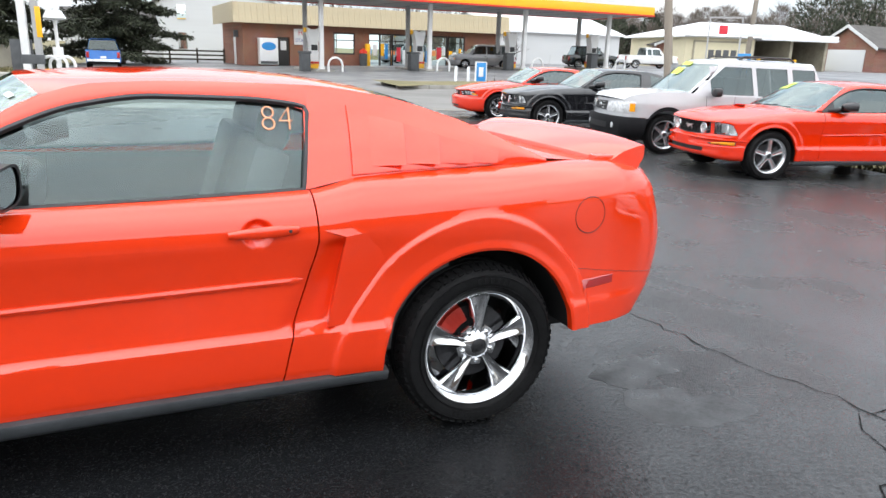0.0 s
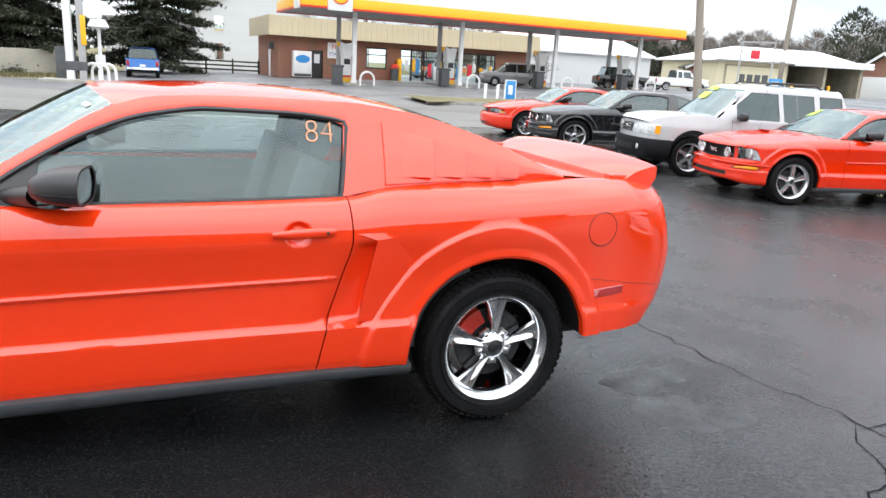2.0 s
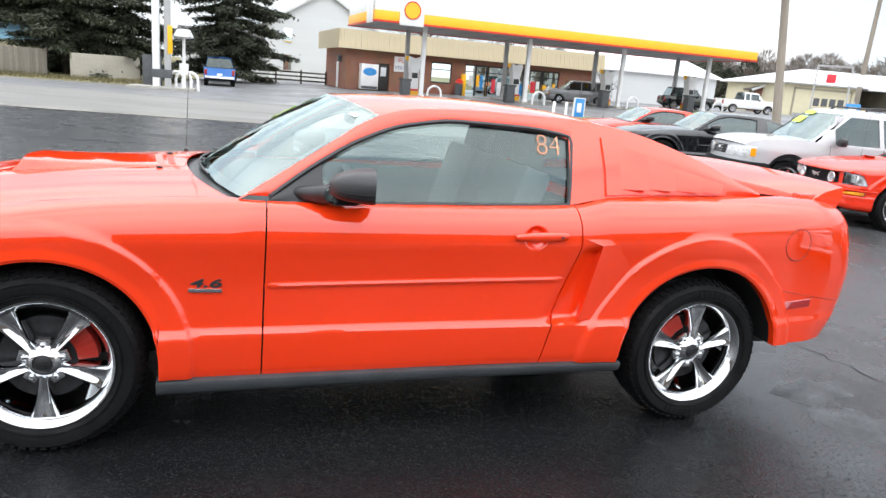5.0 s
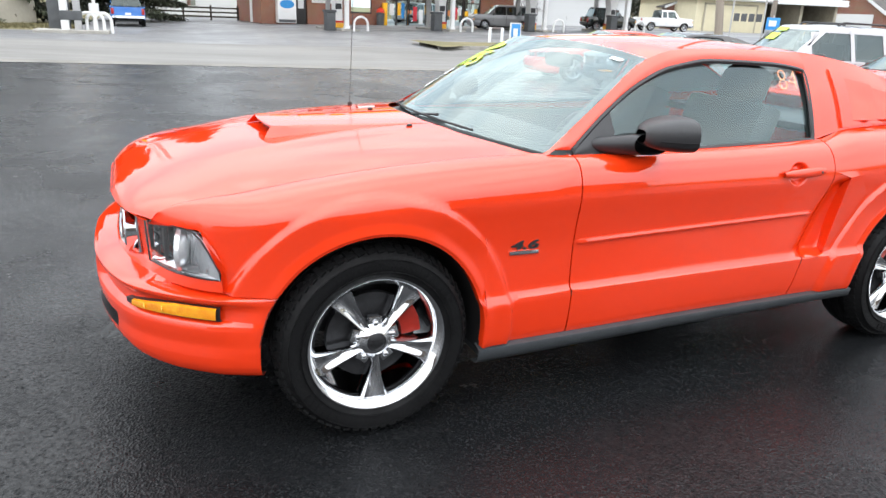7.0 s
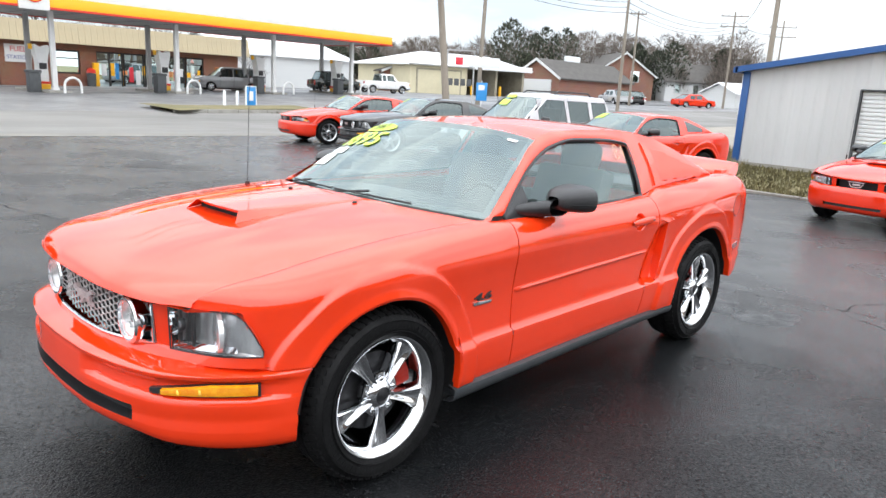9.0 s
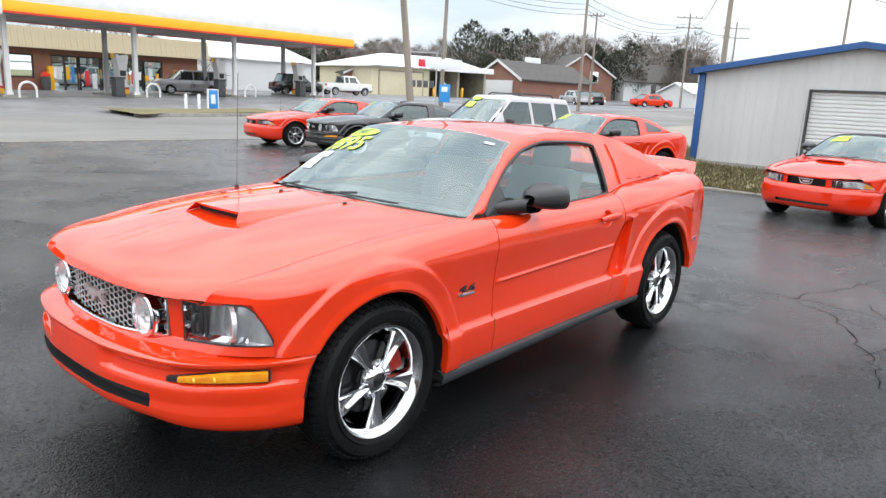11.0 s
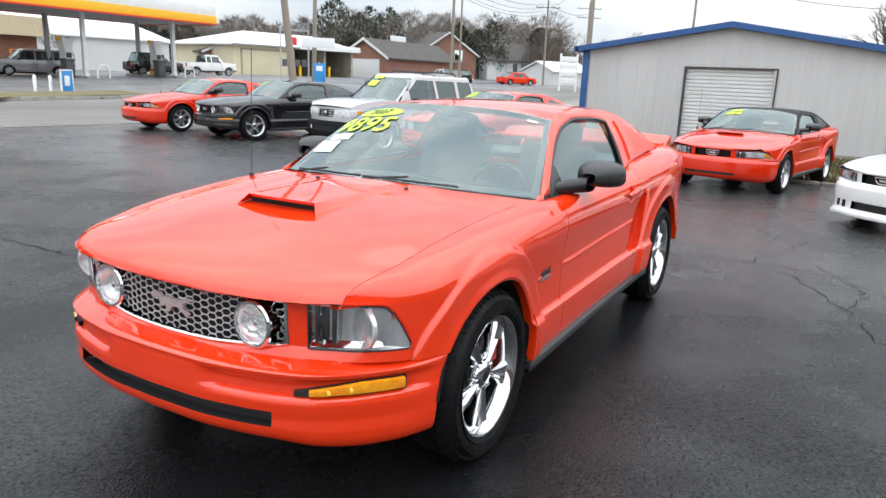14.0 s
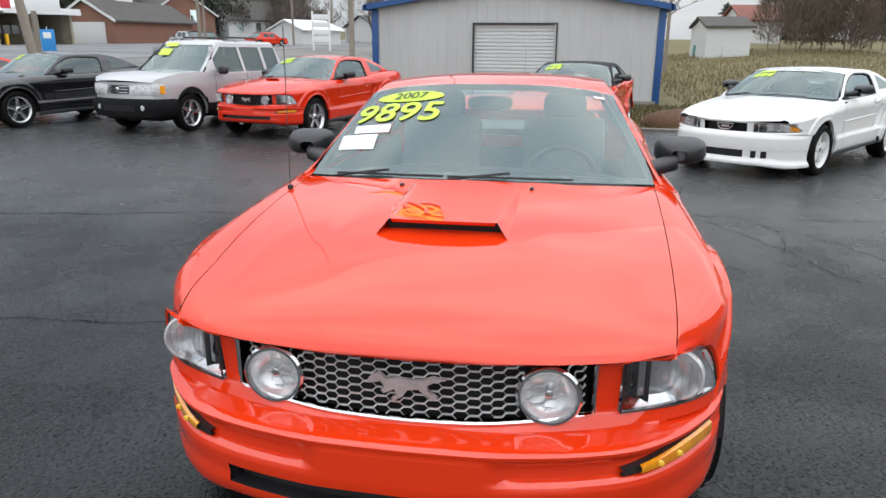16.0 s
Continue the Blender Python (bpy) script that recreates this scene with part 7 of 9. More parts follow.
# shop
SX0, SX1, SY, SD = 1.3, 23.6, 14.3, 9.0
z0 = gz(10, SY) - 0.15
shop = thing("station_shop", "low brick shop with tan metal fascia and glazed front", "shop", ST)
holes = [(8.4, 10.2, 1.0, 2.7), (11.4, 20.3, 0.05, 2.75), (3.85, 4.85, 0.0, 2.2)]


def wall_with_holes(x0, x1, y0, y1, zb, zt, hs):
    sh = Shape()
    xs_ = sorted(set([x0, x1] + [h for q in hs for h in q[:2]]))
    for a, b in zip(xs_, xs_[1:]):
        inside = [h for h in hs if h[0] <= a and h[1] >= b]
        if inside:
            h = inside[0]
            if h[2] > 0.06:
                sh.box(a, b, y0, y1, zb, zb + h[2])
            sh.box(a, b, y0, y1, zb + h[3], zt)
        else:
            sh.box(a, b, y0, y1, zb, zt)
    return sh


part("front_wall", wall_with_holes(SX0, SX1, SY, SY + 0.3, z0, 3.45, holes), BRICK, shop, shade=False)
part("side_wall", Shape().box(SX0, SX0 + 0.3, SY + 0.3, SY + SD, z0, 3.45), brick_material("red_brick_side", (0.34, 0.115, 0.06), (0.24, 0.08, 0.045), (0.30, 0.25, 0.20)), shop, shade=False)
part("side_wall", Shape().box(SX1 - 0.3, SX1, SY + 0.3, SY + SD, z0, 3.45), BRICK, shop, shade=False)
part("rear_wall", Shape().box(SX0 + 0.3, SX1 - 0.3, SY + SD - 0.3, SY + SD, z0, 3.45), DIM_ROOM, shop, shade=False)
part("shop_floor", Shape().box(SX0 + 0.3, SX1 - 0.3, SY + 0.3, SY + SD - 0.3, z0, z0 + 0.06), DIM_ROOM, shop, shade=False)
part("roof", Shape().slab(SX0 - 0.1, SX1 + 0.1, SY - 0.2, SY + SD, 3.45, 3.7, 0.03), SOFFIT, shop)
fas = part("fascia", Shape().box(SX0 - 0.70, SX1 + 0.70, SY - 0.44, SY - 0.40, 3.2, 4.55), TAN, shop, "tan ribbed metal fascia", shade=False)
xa = 0.0
strip_mesh = Shape().add([(xa, SY - 0.75, 3.15), (xa + 0.44, SY - 0.75, 3.15), (xa + 0.44, SY - 0.50, 4.60), (xa, SY - 0.50, 4.60), (xa, SY - 0.70, 3.15), (xa + 0.44, SY - 0.70, 3.15), (xa + 0.44, SY - 0.45, 4.60), (xa, SY - 0.45, 4.60)], [(0, 1, 2, 3), (4, 7, 6, 5), (0, 4, 5, 1), (2, 6, 7, 3), (1, 5, 6, 2), (0, 3, 7, 4)]).mesh("panel", TAN, shade=False)
for k in range(int((SX1 - SX0 + 1.6) / 0.45)):
    o = part("panel", strip_mesh, None, fas)
    o.location = (SX0 - 0.8 + 0.45 * k, 0, 0)
side_fas = part("side_fascia", Shape().box(SX0 - 0.72, SX0 - 0.68, SY - 0.66, SY + SD, 3.2, 4.55), TAN, shop, shade=False)
side_mesh = Shape().box(SX0 - 0.80, SX0 - 0.72, 0, 0.44, 3.15, 4.60).mesh("panel", TAN, shade=False)
for k in range(int((SD + 0.6) / 0.45)):
    o = part("panel", side_mesh, None, side_fas)
    o.location = (0, SY - 0.66 + 0.45 * k, 0)
part("eaves_soffit", Shape().box(SX0 - 0.75, SX1 + 0.75, SY - 0.7, SY, 3.15, 3.20), TAN, shop, shade=False)
for a, b, lo, hi in ((8.4, 10.2, 1.0, 2.7), (11.4, 12.4, 0.05, 2.75), (12.4, 13.4, 0.05, 2.75), (13.5, 15.1, 0.05, 2.75), (15.2, 16.9, 0.05, 2.75), (17.0, 18.6, 0.05, 2.75), (18.7, 20.3, 0.05, 2.75)):
    w = part("shop_window", Shape().box(a + 0.05, b - 0.05, SY + 0.14, SY + 0.16, z0 + lo + 0.05, z0 + hi - 0.05), GLAZE, shop, shade=False)
    fr = Shape()
    for (p, q, r, s) in ((a, a + 0.08, lo, hi), (b - 0.08, b, lo, hi), (a, b, lo, lo + 0.12), (a, b, hi - 0.12, hi), (a, b, hi - 0.62, hi - 0.55)):
        fr.box(p, q, SY + 0.10, SY + 0.20, z0 + r, z0 + s)
    part("window_frame", fr, ALU, w, shade=False)
part("door", Shape().slab(3.9, 4.8, SY + 0.1, SY + 0.16, z0, z0 + 2.15, 0.01), ALU, shop)
part("door_poster", Shape().slab(4.15, 4.6, SY + 0.07, SY + 0.10, z0 + 1.2, z0 + 1.9, 0.01), PAPER, shop)
rng = random.Random(5)
cols = [PAPER, YELLOW, SIGN_BLUE, ORANGE_POSTER, SIGN_RED, PAPER, YELLOW]
for k in range(16):
    X = 11.8 + 0.53 * k
    part("window_poster", Shape().slab(X, X + rng.uniform(0.25, 0.45), SY + 0.12, SY + 0.135, z0 + rng.uniform(0.35, 1.2), z0 + rng.uniform(1.35, 2.0), 0.004), cols[k % 7], shop)
for k in range(9):
    X = 11.6 + k
    part("shelf_unit", Shape().slab(X, X + 0.75, SY + 2.0, SY + 2.5, z0 + 0.06, z0 + rng.uniform(1.2, 1.9), 0.02), cols[(k * 3) % 7], shop)
for k in range(3):
    part("strip_light", Shape().box(8 + 4.5 * k, 11.5 + 4.5 * k, SY + 3, SY + 3.2, 3.2, 3.26), TUBE_LIGHT, shop, shade=False)
part("wall_poster", Shape().slab(21.3, 22.2, SY - 0.05, SY, z0 + 0.9, z0 + 2.1, 0.01), ORANGE_POSTER, shop)
part("wall_lamp", Shape().slab(0.98, 1.3, SY + 1.8, SY + 2.2, z0 + 2.1, z0 + 2.6, 0.03), GREY_BIN, shop)
part("side_door", Shape().slab(1.24, 1.30, SY + 3.0, SY + 3.7, z0, z0 + 2.1, 0.01), WHITE_METAL, shop)
sgn = solo("fuel_sign", Shape().slab(5.2, 6.9, SY - 0.10, SY, z0 + 1.65, z0 + 2.85, 0.02), WHITE_METAL, "white wall sign with red and blue words", "sign", m=ST)
lettering("sign_word", "FUEL", 0.50, SIGN_RED, sgn, pose(6.05, SY - 0.115, z0 + 2.52, 90), 0.004)
lettering("sign_word", "STATION", 0.36, SIGN_NAVY, sgn, pose(6.05, SY - 0.115, z0 + 1.97, 90), 0.004)
ice = thing("ice_freezer", "white ice freezer with blue panel against the brick wall", "freezer", ST @ pose(2.35, SY - 0.85, z0 + 0.12))
part("cabinet", Shape().slab(0, 1.4, 0, 0.8, 0, 1.95, 0.03), WHITE_METAL, ice)
part("picture_panel", Shape().grid(lambda a, r: Vector((0.7 + 0.55 * r * math.cos(a), -0.008, 1.35 + 0.30 * r * math.sin(a))), span(0, 2 * math.pi, 25), [0.05, 1]), SIGN_BLUE, ice)
part("base_grille", Shape().slab(0.05, 1.35, -0.02, 0.0, 0.05, 0.25, 0.005), GREY_BIN, ice)
solo("litter_bin", Shape().lathe([(0.0, 0.0), (0.30, 0.0), (0.33, 0.9), (0.33, 1.0), (0.0, 1.05)], 20, pose(10.7, SY - 0.6, z0 + 0.1)), GREY_BIN, "round grey bin with red lid by the shop", "bin", "litter bins", m=ST)
solo("bin_lid", Shape().lathe([(0.34, 0.0), (0.30, 0.22), (0.0, 0.40)], 20, pose(10.7, SY - 0.6, z0 + 1.15)), RED_BAND, "red domed lid of a bin", "lid", m=ST)
solo("gas_cage", Shape().slab(11.0, 11.35, SY - 0.5, SY - 0.1, z0 + 0.1, z0 + 1.9, 0.03), YELLOW, "yellow vending rack by the shop door", "rack", m=ST)

# things along the street side of the forecourt
isl = lambda x, y: land(x, y)
sh = Shape()
sh.grid(lambda x, t: (lambda y: Vector((x, y, land(x, y) + 0.16)))(lerp(24.9, 27.2, t) + SK * x - 1.0 * smooth(11.0, 9.2, x) * (t - 0.5) * 2 * -1), span(9.2, 17.0, 20), span(0, 1, 5))
solo("verge_island", sh, GRASS, "grass island between forecourt and road", "grass island", kind="structure")
for k in range(5):
    xa = 9.4 + 1.48 * k
    for yy in (24.85, 27.2):
        solo("kerbstone", Shape().slab(0, 1.46, -0.09, 0.09, -0.2, 0.17, 0.02), CONCRETE, "concrete kerb round the grass island", "kerb", "kerb of the island", kind="structure", m=Matrix.Translation((xa, yy + SK * xa, land(xa, yy))) @ pose(0, 0, 0, 0, 0, STREET))
tufts("island_grass", 9.6, 16.8, 25.9, 28.2, 2500, 0.16, BLADE, "short grass on the island", 21)
for dx_ in (0.0, 0.6):
    x, y = 13.9 + dx_, 30.1 - 0.3 * dx_
    solo("bollard", Shape().lathe([(0.075, -0.1), (0.075, 0.70), (0.05, 0.75), (0.0, 0.76)], 14, pose(x, y, land(x, y))), WHITE_METAL, "white round bollard on the forecourt edge", "bollard", "bollards")
x, y = 14.9, 29.3
st = thing("poster_stand", "upright poster stand with blue advert", "sign", Matrix.Translation((x, y, land(x, y))) @ pose(0, 0, 0, 0, 0, 15) @ Matrix.Diagonal((0.64, 0.64, 0.64, 1)))
part("board", Shape().slab(-0.48, 0.48, -0.05, 0.05, 0.12, 1.55, 0.02), SIGN_BLUE, st)
part("frame", Shape().box(-0.55, -0.47, -0.06, 0.06, 0.0, 1.6).box(0.47, 0.55, -0.06, 0.06, 0.0, 1.6).box(-0.55, 0.55, -0.06, 0.06, 1.54, 1.62), WHITE_METAL, st, shade=False)
part("picture_block", Shape().slab(-0.25, 0.2, -0.07, -0.05, 0.5, 1.2, 0.01), PAPER, st)

# price pole, air and vacuum post on the west side
x, y = -5.1, 33.6
pp = thing("price_sign_pole", "tall white double pole of the station sign on a concrete pad", "sign pole", Matrix.Translation((x, y, land(x, y))))
part("pole", Shape().slab(-0.42, -0.10, -0.16, 0.16, 0, 8.5, 0.02), WHITE_METAL, pp)
part("pole", Shape().slab(0.12, 0.40, -0.16, 0.16, 0, 8.5, 0.02), SOFFIT, pp)
part("yellow_panel", Shape().slab(0.28, 0.50, -0.20, -0.17, 1.7, 3.0, 0.01), YELLOW, pp)
part("cross_plate", Shape().slab(-0.45, 0.45, -0.18, 0.18, 0.55, 0.95, 0.02), GREY_BIN, pp)
solo("concrete_pad", Shape().slab(x - 1.5, x + 1.5, y - 0.8, y + 0.9, land(x, y) - 0.2, land(x, y) + 0.14, 0.03), CONCRETE, "concrete pad under the sign pole", "pad", kind="structure")
x, y = -4.2, 34.6
lt = thing("lamp_post", "white lamp post with flat square head beside the sign", "lamp post", Matrix.Translation((x, y, land(x, y))))
part("pole", Shape().lathe([(0.09, 0), (0.07, 2.55)], 10), WHITE_METAL, lt)
part("head", Shape().lathe([(0.40, 0.0), (0.62, 0.08), (0.40, 0.42), (0.0, 0.45)], 4, pose(0, 0, 2.5, 0, 0, 45)), WHITE_METAL, lt)
part("box", Shape().slab(-0.2, 0.2, -0.2, 0.2, 0.9, 1.3, 0.02), WHITE_METAL, lt)
for k in range(3):
    xa = x - 0.62 + 0.32 * k
    solo("guard_hoop", Shape().tube([(xa, y - 0.8, land(x, y) - 0.05)] + [(xa + 0.35 + 0.35 * math.cos(a), y - 0.8, land(x, y) + 0.55 + 0.35 * math.sin(a)) for a in span(math.pi, 0, 8)] + [(xa + 0.7, y - 0.8, land(x, y) - 0.05)], 0.07, 8), WHITE_METAL, "white guard hoop round the lamp post", "guard rail", "guard hoops")
solo("sign_board", Shape().slab(x - 1.9, x - 1.0, y - 0.2, y - 0.1, land(x, y), land(x, y) + 1.6, 0.02), GREY_BIN, "dark notice board beside the sign pole", "board")

# vehicles about the station
wagon("pickup", "blue pickup truck seen from behind on the forecourt", "pickup truck", TRUCKISH, parked(-3.1, 46.5, 93), BLUE_PAINT)
wagon("minivan", "grey minivan parked before the shop", "van", VAN, parked(23.2, 47.6, 168), GREY_PAINT)
wagon("sport_utility_car", "black sport utility car beside the pumps", "car", BOXY, parked(32.5, 47.0, -12), GREEN_BLACK)
wagon("pickup", "white pickup truck beyond the forecourt", "pickup truck", TRUCKISH, parked(41.5, 51.5, -10), WHITE_PAINT)


# ---------- the metal building ----------
GREY_SHEET = material("grey_ribbed_sheet", (0.54, 0.545, 0.55), rough=0.45, metal=0.15, vary=0.12, scale=0.8, bump=0.05, bump_scale=30, stretch=(1, 1, 0.15))
BLUE_TRIM = material("blue_trim", (0.018, 0.085, 0.27), rough=0.4, vary=0.12, scale=1.0)
ROLLER = material("roller_door", (0.66, 0.67, 0.68), rough=0.4, metal=0.1, vary=0.1, scale=1.2)
GX, GY0, GY1, GB, GE, GA = 17.6, -2.42, 5.92, -0.24, 2.40, 3.08
GC = (GY0 + GY1) / 2
DY0, DY1, DZ = 0.50, 2.90, 1.97
roofz = lambda y: lerp(GA, GE, abs(y - GC) / ((GY1 - GY0) / 2))
shed = thing("metal_building", "grey ribbed metal building with blue trim and roller door", "building")
n = 28
for i in range(n):
    ya, yb = lerp(GY0, GY1, i / n), lerp(GY0, GY1, (i + 1) / n)
    ym = (ya + yb) / 2
    zb = DZ if DY0 < ym < DY1 else GB
    sh = Shape()
    prof = [(0, 0.0), (0.26, 0.0), (0.40, -0.011), (0.52, -0.011), (0.66, 0.0), (1.0, 0.0)]
    sh.grid(lambda k, t: (lambda y: Vector((GX + prof[k][1], y, lerp(zb, roofz(y), t))))(lerp(ya, yb, prof[k][0])), list(range(6)), [0, 1])
    sh.grid(lambda k, t: (lambda y: Vector((GX + 0.05, y, lerp(zb, roofz(y), t))))(lerp(ya, yb, prof[k][0])), [0, 5], [0, 1])
    part("panel", sh, GREY_SHEET, shed, shade=False)
for y in (GY0, GY1):
    part("side_wall", Shape().box(GX + 0.0 if y > 0 else GX, GX + 14, y - 0.03, y + 0.03, GB, GE), GREY_SHEET, shed, shade=False)
    part("corner_trim", Shape().slab(GX - 0.045, GX + 0.10, y - 0.10, y + 0.10, GB, GE - 0.02, 0.012), BLUE_TRIM, shed)
part("rear_wall", Shape().prism([(GY0, GB), (GY1, GB), (GY1, GE), (GC, GA), (GY0, GE)], GX + 13.9, GX + 14, "x"), GREY_SHEET, shed, shade=False)
for sg, y in ((-1, GY0), (1, GY1)):
    part("roof", Shape().add([(GX - 0.25, GC, GA + 0.05), (GX + 14.2, GC, GA + 0.05), (GX + 14.2, y + sg * 0.22, GE + 0.02), (GX - 0.25, y + sg * 0.22, GE + 0.02), (GX - 0.25, GC, GA + 0.12), (GX + 14.2, GC, GA + 0.12), (GX + 14.2, y + sg * 0.22, GE + 0.09), (GX - 0.25, y + sg * 0.22, GE + 0.09)], [(0, 1, 2, 3), (4, 7, 6, 5), (0, 4, 5, 1), (1, 5, 6, 2), (2, 6, 7, 3), (3, 7, 4, 0)]), GREY_SHEET, shed, shade=False)
    part("rake_trim", Shape().add([(GX - 0.30, GC, GA + 0.14), (GX - 0.30, y + sg * 0.24, GE + 0.11), (GX - 0.30, y + sg * 0.24, GE - 0.05), (GX - 0.30, GC, GA - 0.02), (GX - 0.02, GC, GA + 0.14), (GX - 0.02, y + sg * 0.24, GE + 0.11), (GX - 0.02, y + sg * 0.24, GE - 0.05), (GX - 0.02, GC, GA - 0.02)], [(0, 1, 2, 3), (4, 7, 6, 5), (0, 4, 5, 1), (1, 5, 6, 2), (2, 6, 7, 3), (3, 7, 4, 0)]), BLUE_TRIM, shed, shade=False)
    part("gutter", Shape().box(GX - 0.3, GX + 14.2, y + sg * 0.18, y + sg * 0.30, GE - 0.06, GE + 0.10), BLUE_TRIM, shed, shade=False)
door = part("roller_door", Shape().box(GX + 0.10, GX + 0.13, DY0, DY1, GB, DZ), ROLLER, shed, "pale ribbed roller door", shade=False)
slat = Shape().grid(lambda y, k: Vector((GX + [0.10, 0.070, 0.070, 0.10][k], y, [0.0, 0.025, 0.075, 0.10][k])), [DY0 + 0.02, DY1 - 0.02], [0, 1, 2, 3]).mesh("slat", ROLLER, shade=False)
k = 0
while GB + 0.105 * (k + 1) < DZ:
    o = part("slat", slat, None, door)
    o.location = (0, 0, GB + 0.105 * k)
    k += 1
part("door_frame", Shape().box(GX - 0.03, GX + 0.12, DY0 - 0.04, DY0, GB, DZ + 0.04).box(GX - 0.03, GX + 0.12, DY1, DY1 + 0.04, GB, DZ + 0.04).box(GX - 0.03, GX + 0.12, DY0, DY1, DZ, DZ + 0.04), SILL, shed, shade=False)
for ya, yb in ((GY0, DY0 - 0.08), (DY1 + 0.08, GY1)):
    part("base_strip", Shape().box(GX - 0.06, GX - 0.0, ya, yb, GB - 0.2, GB + 0.10), CONC_PALE, shed, shade=False)
part("roof_vent", Shape().lathe([(0.16, 0), (0.16, 0.35), (0.26, 0.36), (0.26, 0.5), (0.0, 0.55)], 14, pose(GX + 5, GY0 + 1.9, GE + 0.3)), ROLLER, shed)

# the dealer's building across the lot, behind the walk: unseen, added to darken reflections
DULL_WALL = material("dull_brown_wall", (0.16, 0.13, 0.11), rough=0.85, vary=0.3, scale=0.6, bump=0.2, bump_scale=30)
yard = thing("sales_building", "long low brown wall for the unseen sales building across the lot", "building", pose(-6, -19, 0))
part("wall", Shape().slab(-24, 22, -6, 0, -0.5, 3.6, 0.05), DULL_WALL, yard)
part("roof_edge", Shape().slab(-24.3, 22.3, -6.3, 0.5, 3.6, 4.0, 0.05), SOFFIT, yard)

# ---------- buildings across the street ----------
CREAM = material("cream_block", (0.66, 0.60, 0.42), rough=0.8, vary=0.12, scale=0.5)
WHITE_ROOF = material("white_roof_sheet", (0.80, 0.81, 0.82), rough=0.5, vary=0.08, scale=0.6)
SHINGLE = material("grey_shingle", (0.095, 0.088, 0.082), rough=0.9, vary=0.3, scale=2.0, bump=0.3, bump_scale=30)
SIDING = material("white_siding", (0.60, 0.61, 0.61), rough=0.6, vary=0.08, scale=0.6, bump=0.3, bump_scale=9, stretch=(0.05, 0.05, 1))
BROWN_BRICK = brick_material("brown_brick", (0.31, 0.125, 0.080), (0.24, 0.092, 0.062), (0.28, 0.23, 0.19))
# darker copy of the cream block, for the shade inside the bays
SHADE_BAY = material("shaded_cream_block", (0.42, 0.38, 0.29), rough=0.8, vary=0.4, scale=1.0)


def gabled(name, label, m, w, d, h, ridge, wall, roofm, over=0.4, along=True, windows=(), door=None, gable=None):
    """A simple house: walls, a gabled roof along its width, windows in the front."""
    h_ = thing(name, label, "building", m)
    part("wall", Shape().box(0, w, 0, 0.25, -0.5, h), wall, h_, shade=False)
    part("wall", Shape().box(0, w, d - 0.25, d, -0.5, h), wall, h_, shade=False)
    if along:
        for x in (0, w - 0.25):
            part("gable_wall", Shape().prism([(0.25, -0.5), (d - 0.25, -0.5), (d - 0.25, h), (d / 2, ridge - 0.1), (0.25, h)], x, x + 0.25, "x"), gable or wall, h_, shade=False)
        for sg, y in ((-1, -over), (1, d + over)):
            e = h - (ridge - h) * over / (d / 2)
            part("roof", Shape().add([(-over, d / 2, ridge), (w + over, d / 2, ridge), (w + over, y, e), (-over, y, e), (-over, d / 2, ridge + 0.15), (w + over, d / 2, ridge + 0.15), (w + over, y, e + 0.15), (-over, y, e + 0.15)], [(0, 1, 2, 3), (4, 7, 6, 5), (0, 4, 5, 1), (1, 5, 6, 2), (2, 6, 7, 3), (3, 7, 4, 0)]), roofm, h_, shade=False)
    else:
        for y in (0, d - 0.25):
            part("gable_wall", Shape().prism([(0, h), (w, h), (w / 2, ridge - 0.1)], y, y + 0.25, "y"), gable or wall, h_, shade=False)
        for x in (0, w - 0.25):
            part("side_wall", Shape().box(x, x + 0.25, 0.25, d - 0.25, -0.5, h), wall, h_, shade=False)
        for sg, x in ((-1, -over), (1, w + over)):
            e = h - (ridge - h) * over / (w / 2)
            part("roof", Shape().add([(w / 2, -over, ridge), (w / 2, d + over, ridge), (x, d + over, e), (x, -over, e), (w / 2, -over, ridge + 0.15), (w / 2, d + over, ridge + 0.15), (x, d + over, e + 0.15), (x, -over, e + 0.15)], [(0, 1, 2, 3), (4, 7, 6, 5), (0, 4, 5, 1), (1, 5, 6, 2), (2, 6, 7, 3), (3, 7, 4, 0)]), roofm, h_, shade=False)
            part("barge_board", Shape().add([(w / 2, -over - 0.05, ridge + 0.16), (x, -over - 0.05, e + 0.16), (x, -over - 0.05, e - 0.12), (w / 2, -over - 0.05, ridge - 0.12), (w / 2, -over, ridge + 0.16), (x, -over, e + 0.16), (x, -over, e - 0.12), (w / 2, -over, ridge - 0.12)], [(0, 1, 2, 3), (4, 7, 6, 5), (0, 4, 5, 1), (1, 5, 6, 2), (2, 6, 7, 3), (3, 7, 4, 0)]), SIDING, h_, shade=False)
    for (x, z, ww, hh) in windows:
        wd = part("window", Shape().slab(x, x + ww, -0.06, 0.0, z, z + hh, 0.01), SIDING, h_)
        part("pane", Shape().box(x + 0.07, x + ww - 0.07, -0.07, -0.055, z + 0.07, z + hh - 0.07), GLAZE, wd, shade=False)
    if door:
        part("door", Shape().slab(door[0], door[0] + door[1], -0.07, 0.0, -0.1, door[2], 0.02), door[3], h_)
    return h_


def stand(x, y, deg):
    return Matrix.Translation((x, y, land(x, y))) @ pose(0, 0, 0, 0, 0, deg)


def view_scaled(x, y, deg, k):
    """Pose k times farther from the camera, enlarged k times to fit its view."""
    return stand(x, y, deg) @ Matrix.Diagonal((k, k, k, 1))


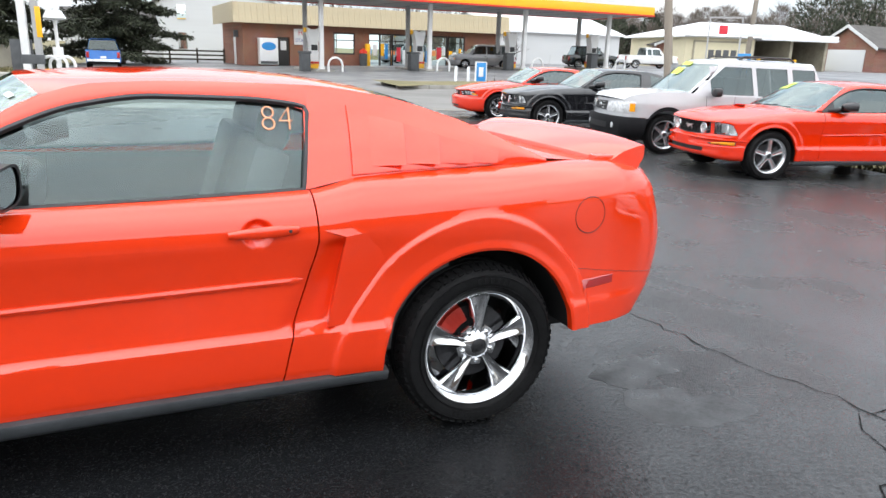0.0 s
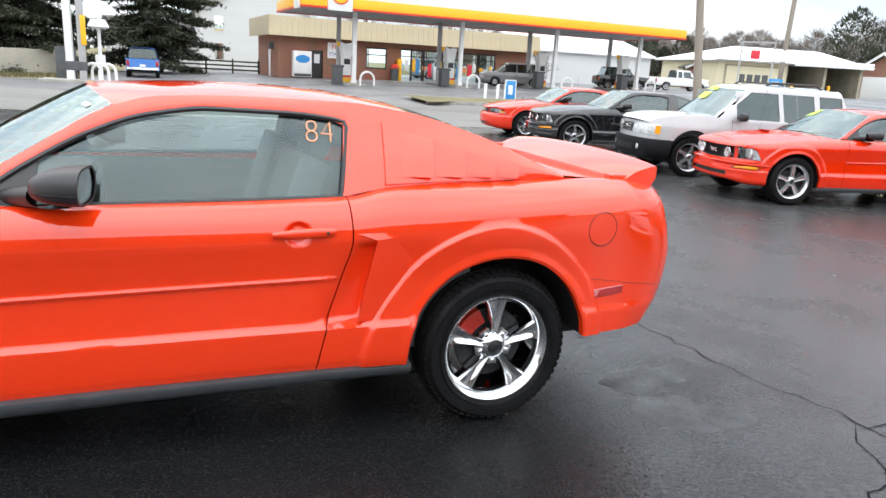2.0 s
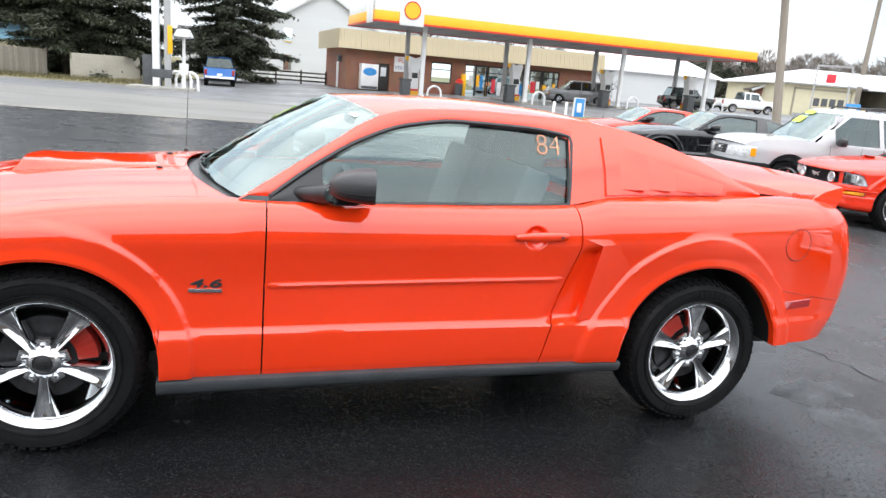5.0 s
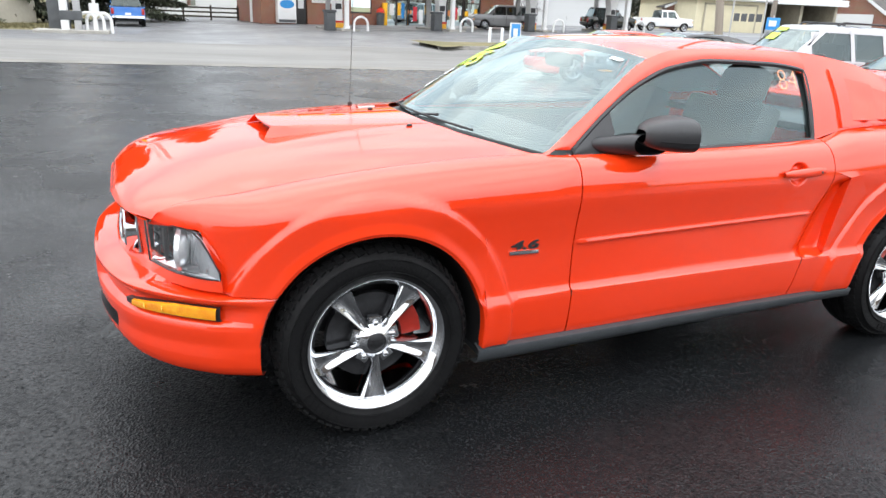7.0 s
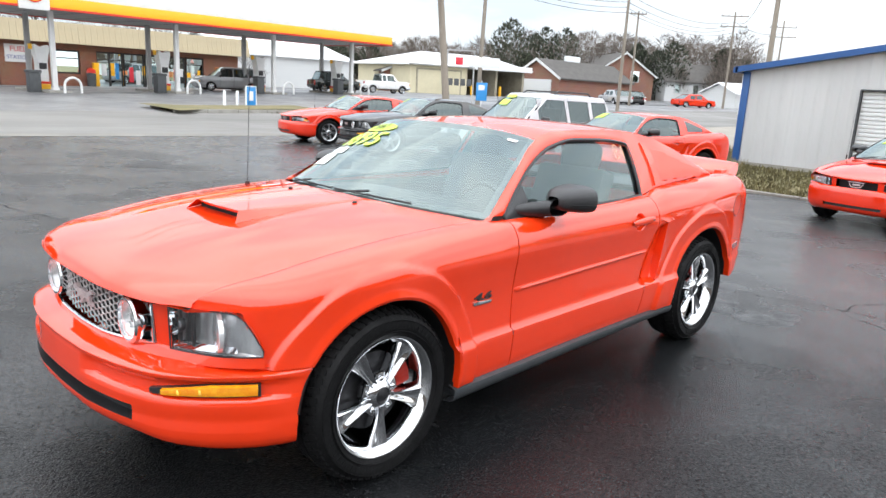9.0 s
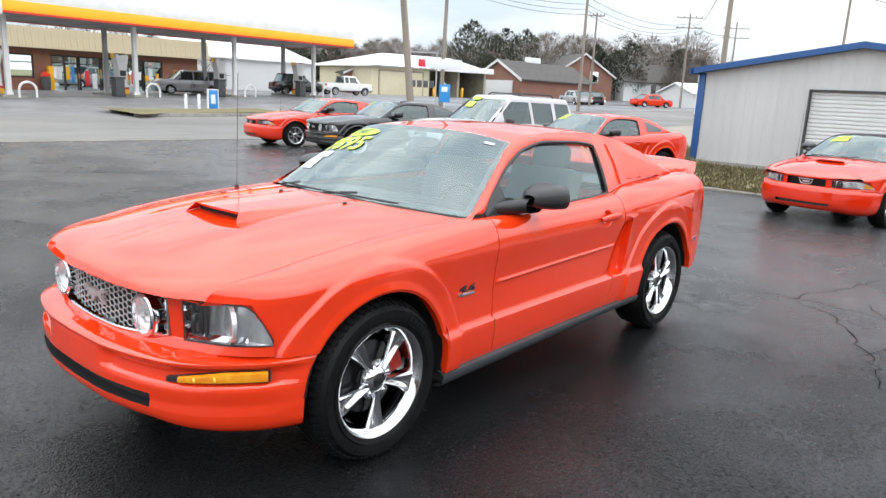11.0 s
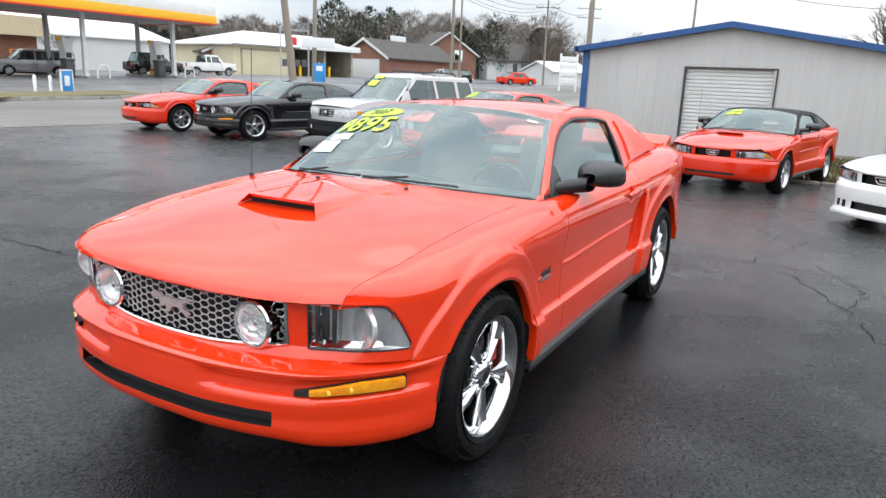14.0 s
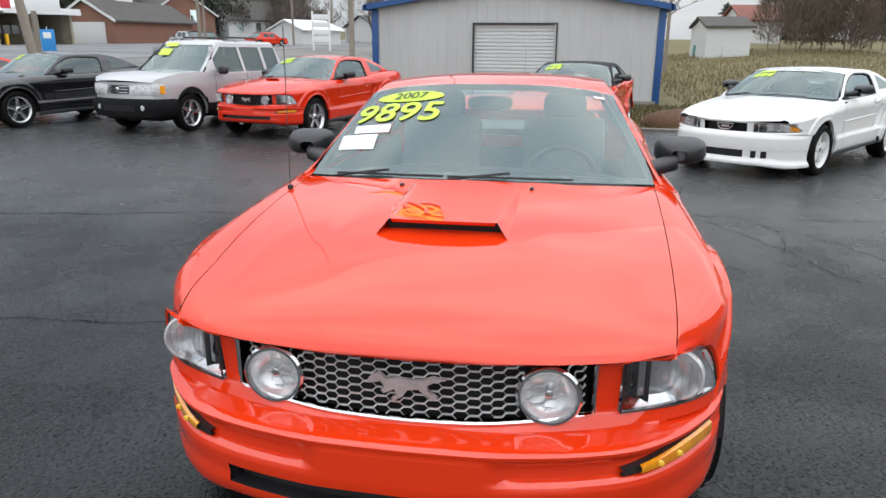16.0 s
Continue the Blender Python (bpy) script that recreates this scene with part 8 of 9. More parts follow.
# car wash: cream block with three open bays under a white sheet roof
cw = thing("car_wash", "cream block car wash with white sheet roof and open bays", "building", view_scaled(55.1, 63.1, -8, 1.42))
LW, DW, HW = 13.2, 9.0, 2.35
part("office_wall", Shape().box(0, 6.2, 0, 0.25, -0.3, HW), CREAM, cw, shade=False)
part("rear_wall", Shape().box(0, LW, DW - 0.25, DW, -0.3, HW), CREAM, cw, shade=False)
for x in (0, 6.2, 9.6, LW - 0.25):
    part("bay_wall", Shape().box(x, x + 0.25, 0.25 if x < 6.5 else 0.0, DW - 0.25, -0.3, HW), CREAM if x == 0 else SHADE_BAY, cw, shade=False)
for x in (6.45, 9.85):
    part("bay_back", Shape().box(x, x + 3.0, DW - 0.4, DW - 0.3, -0.3, HW), SHADE_BAY, cw, shade=False)
    part("bay_guard", Shape().slab(x + 0.1, x + 0.3, -0.3, -0.1, -0.1, 0.9, 0.03), YELLOW, cw)
part("roller_door", Shape().slab(0.8, 5.4, -0.05, 0.0, -0.1, 2.0, 0.01), CREAM, cw, "cream sectional door")
part("door_frame", Shape().box(0.66, 0.8, -0.06, 0.0, -0.1, 2.14).box(5.4, 5.54, -0.06, 0.0, -0.1, 2.14).box(0.66, 5.54, -0.06, 0.0, 2.0, 2.14), SHADE_BAY, cw, shade=False)
part("roof", Shape().add([(-0.5, -0.5, HW), (LW + 0.5, -0.5, HW), (LW + 0.5, DW + 0.5, HW), (-0.5, DW + 0.5, HW), (-0.5, -0.7, HW + 0.12), (LW + 0.5, -0.7, HW + 0.12), (LW - 1.0, DW / 2, HW + 1.4), (4.0, DW / 2, HW + 1.4), (-0.5, DW + 0.7, HW + 0.12), (LW + 0.5, DW + 0.7, HW + 0.12)], [(0, 3, 2, 1), (0, 1, 5, 4), (4, 5, 6, 7), (7, 6, 9, 8), (8, 9, 2, 3), (5, 1, 2, 9, 6), (0, 4, 7, 8, 3)]), WHITE_ROOF, cw, shade=False)
part("front_board", Shape().slab(6.3, LW + 0.3, -0.75, -0.6, HW - 0.05, HW + 0.45, 0.02), WHITE_ROOF, cw)
part("wall_hatch", Shape().slab(-0.03, 0.0, 3.5, 4.2, 1.6, 2.0, 0.01), SHADE_BAY, cw)

gabled("workshop", "brown brick shop with grey roof and white garage door", view_scaled(83.2, 70.0, -85, 1.45), 5.4, 16, 2.2, 3.9, BROWN_BRICK, SHINGLE, along=False, door=(0.9, 3.6, 1.9, SIDING))
solo("roof_sign", Shape().slab(0, 3.0, -0.15, 0.15, 3.85, 4.6, 0.03), PAPER, "pale sign board on the shop roof", "sign", m=view_scaled(91.3, 66.9, 5, 1.45))
gabled("brick_house", "brick house with white gable boards and grey roof", view_scaled(106.3, 71.5, -38, 1.25), 9, 16, 3.6, 6.6, BROWN_BRICK, SHINGLE, along=False, windows=((1.5, 2.6, 1.3, 1.6), (5.5, 2.6, 1.3, 1.6)))
gabled("white_annex", "white sided annex with grey roof", view_scaled(117.5, 63.3, -30, 1.25), 16, 8, 3.0, 5.5, SIDING, SHINGLE, windows=((1.5, 1.2, 1.0, 1.4), (4.5, 1.2, 1.0, 1.4), (7.5, 1.2, 1.0, 1.4), (10.5, 1.2, 1.0, 1.4)))
gabled("white_shed", "small white shed with sheet roof", stand(90, 38, -20), 8, 6, 2.0, 3.2, SIDING, WHITE_ROOF)
gabled("warehouse", "white warehouse behind the station", stand(31.5, 62.0, 5), 15, 14, 3.2, 5.2, SIDING, WHITE_ROOF, along=True)
gabled("small_house", "small brick house beyond the pumps", stand(55, 68, -25), 9, 8, 2.6, 4.6, BROWN_BRICK, SHINGLE, along=False, windows=((1.2, 0.9, 1.0, 1.2), (6, 0.9, 1.0, 1.2)))
gabled("farmhouse", "tall white farmhouse behind dark conifers", stand(0.5, 79.0, 4), 12, 12, 6.2, 9.8, SIDING, SHINGLE, along=False, windows=((1.5, 1.0, 1.0, 1.8), (8.5, 1.0, 1.0, 1.8), (1.5, 4.0, 1.0, 1.6), (8.5, 4.0, 1.0, 1.6)))
gabled("farmhouse_wing", "low white wing of the farmhouse", stand(-9, 82.0, 4), 10, 9, 2.8, 5.0, SIDING, SHINGLE, windows=((2, 0.8, 1.0, 1.4), (6, 0.8, 1.0, 1.4)))
gabled("blue_roof_shed", "pale shed with light blue sheet roof behind the fence", stand(-21.0, 46.5, 10), 7.5, 5.5, 1.9, 2.75, CREAM, material("pale_blue_sheet", (0.26, 0.47, 0.60), rough=0.45, vary=0.1, scale=1.0), over=0.3)
gabled("hill_house", "far white house on the slope", stand(118, 36, -30), 10, 8, 2.6, 4.4, SIDING, SHINGLE, windows=((2, 0.8, 1.2, 1.2), (6, 0.8, 1.2, 1.2)))
gabled("white_outbuilding", "white block outbuilding in the meadow", stand(57.0, -11.3, 95), 3.1, 5, 1.8, 2.45, SIDING, SHINGLE, over=0.2, windows=((0.6, 0.5, 0.5, 0.6),))
gabled("field_house", "pale house with red-brown roof behind the meadow", stand(80.0, -18.0, 100), 4, 6, 2.0, 3.4, SIDING, material("rust_roof", (0.22, 0.07, 0.05), rough=0.7, vary=0.3, scale=1.0), over=0.3)
solo("water_barrel", Shape().lathe([(0.0, 0), (0.36, 0), (0.40, 0.4), (0.36, 0.8), (0.0, 0.82)], 14, stand(55.0, -8.6, 0)), material("teal_plastic", (0.10, 0.28, 0.26), rough=0.5, vary=0.2, scale=3), "teal plastic barrel by the outbuilding", "barrel")

# fences
BOARD = material("weathered_board", (0.24, 0.215, 0.18), rough=0.9, vary=0.35, scale=1.5, bump=0.3, bump_scale=30, stretch=(4, 4, 0.3), island=-0.18)
RAIL = material("dark_fence_rail", (0.055, 0.045, 0.035), rough=0.9, vary=0.3, scale=3)
PALE_WALL = material("pale_render", (0.45, 0.42, 0.35), rough=0.85, vary=0.2, scale=0.7)
fence = thing("board_fence", "weathered upright board fence at the verge", "fence", stand(-20.5, 43.0, 8))
bmesh_board = Shape().slab(0, 0.145, -0.012, 0.012, -0.1, 1.45, 0.004).mesh("board", BOARD)
for k in range(52):
    o = part("board", bmesh_board, None, fence)
    o.matrix_basis = pose(0.15 * k, 0, 0.04 * math.sin(k * 2.1), 0, 0, 0)
for z in (0.3, 1.15):
    part("rail", Shape().box(0, 7.8, 0.012, 0.06, z, z + 0.09), BOARD, fence, shade=False)
solo("garden_wall", Shape().slab(0, 5.0, 0, 0.2, -0.2, 1.35, 0.02), PALE_WALL, "pale rendered garden wall under the conifers", "wall", m=stand(-11.4, 44.0, 50))
rf_ = thing("rail_fence", "dark four-rail paddock fence behind the station", "fence", stand(-3.5, 61.5, 4))
for k in range(7):
    part("post", Shape().slab(2.2 * k - 0.07, 2.2 * k + 0.07, -0.07, 0.07, -0.2, 1.35, 0.02), RAIL, rf_)
for z in (0.35, 0.70, 1.05):
    part("rail", Shape().slab(-0.2, 13.4, -0.1, -0.07, z, z + 0.13, 0.01), RAIL, rf_)

# ---------- poles and wires ----------
def utility_pole(x, y, h, r, lean=(0, 0), arms=(), lamp=False, label="weathered wooden utility pole", z0=None):
    p = thing("utility_pole", label, "utility pole", Matrix.Translation((x, y, land(x, y) if z0 is None else z0)), "utility poles")
    top = Vector((lean[0], lean[1], h))
    part("shaft", Shape().tube([Vector((0, 0, -0.3)), top * 0.5, top], r, 12, taper=r * 0.62), WOOD_POLE, p)
    for z, w, deg in arms:
        c = top * (z / h)
        d = Vector((math.cos(radians(deg)), math.sin(radians(deg)), 0))
        part("crossarm", Shape().tube([c - d * w, c + d * w], 0.06, 6), WOOD_POLE, p)
        for t in (-0.9, -0.45, 0.45, 0.9):
            q = c + d * w * t
            part("insulator", Shape().lathe([(0.03, 0), (0.05, 0.08), (0.03, 0.16), (0.0, 0.17)], 8, Matrix.Translation(q + Vector((0, 0, 0.05)))), GREY_BIN, p)
    if lamp:
        part("lamp_arm", Shape().tube([top * 0.93, top * 0.95 + Vector((-0.7, -0.2, 0.1))], 0.04, 6), GREY_BIN, p)
        part("lamp_head", Shape().ball(top * 0.95 + Vector((-0.85, -0.25, 0.08)), (0.22, 0.14, 0.09), 12, 8), GREY_BIN, p)
    return p


utility_pole(16.4, 16.75, 9.0, 0.155, (-0.80, 0.60), label="stout wooden pole that leans over the road")
utility_pole(34.0, 31.8, 11.4, 0.165, (0.2, -0.1), ((9.2, 1.1, -30),), True)
utility_pole(48.0, 29.2, 10.0, 0.15, (0.2, 0.1), ((9.4, 1.2, -50),))
utility_pole(61.2, 36.2, 9.2, 0.13, (0, 0), ((8.9, 0.8, -50),))
utility_pole(84.0, 36.8, 11.5, 0.15, (0, 0), ((11.0, 1.6, -55), (9.8, 1.6, -55)))
utility_pole(110.0, 41.0, 13.0, 0.16, (0, 0), ((12.0, 2.0, -55), (10.6, 2.0, -55)))
utility_pole(37.6, 13.4, 10.0, 0.18, (0.3, 0.1), ((8.8, 0.5, -50),))
utility_pole(44.0, 9.0, 9.6, 0.10)
utility_pole(38.0, -4.6, 7.6, 0.10)


def cable(a, b, sag, r=0.018):
    a, b = Vector(a), Vector(b)
    return solo("overhead_wire", Shape().tube([a.lerp(b, t) - Vector((0, 0, sag * 4 * t * (1 - t))) for t in span(0, 1, 17)], r, 4), WIRE, "thin dark overhead wire between the poles", "wire", "overhead wires")


for dz, dy in ((0.0, 0.0), (-0.6, 0.5), (-1.1, 0.9), (-1.6, 0.2)):
    cable((4.0, 28.0 + dy, 13.0 + dz), (34.2, 31.7 + dy * 0.3, 9.8 + dz * 0.8), 0.9)
    cable((34.2, 31.7 + dy * 0.3, 9.8 + dz * 0.8), (48.2, 29.2 + dy * 0.3, 9.3 + dz * 0.8), 0.5)
    cable((48.2, 29.2 + dy * 0.3, 9.3 + dz * 0.8), (84.0, 36.8 + dy, 10.9 + dz * 0.8), 0.9, 0.022)
cable((84, 36.8, 11.0), (110, 41, 12.0), 0.8, 0.03)
cable((37.9, 13.5, 9.6), (84, 36.2, 10.9), 1.4, 0.025)
cable((37.9, 13.5, 9.3), (60, -6, 7.6), 1.4, 0.02)

# signs and far cars by the road
x, y = 29.3, 27.1
fs = thing("feather_sign", "blue advertising flag on a pole by the road", "sign", stand(x, y, -40) @ Matrix.Diagonal((0.75, 0.75, 0.75, 1)))
part("flag", Shape().slab(-0.45, 0.45, -0.03, 0.03, 0.9, 2.35, 0.02), SIGN_BLUE, fs)
part("mark", Shape().slab(-0.28, 0.22, -0.045, -0.03, 1.75, 2.15, 0.01), PAPER, fs)
part("pole", Shape().lathe([(0.03, -0.1), (0.03, 2.5)], 8), WHITE_METAL, fs)
sf = thing("price_sign", "tall white steel sign frame by the car wash", "sign", stand(31.5, 31.2, -42))
for xx in (-0.9, 0.9):
    part("leg", Shape().slab(xx - 0.045, xx + 0.045, -0.05, 0.05, -0.1, 3.6, 0.015), SOFFIT, sf)
part("head", Shape().slab(-0.95, 0.95, -0.06, 0.06, 3.55, 3.64, 0.015), SOFFIT, sf)
part("red_board", Shape().slab(-0.35, 0.15, -0.06, 0.0, 2.65, 3.15, 0.02), SIGN_RED, sf)
for k in range(4):
    part("price_slot", Shape().slab(-0.8 + 0.42 * k, -0.48 + 0.42 * k, -0.04, 0.0, 1.3, 1.75, 0.01), GREY_BIN, sf)
part("white_board", Shape().slab(0.5, 2.6, -0.06, 0.0, 2.55, 3.2, 0.02), PAPER, sf)
ds = thing("directory_sign", "tall pale directory sign by the side road", "sign", stand(69.8, 27.6, -60))
for k in range(4):
    part("board", Shape().slab(-0.8, 0.8, -0.08, 0.08, 0.9 + 0.75 * k, 1.45 + 0.75 * k, 0.03), PAPER, ds)
for xx in (-0.88, 0.88):
    part("leg", Shape().slab(xx - 0.1, xx + 0.1, -0.1, 0.1, -0.2, 4.0, 0.02), WHITE_METAL, ds)
for (x, y, d, mat, lab) in ((76.5, 37.0, -30, RED_DEEP, "far red car on the side road"), (64.5, 40.0, 60, SILVER_PAINT, "far silver car by the brick shop"), (73.0, 43.0, 50, WHITE_PAINT, "far white car by the brick shop"), (70.0, 41.5, 50, BLACK_PAINT, "far dark pickup by the brick shop")):
    wagon("far_car", lab, "car", dict(VAN, roof=1.48, ws_top=-0.5, rear_top=1.1, rear_base=1.9, hood=(0.72, 0.92), belt=0.92, windows=[(-0.6, 0.2), (0.3, 1.0)]), parked(x, y, d), mat)

# ---------- trees ----------
BARK = material("grey_bark", (0.115, 0.095, 0.080), rough=0.95, vary=0.35, scale=4, bump=0.4, bump_scale=25)
NEEDLE = material("conifer_needles", (0.036, 0.043, 0.023), rough=0.8, island=0.55)
NEEDLE_FAR = material("pine_needles", (0.042, 0.050, 0.032), rough=0.85, island=0.5)
TWIG = material("bare_twigs", (0.135, 0.110, 0.095), rough=0.95, vary=0.3, scale=2)


def conifer(h, r, seed, tufts_=3600, mat=None):
    """Trunk, whorls of limbs and many small drooping sprays."""
    rng = random.Random(seed)
    trunk = Shape().tube([(0, 0, -0.3), (0.05, 0.02, h * 0.5), (0, 0, h)], h * 0.022, 8, taper=0.03)
    crown = Shape()
    limbs = trunk
    n = int(h * 7)
    ends = []
    for i in range(n):
        t = 0.07 + 0.91 * (i / n) ** 0.9
        z = h * t
        a = i * 2.399 + rng.uniform(-0.4, 0.4)
        l = r * (1 - t) ** 0.55 * rng.uniform(0.55, 1.12) * (0.75 + 0.25 * min(1, t * 5)) + 0.25
        tip = Vector((math.cos(a) * l, math.sin(a) * l, z - l * rng.uniform(0.05, 0.30)))
        limbs.tube([(0, 0, z), tip], 0.035 + 0.02 * (1 - t), 4, taper=0.012)
        ends.append((Vector((0, 0, z)), tip, l))
    tot = sum(e[2] for e in ends)
    for s, e, l in ends:
        for _ in range(max(4, int(tufts_ * l / tot))):
            t = rng.uniform(0.18, 1.05)
            p = s.lerp(e, t) + Vector((rng.gauss(0, 0.16 * l * 0.5), rng.gauss(0, 0.16 * l * 0.5), rng.gauss(0, 0.10) - 0.08))
            q = rng.uniform(0.16, 0.40) * (0.6 + h / 22)
            d = Vector((rng.uniform(-1, 1), rng.uniform(-1, 1), rng.uniform(-0.9, 0.2))).normalized()
            w = d.cross(Vector((rng.uniform(-1, 1), rng.uniform(-1, 1), 1))).normalized() * q * 0.17
            crown.add([p, p + d * q * 0.5 + w, p + d * q, p + d * q * 0.5 - w], [(0, 1, 2, 3)])
    return [("trunk", trunk.mesh("trunk", BARK, fix=False)), ("crown", crown.mesh("crown", mat or NEEDLE, shade=False, fix=False))]


def bare_tree(h, seed, spread=0.55, depth=5):
    rng = random.Random(seed)
    wood, fine = Shape(), Shape()

    def grow(p, d, l, r, k):
        mid = p + d * l * 0.5 + Vector((rng.uniform(-1, 1), rng.uniform(-1, 1), 0)) * l * 0.05
        e = p + d * l
        (wood if k < 3 else fine).tube([p, mid, e], r, 6 if k < 2 else 3, taper=r * 0.62)
        if k >= depth:
            return
        for _ in range(rng.choice((2, 3, 3)) if k else 4):
            nd = (d + Vector((rng.gauss(0, spread), rng.gauss(0, spread), rng.uniform(-0.05, 0.35)))).normalized()
            grow(p + d * l * rng.uniform(0.6, 1.0), nd, l * rng.uniform(0.58, 0.82), r * 0.64, k + 1)
    grow(Vector((0, 0, -0.3)), Vector((0, 0, 1)), h * 0.30, h * 0.018, 0)
    return [("trunk", wood.mesh("trunk", BARK, fix=False)), ("crown", fine.mesh("crown", TWIG, fix=False, shade=False))]


def plant(kinds, label, x, y, s=1.0, rot=0.0, group="", up=0.0, category="tree"):
    t = thing("tree", label, category, Matrix.Translation((x, y, land(x, y) - 0.1 + up)) @ pose(0, 0, 0, 0, 0, rot) @ Matrix.Diagonal((s, s, s, 1)), group)
    for n_, me in kinds:
        part(n_, me, None, t)
    return t


CON_A, CON_B, CON_C = conifer(13.0, 5.6, 31, 60000), conifer(11.0, 5.0, 32, 46000), conifer(9.0, 3.2, 33, 14000, NEEDLE_FAR)
BARE_A, BARE_B, BARE_C = bare_tree(10.0, 41), bare_tree(9.0, 42, 0.65), bare_tree(12.0, 43, 0.45)
plant(CON_A, "large dark conifer before the farmhouse", -2.6, 57.5, 0.98, 20, "conifers")
plant(CON_B, "dark conifer beside the garden wall", -12.6, 47.5, 0.95, 60, "conifers")
plant(CON_B, "dark conifer beside the garden wall", -9.6, 49.8, 1.0, 200, "conifers")
plant(CON_B, "dark conifer beside the garden wall", -16.2, 50.5, 1.02, 130, "conifers")
plant(CON_A, "dark conifer beside the garden wall", -14.0, 52.5, 0.9, 300, "conifers")
plant(BARE_A, "bare winter tree behind the fence", -20.0, 58.0, 0.8, 0, "bare trees")
plant(BARE_B, "bare winter tree beyond the shop", 30.5, 57.5, 0.45, 40, "bare trees")
plant(BARE_C, "bare winter tree above the canopy roof", 18.0, 78.0, 0.95, 0, "bare trees")
plant(BARE_C, "large bare tree beyond the metal building", 58.0, -2.2, 0.85, 10, "bare trees")
plant(BARE_A, "bare tree behind the white outbuilding", 64.0, -6.0, 0.85, 70, "bare trees")
rng = random.Random(77)
for (x, y, s) in ((86, 76, 0.56), (90, 74, 0.62), (82, 80, 0.5), (131, 59.0, 0.95), (134, 56.5, 0.8), (96, 70, 0.5), (84, -25, 0.62), (92, -24, 0.66), (100, -40, 0.7), (78, 84, 0.5), (99, 66, 0.5)):
    x, y, s = (x * 1.22, y * 1.22, s * 1.22) if y > 60 else (x, y, s)
    plant(CON_B if s > 0.55 else CON_C, "dark conifer in the far wood", x, y, s, rng.uniform(0, 360), "far conifers")
for i in range(22):
    x, y = (rng.uniform(55, 135), 0)
    y = lerp(112, 84, (x - 55) / 80) + rng.uniform(0, 14)
    plant((BARE_A, BARE_B, BARE_C)[i % 3], "bare tree in the far wood", x, y, rng.uniform(0.6, 0.8), rng.uniform(0, 360), "far bare trees")
for i in range(14):
    plant((BARE_A, BARE_B, BARE_C)[i % 3], "bare tree on the far slope", rng.uniform(112, 150), rng.uniform(5, 55), rng.uniform(0.7, 1.0), rng.uniform(0, 360), "far bare trees")
for i in range(16):
    x = rng.uniform(85, 120)
    plant((BARE_A, BARE_B, BARE_C)[i % 3] if i % 3 else CON_C, "tree at the top of the meadow", x, -18 - (i * 3.2) + rng.uniform(-2, 2), rng.uniform(0.5, 0.75), rng.uniform(0, 360), "meadow trees")
for i in range(10):
    plant((BARE_A, BARE_B, BARE_C)[i % 3], "bare tree behind the station", rng.uniform(34, 60), rng.uniform(84, 100), rng.uniform(0.7, 0.9), rng.uniform(0, 360), "far bare trees")


# the far wood: bare crowns and dark pines massed behind the buildings
def far_wood(name, label, mat, spots, seed, blade=(1.15, 0.050), count=760):
    rng_ = random.Random(seed)
    sh_ = Shape()
    for x, y, h, r in spots:
        z = land(x, y) - 0.3
        sh_.tube([(x, y, z), (x + rng_.uniform(-0.3, 0.3), y, z + h * 0.7)], 0.012 * h, 4, taper=0.03)
        for _ in range(count):
            a, t = rng_.uniform(0, 6.283), rng_.random() ** 0.7
            q = r * math.sqrt(max(0.02, 1 - (2 * t - 0.9) ** 2 * 0.9)) * math.sqrt(rng_.random())
            p = Vector((x + q * math.cos(a), y + q * math.sin(a), z + h * (0.14 + 0.84 * t)))
            d = Vector((math.cos(a) * rng_.uniform(0, 0.9), math.sin(a) * rng_.uniform(0, 0.9), rng_.uniform(0.3, 1.0))).normalized() * blade[0] * rng_.uniform(0.5, 1.5)
            w = d.cross(Vector((rng_.uniform(-1, 1), rng_.uniform(-1, 1), 0.2))).normalized() * blade[1] * rng_.uniform(0.4, 1.0)
            sh_.add([p - w, p + w, p + d], [(0, 1, 2)])
    return solo(name, sh_, mat, label, "far trees", kind="stuff", shade=False, fix=False)


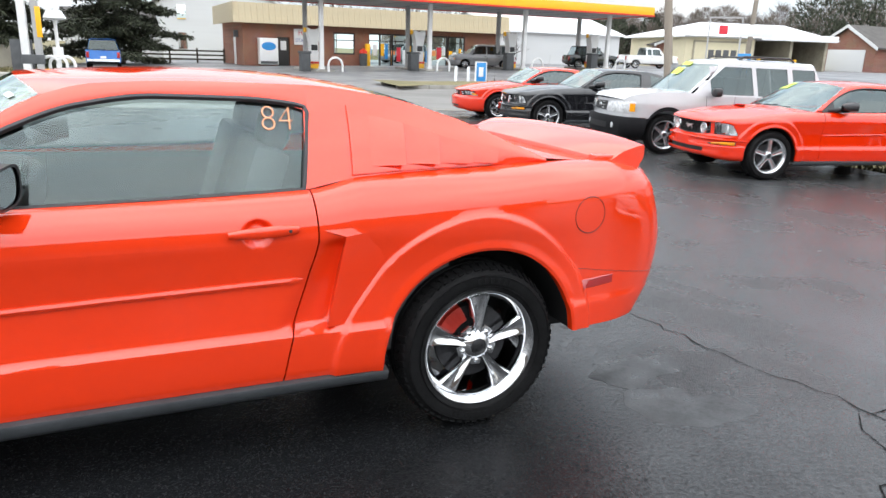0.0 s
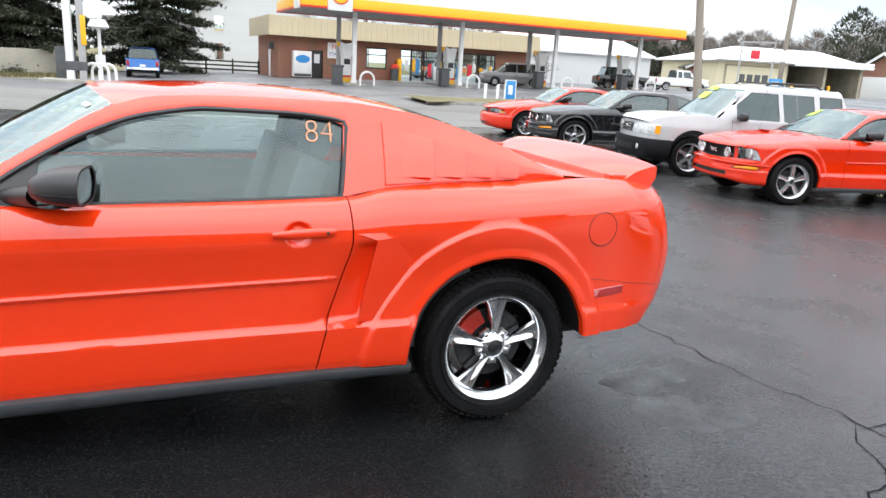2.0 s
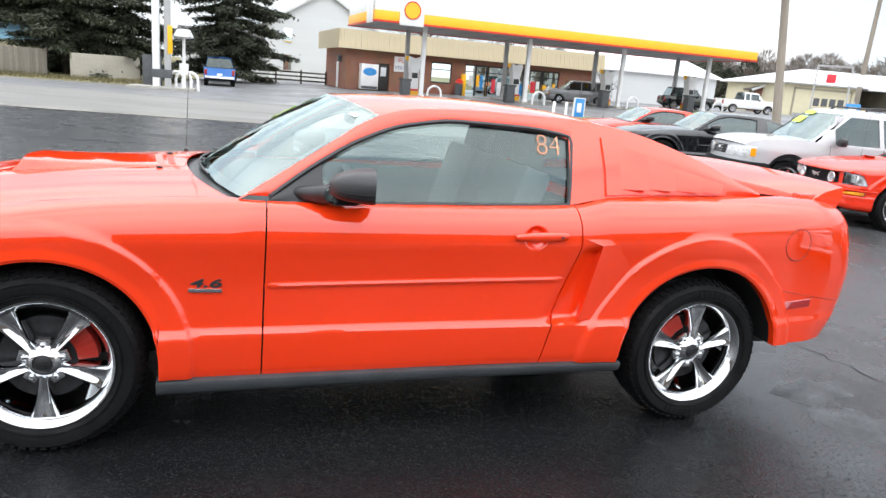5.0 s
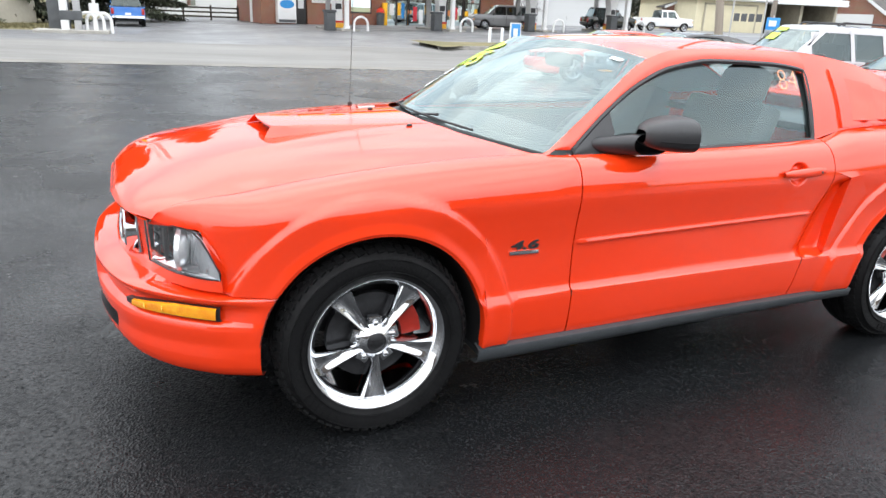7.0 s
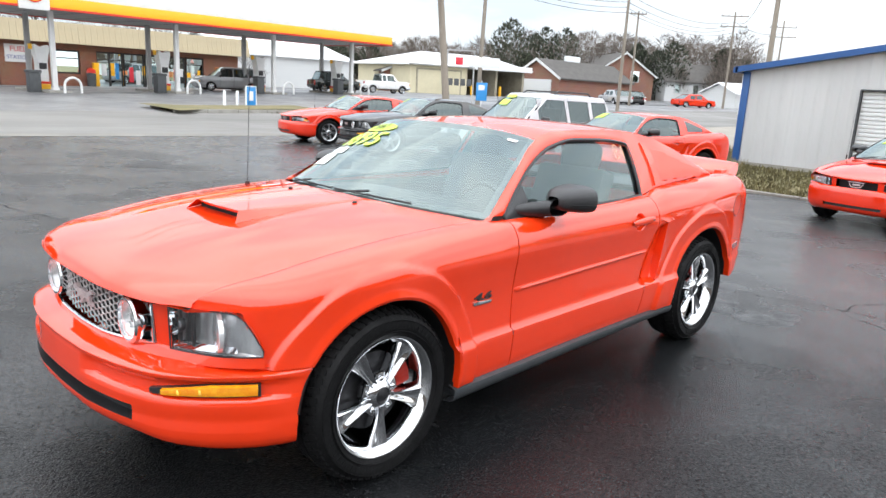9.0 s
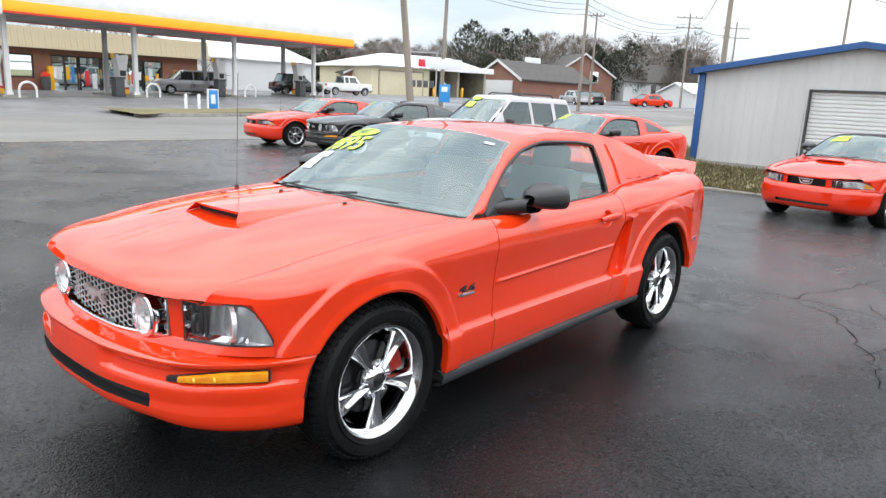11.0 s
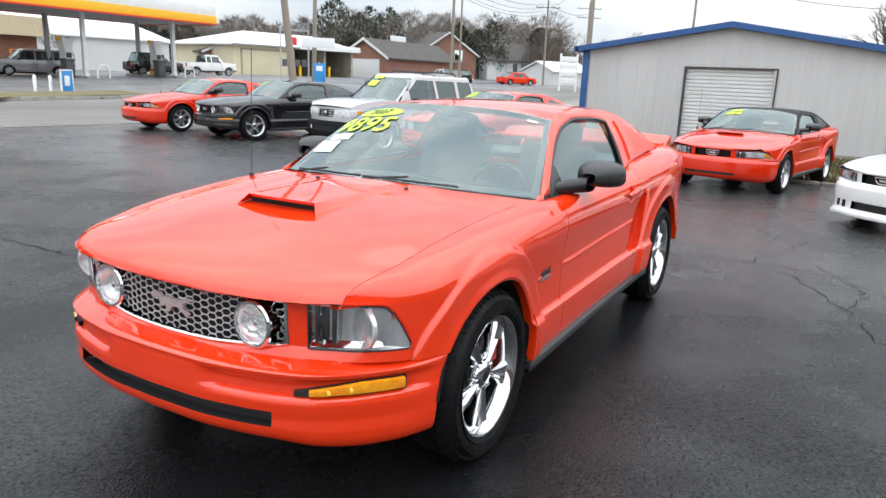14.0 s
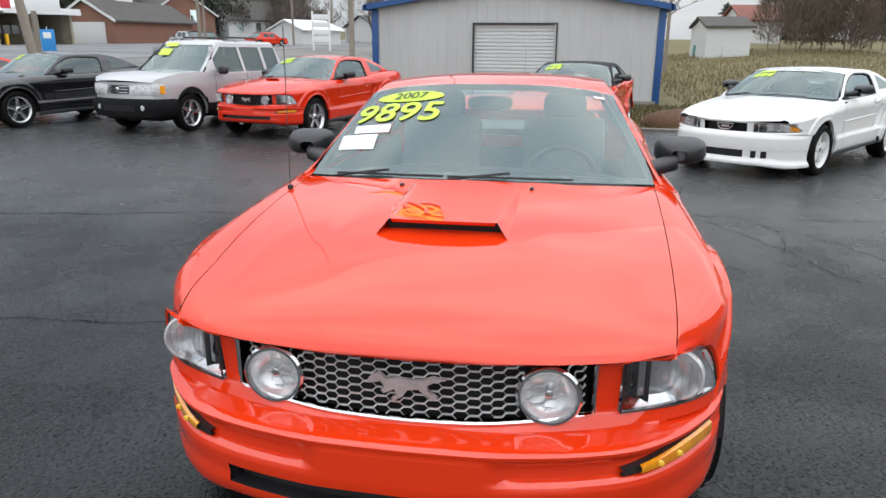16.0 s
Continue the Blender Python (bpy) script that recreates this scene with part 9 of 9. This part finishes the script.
def wood_spots(n_, a0, a1, d0, d1, h0, h1, seed):
    rng_ = random.Random(seed)
    out_ = []
    for i in range(n_):
        a = radians(lerp(a0, a1, (i + rng_.random()) / n_))
        d = rng_.uniform(d0, d1)
        h = rng_.uniform(h0, h1)
        out_.append((-3 + d * math.cos(a), -3 + d * math.sin(a), h, h * rng_.uniform(0.24, 0.36)))
    return out_


THICKET = material("brown_thicket", (0.135, 0.105, 0.080), rough=0.95, island=0.4)
FAR_TWIG = material("far_bare_wood", (0.150, 0.125, 0.108), rough=0.95, island=0.35)
far_wood("far_wood", "grey-brown bare wood behind the car wash and shops", FAR_TWIG, wood_spots(52, 41, 60, 142, 175, 7.5, 11.0, 3) + wood_spots(64, 23, 41, 142, 178, 9.5, 14.0, 30) + wood_spots(70, 22, 60, 138, 150, 4.5, 7.0, 31), 5)
far_wood("far_wood", "thin bare trees along the eastern skyline", FAR_TWIG, wood_spots(26, -4, 24, 125, 165, 6.0, 9.5, 4), 6, count=240)
far_wood("far_wood", "bare trees beyond the filling station", FAR_TWIG, wood_spots(22, 60, 84, 100, 130, 6.5, 9.5, 7), 8, count=240)
far_wood("far_pines", "dark green pines standing in the far wood", NEEDLE_FAR, wood_spots(8, 51, 58, 134, 145, 6.5, 9.0, 9) + wood_spots(5, 36, 42, 136, 142, 10.5, 14.5, 10) + wood_spots(4, 28, 32, 136, 142, 9.0, 11.0, 11), 12, (0.55, 0.20), 700)
far_wood("thicket", "brown bare thicket beside the meadow", THICKET, wood_spots(12, -18, -10.5, 60, 72, 3.6, 5.2, 21), 22, (0.6, 0.035), 1300)
far_wood("far_wood", "tree line at the top of the meadow", FAR_TWIG, wood_spots(24, -34, -15, 100, 125, 4.5, 6.5, 23), 24, count=380)
far_wood("far_pines", "dark pines in the tree line above the meadow", NEEDLE_FAR, wood_spots(4, -20, -17, 98, 104, 5.0, 7.0, 25) + wood_spots(5, -30, -23, 98, 110, 4.5, 6.0, 26), 27, (0.5, 0.18), 600)
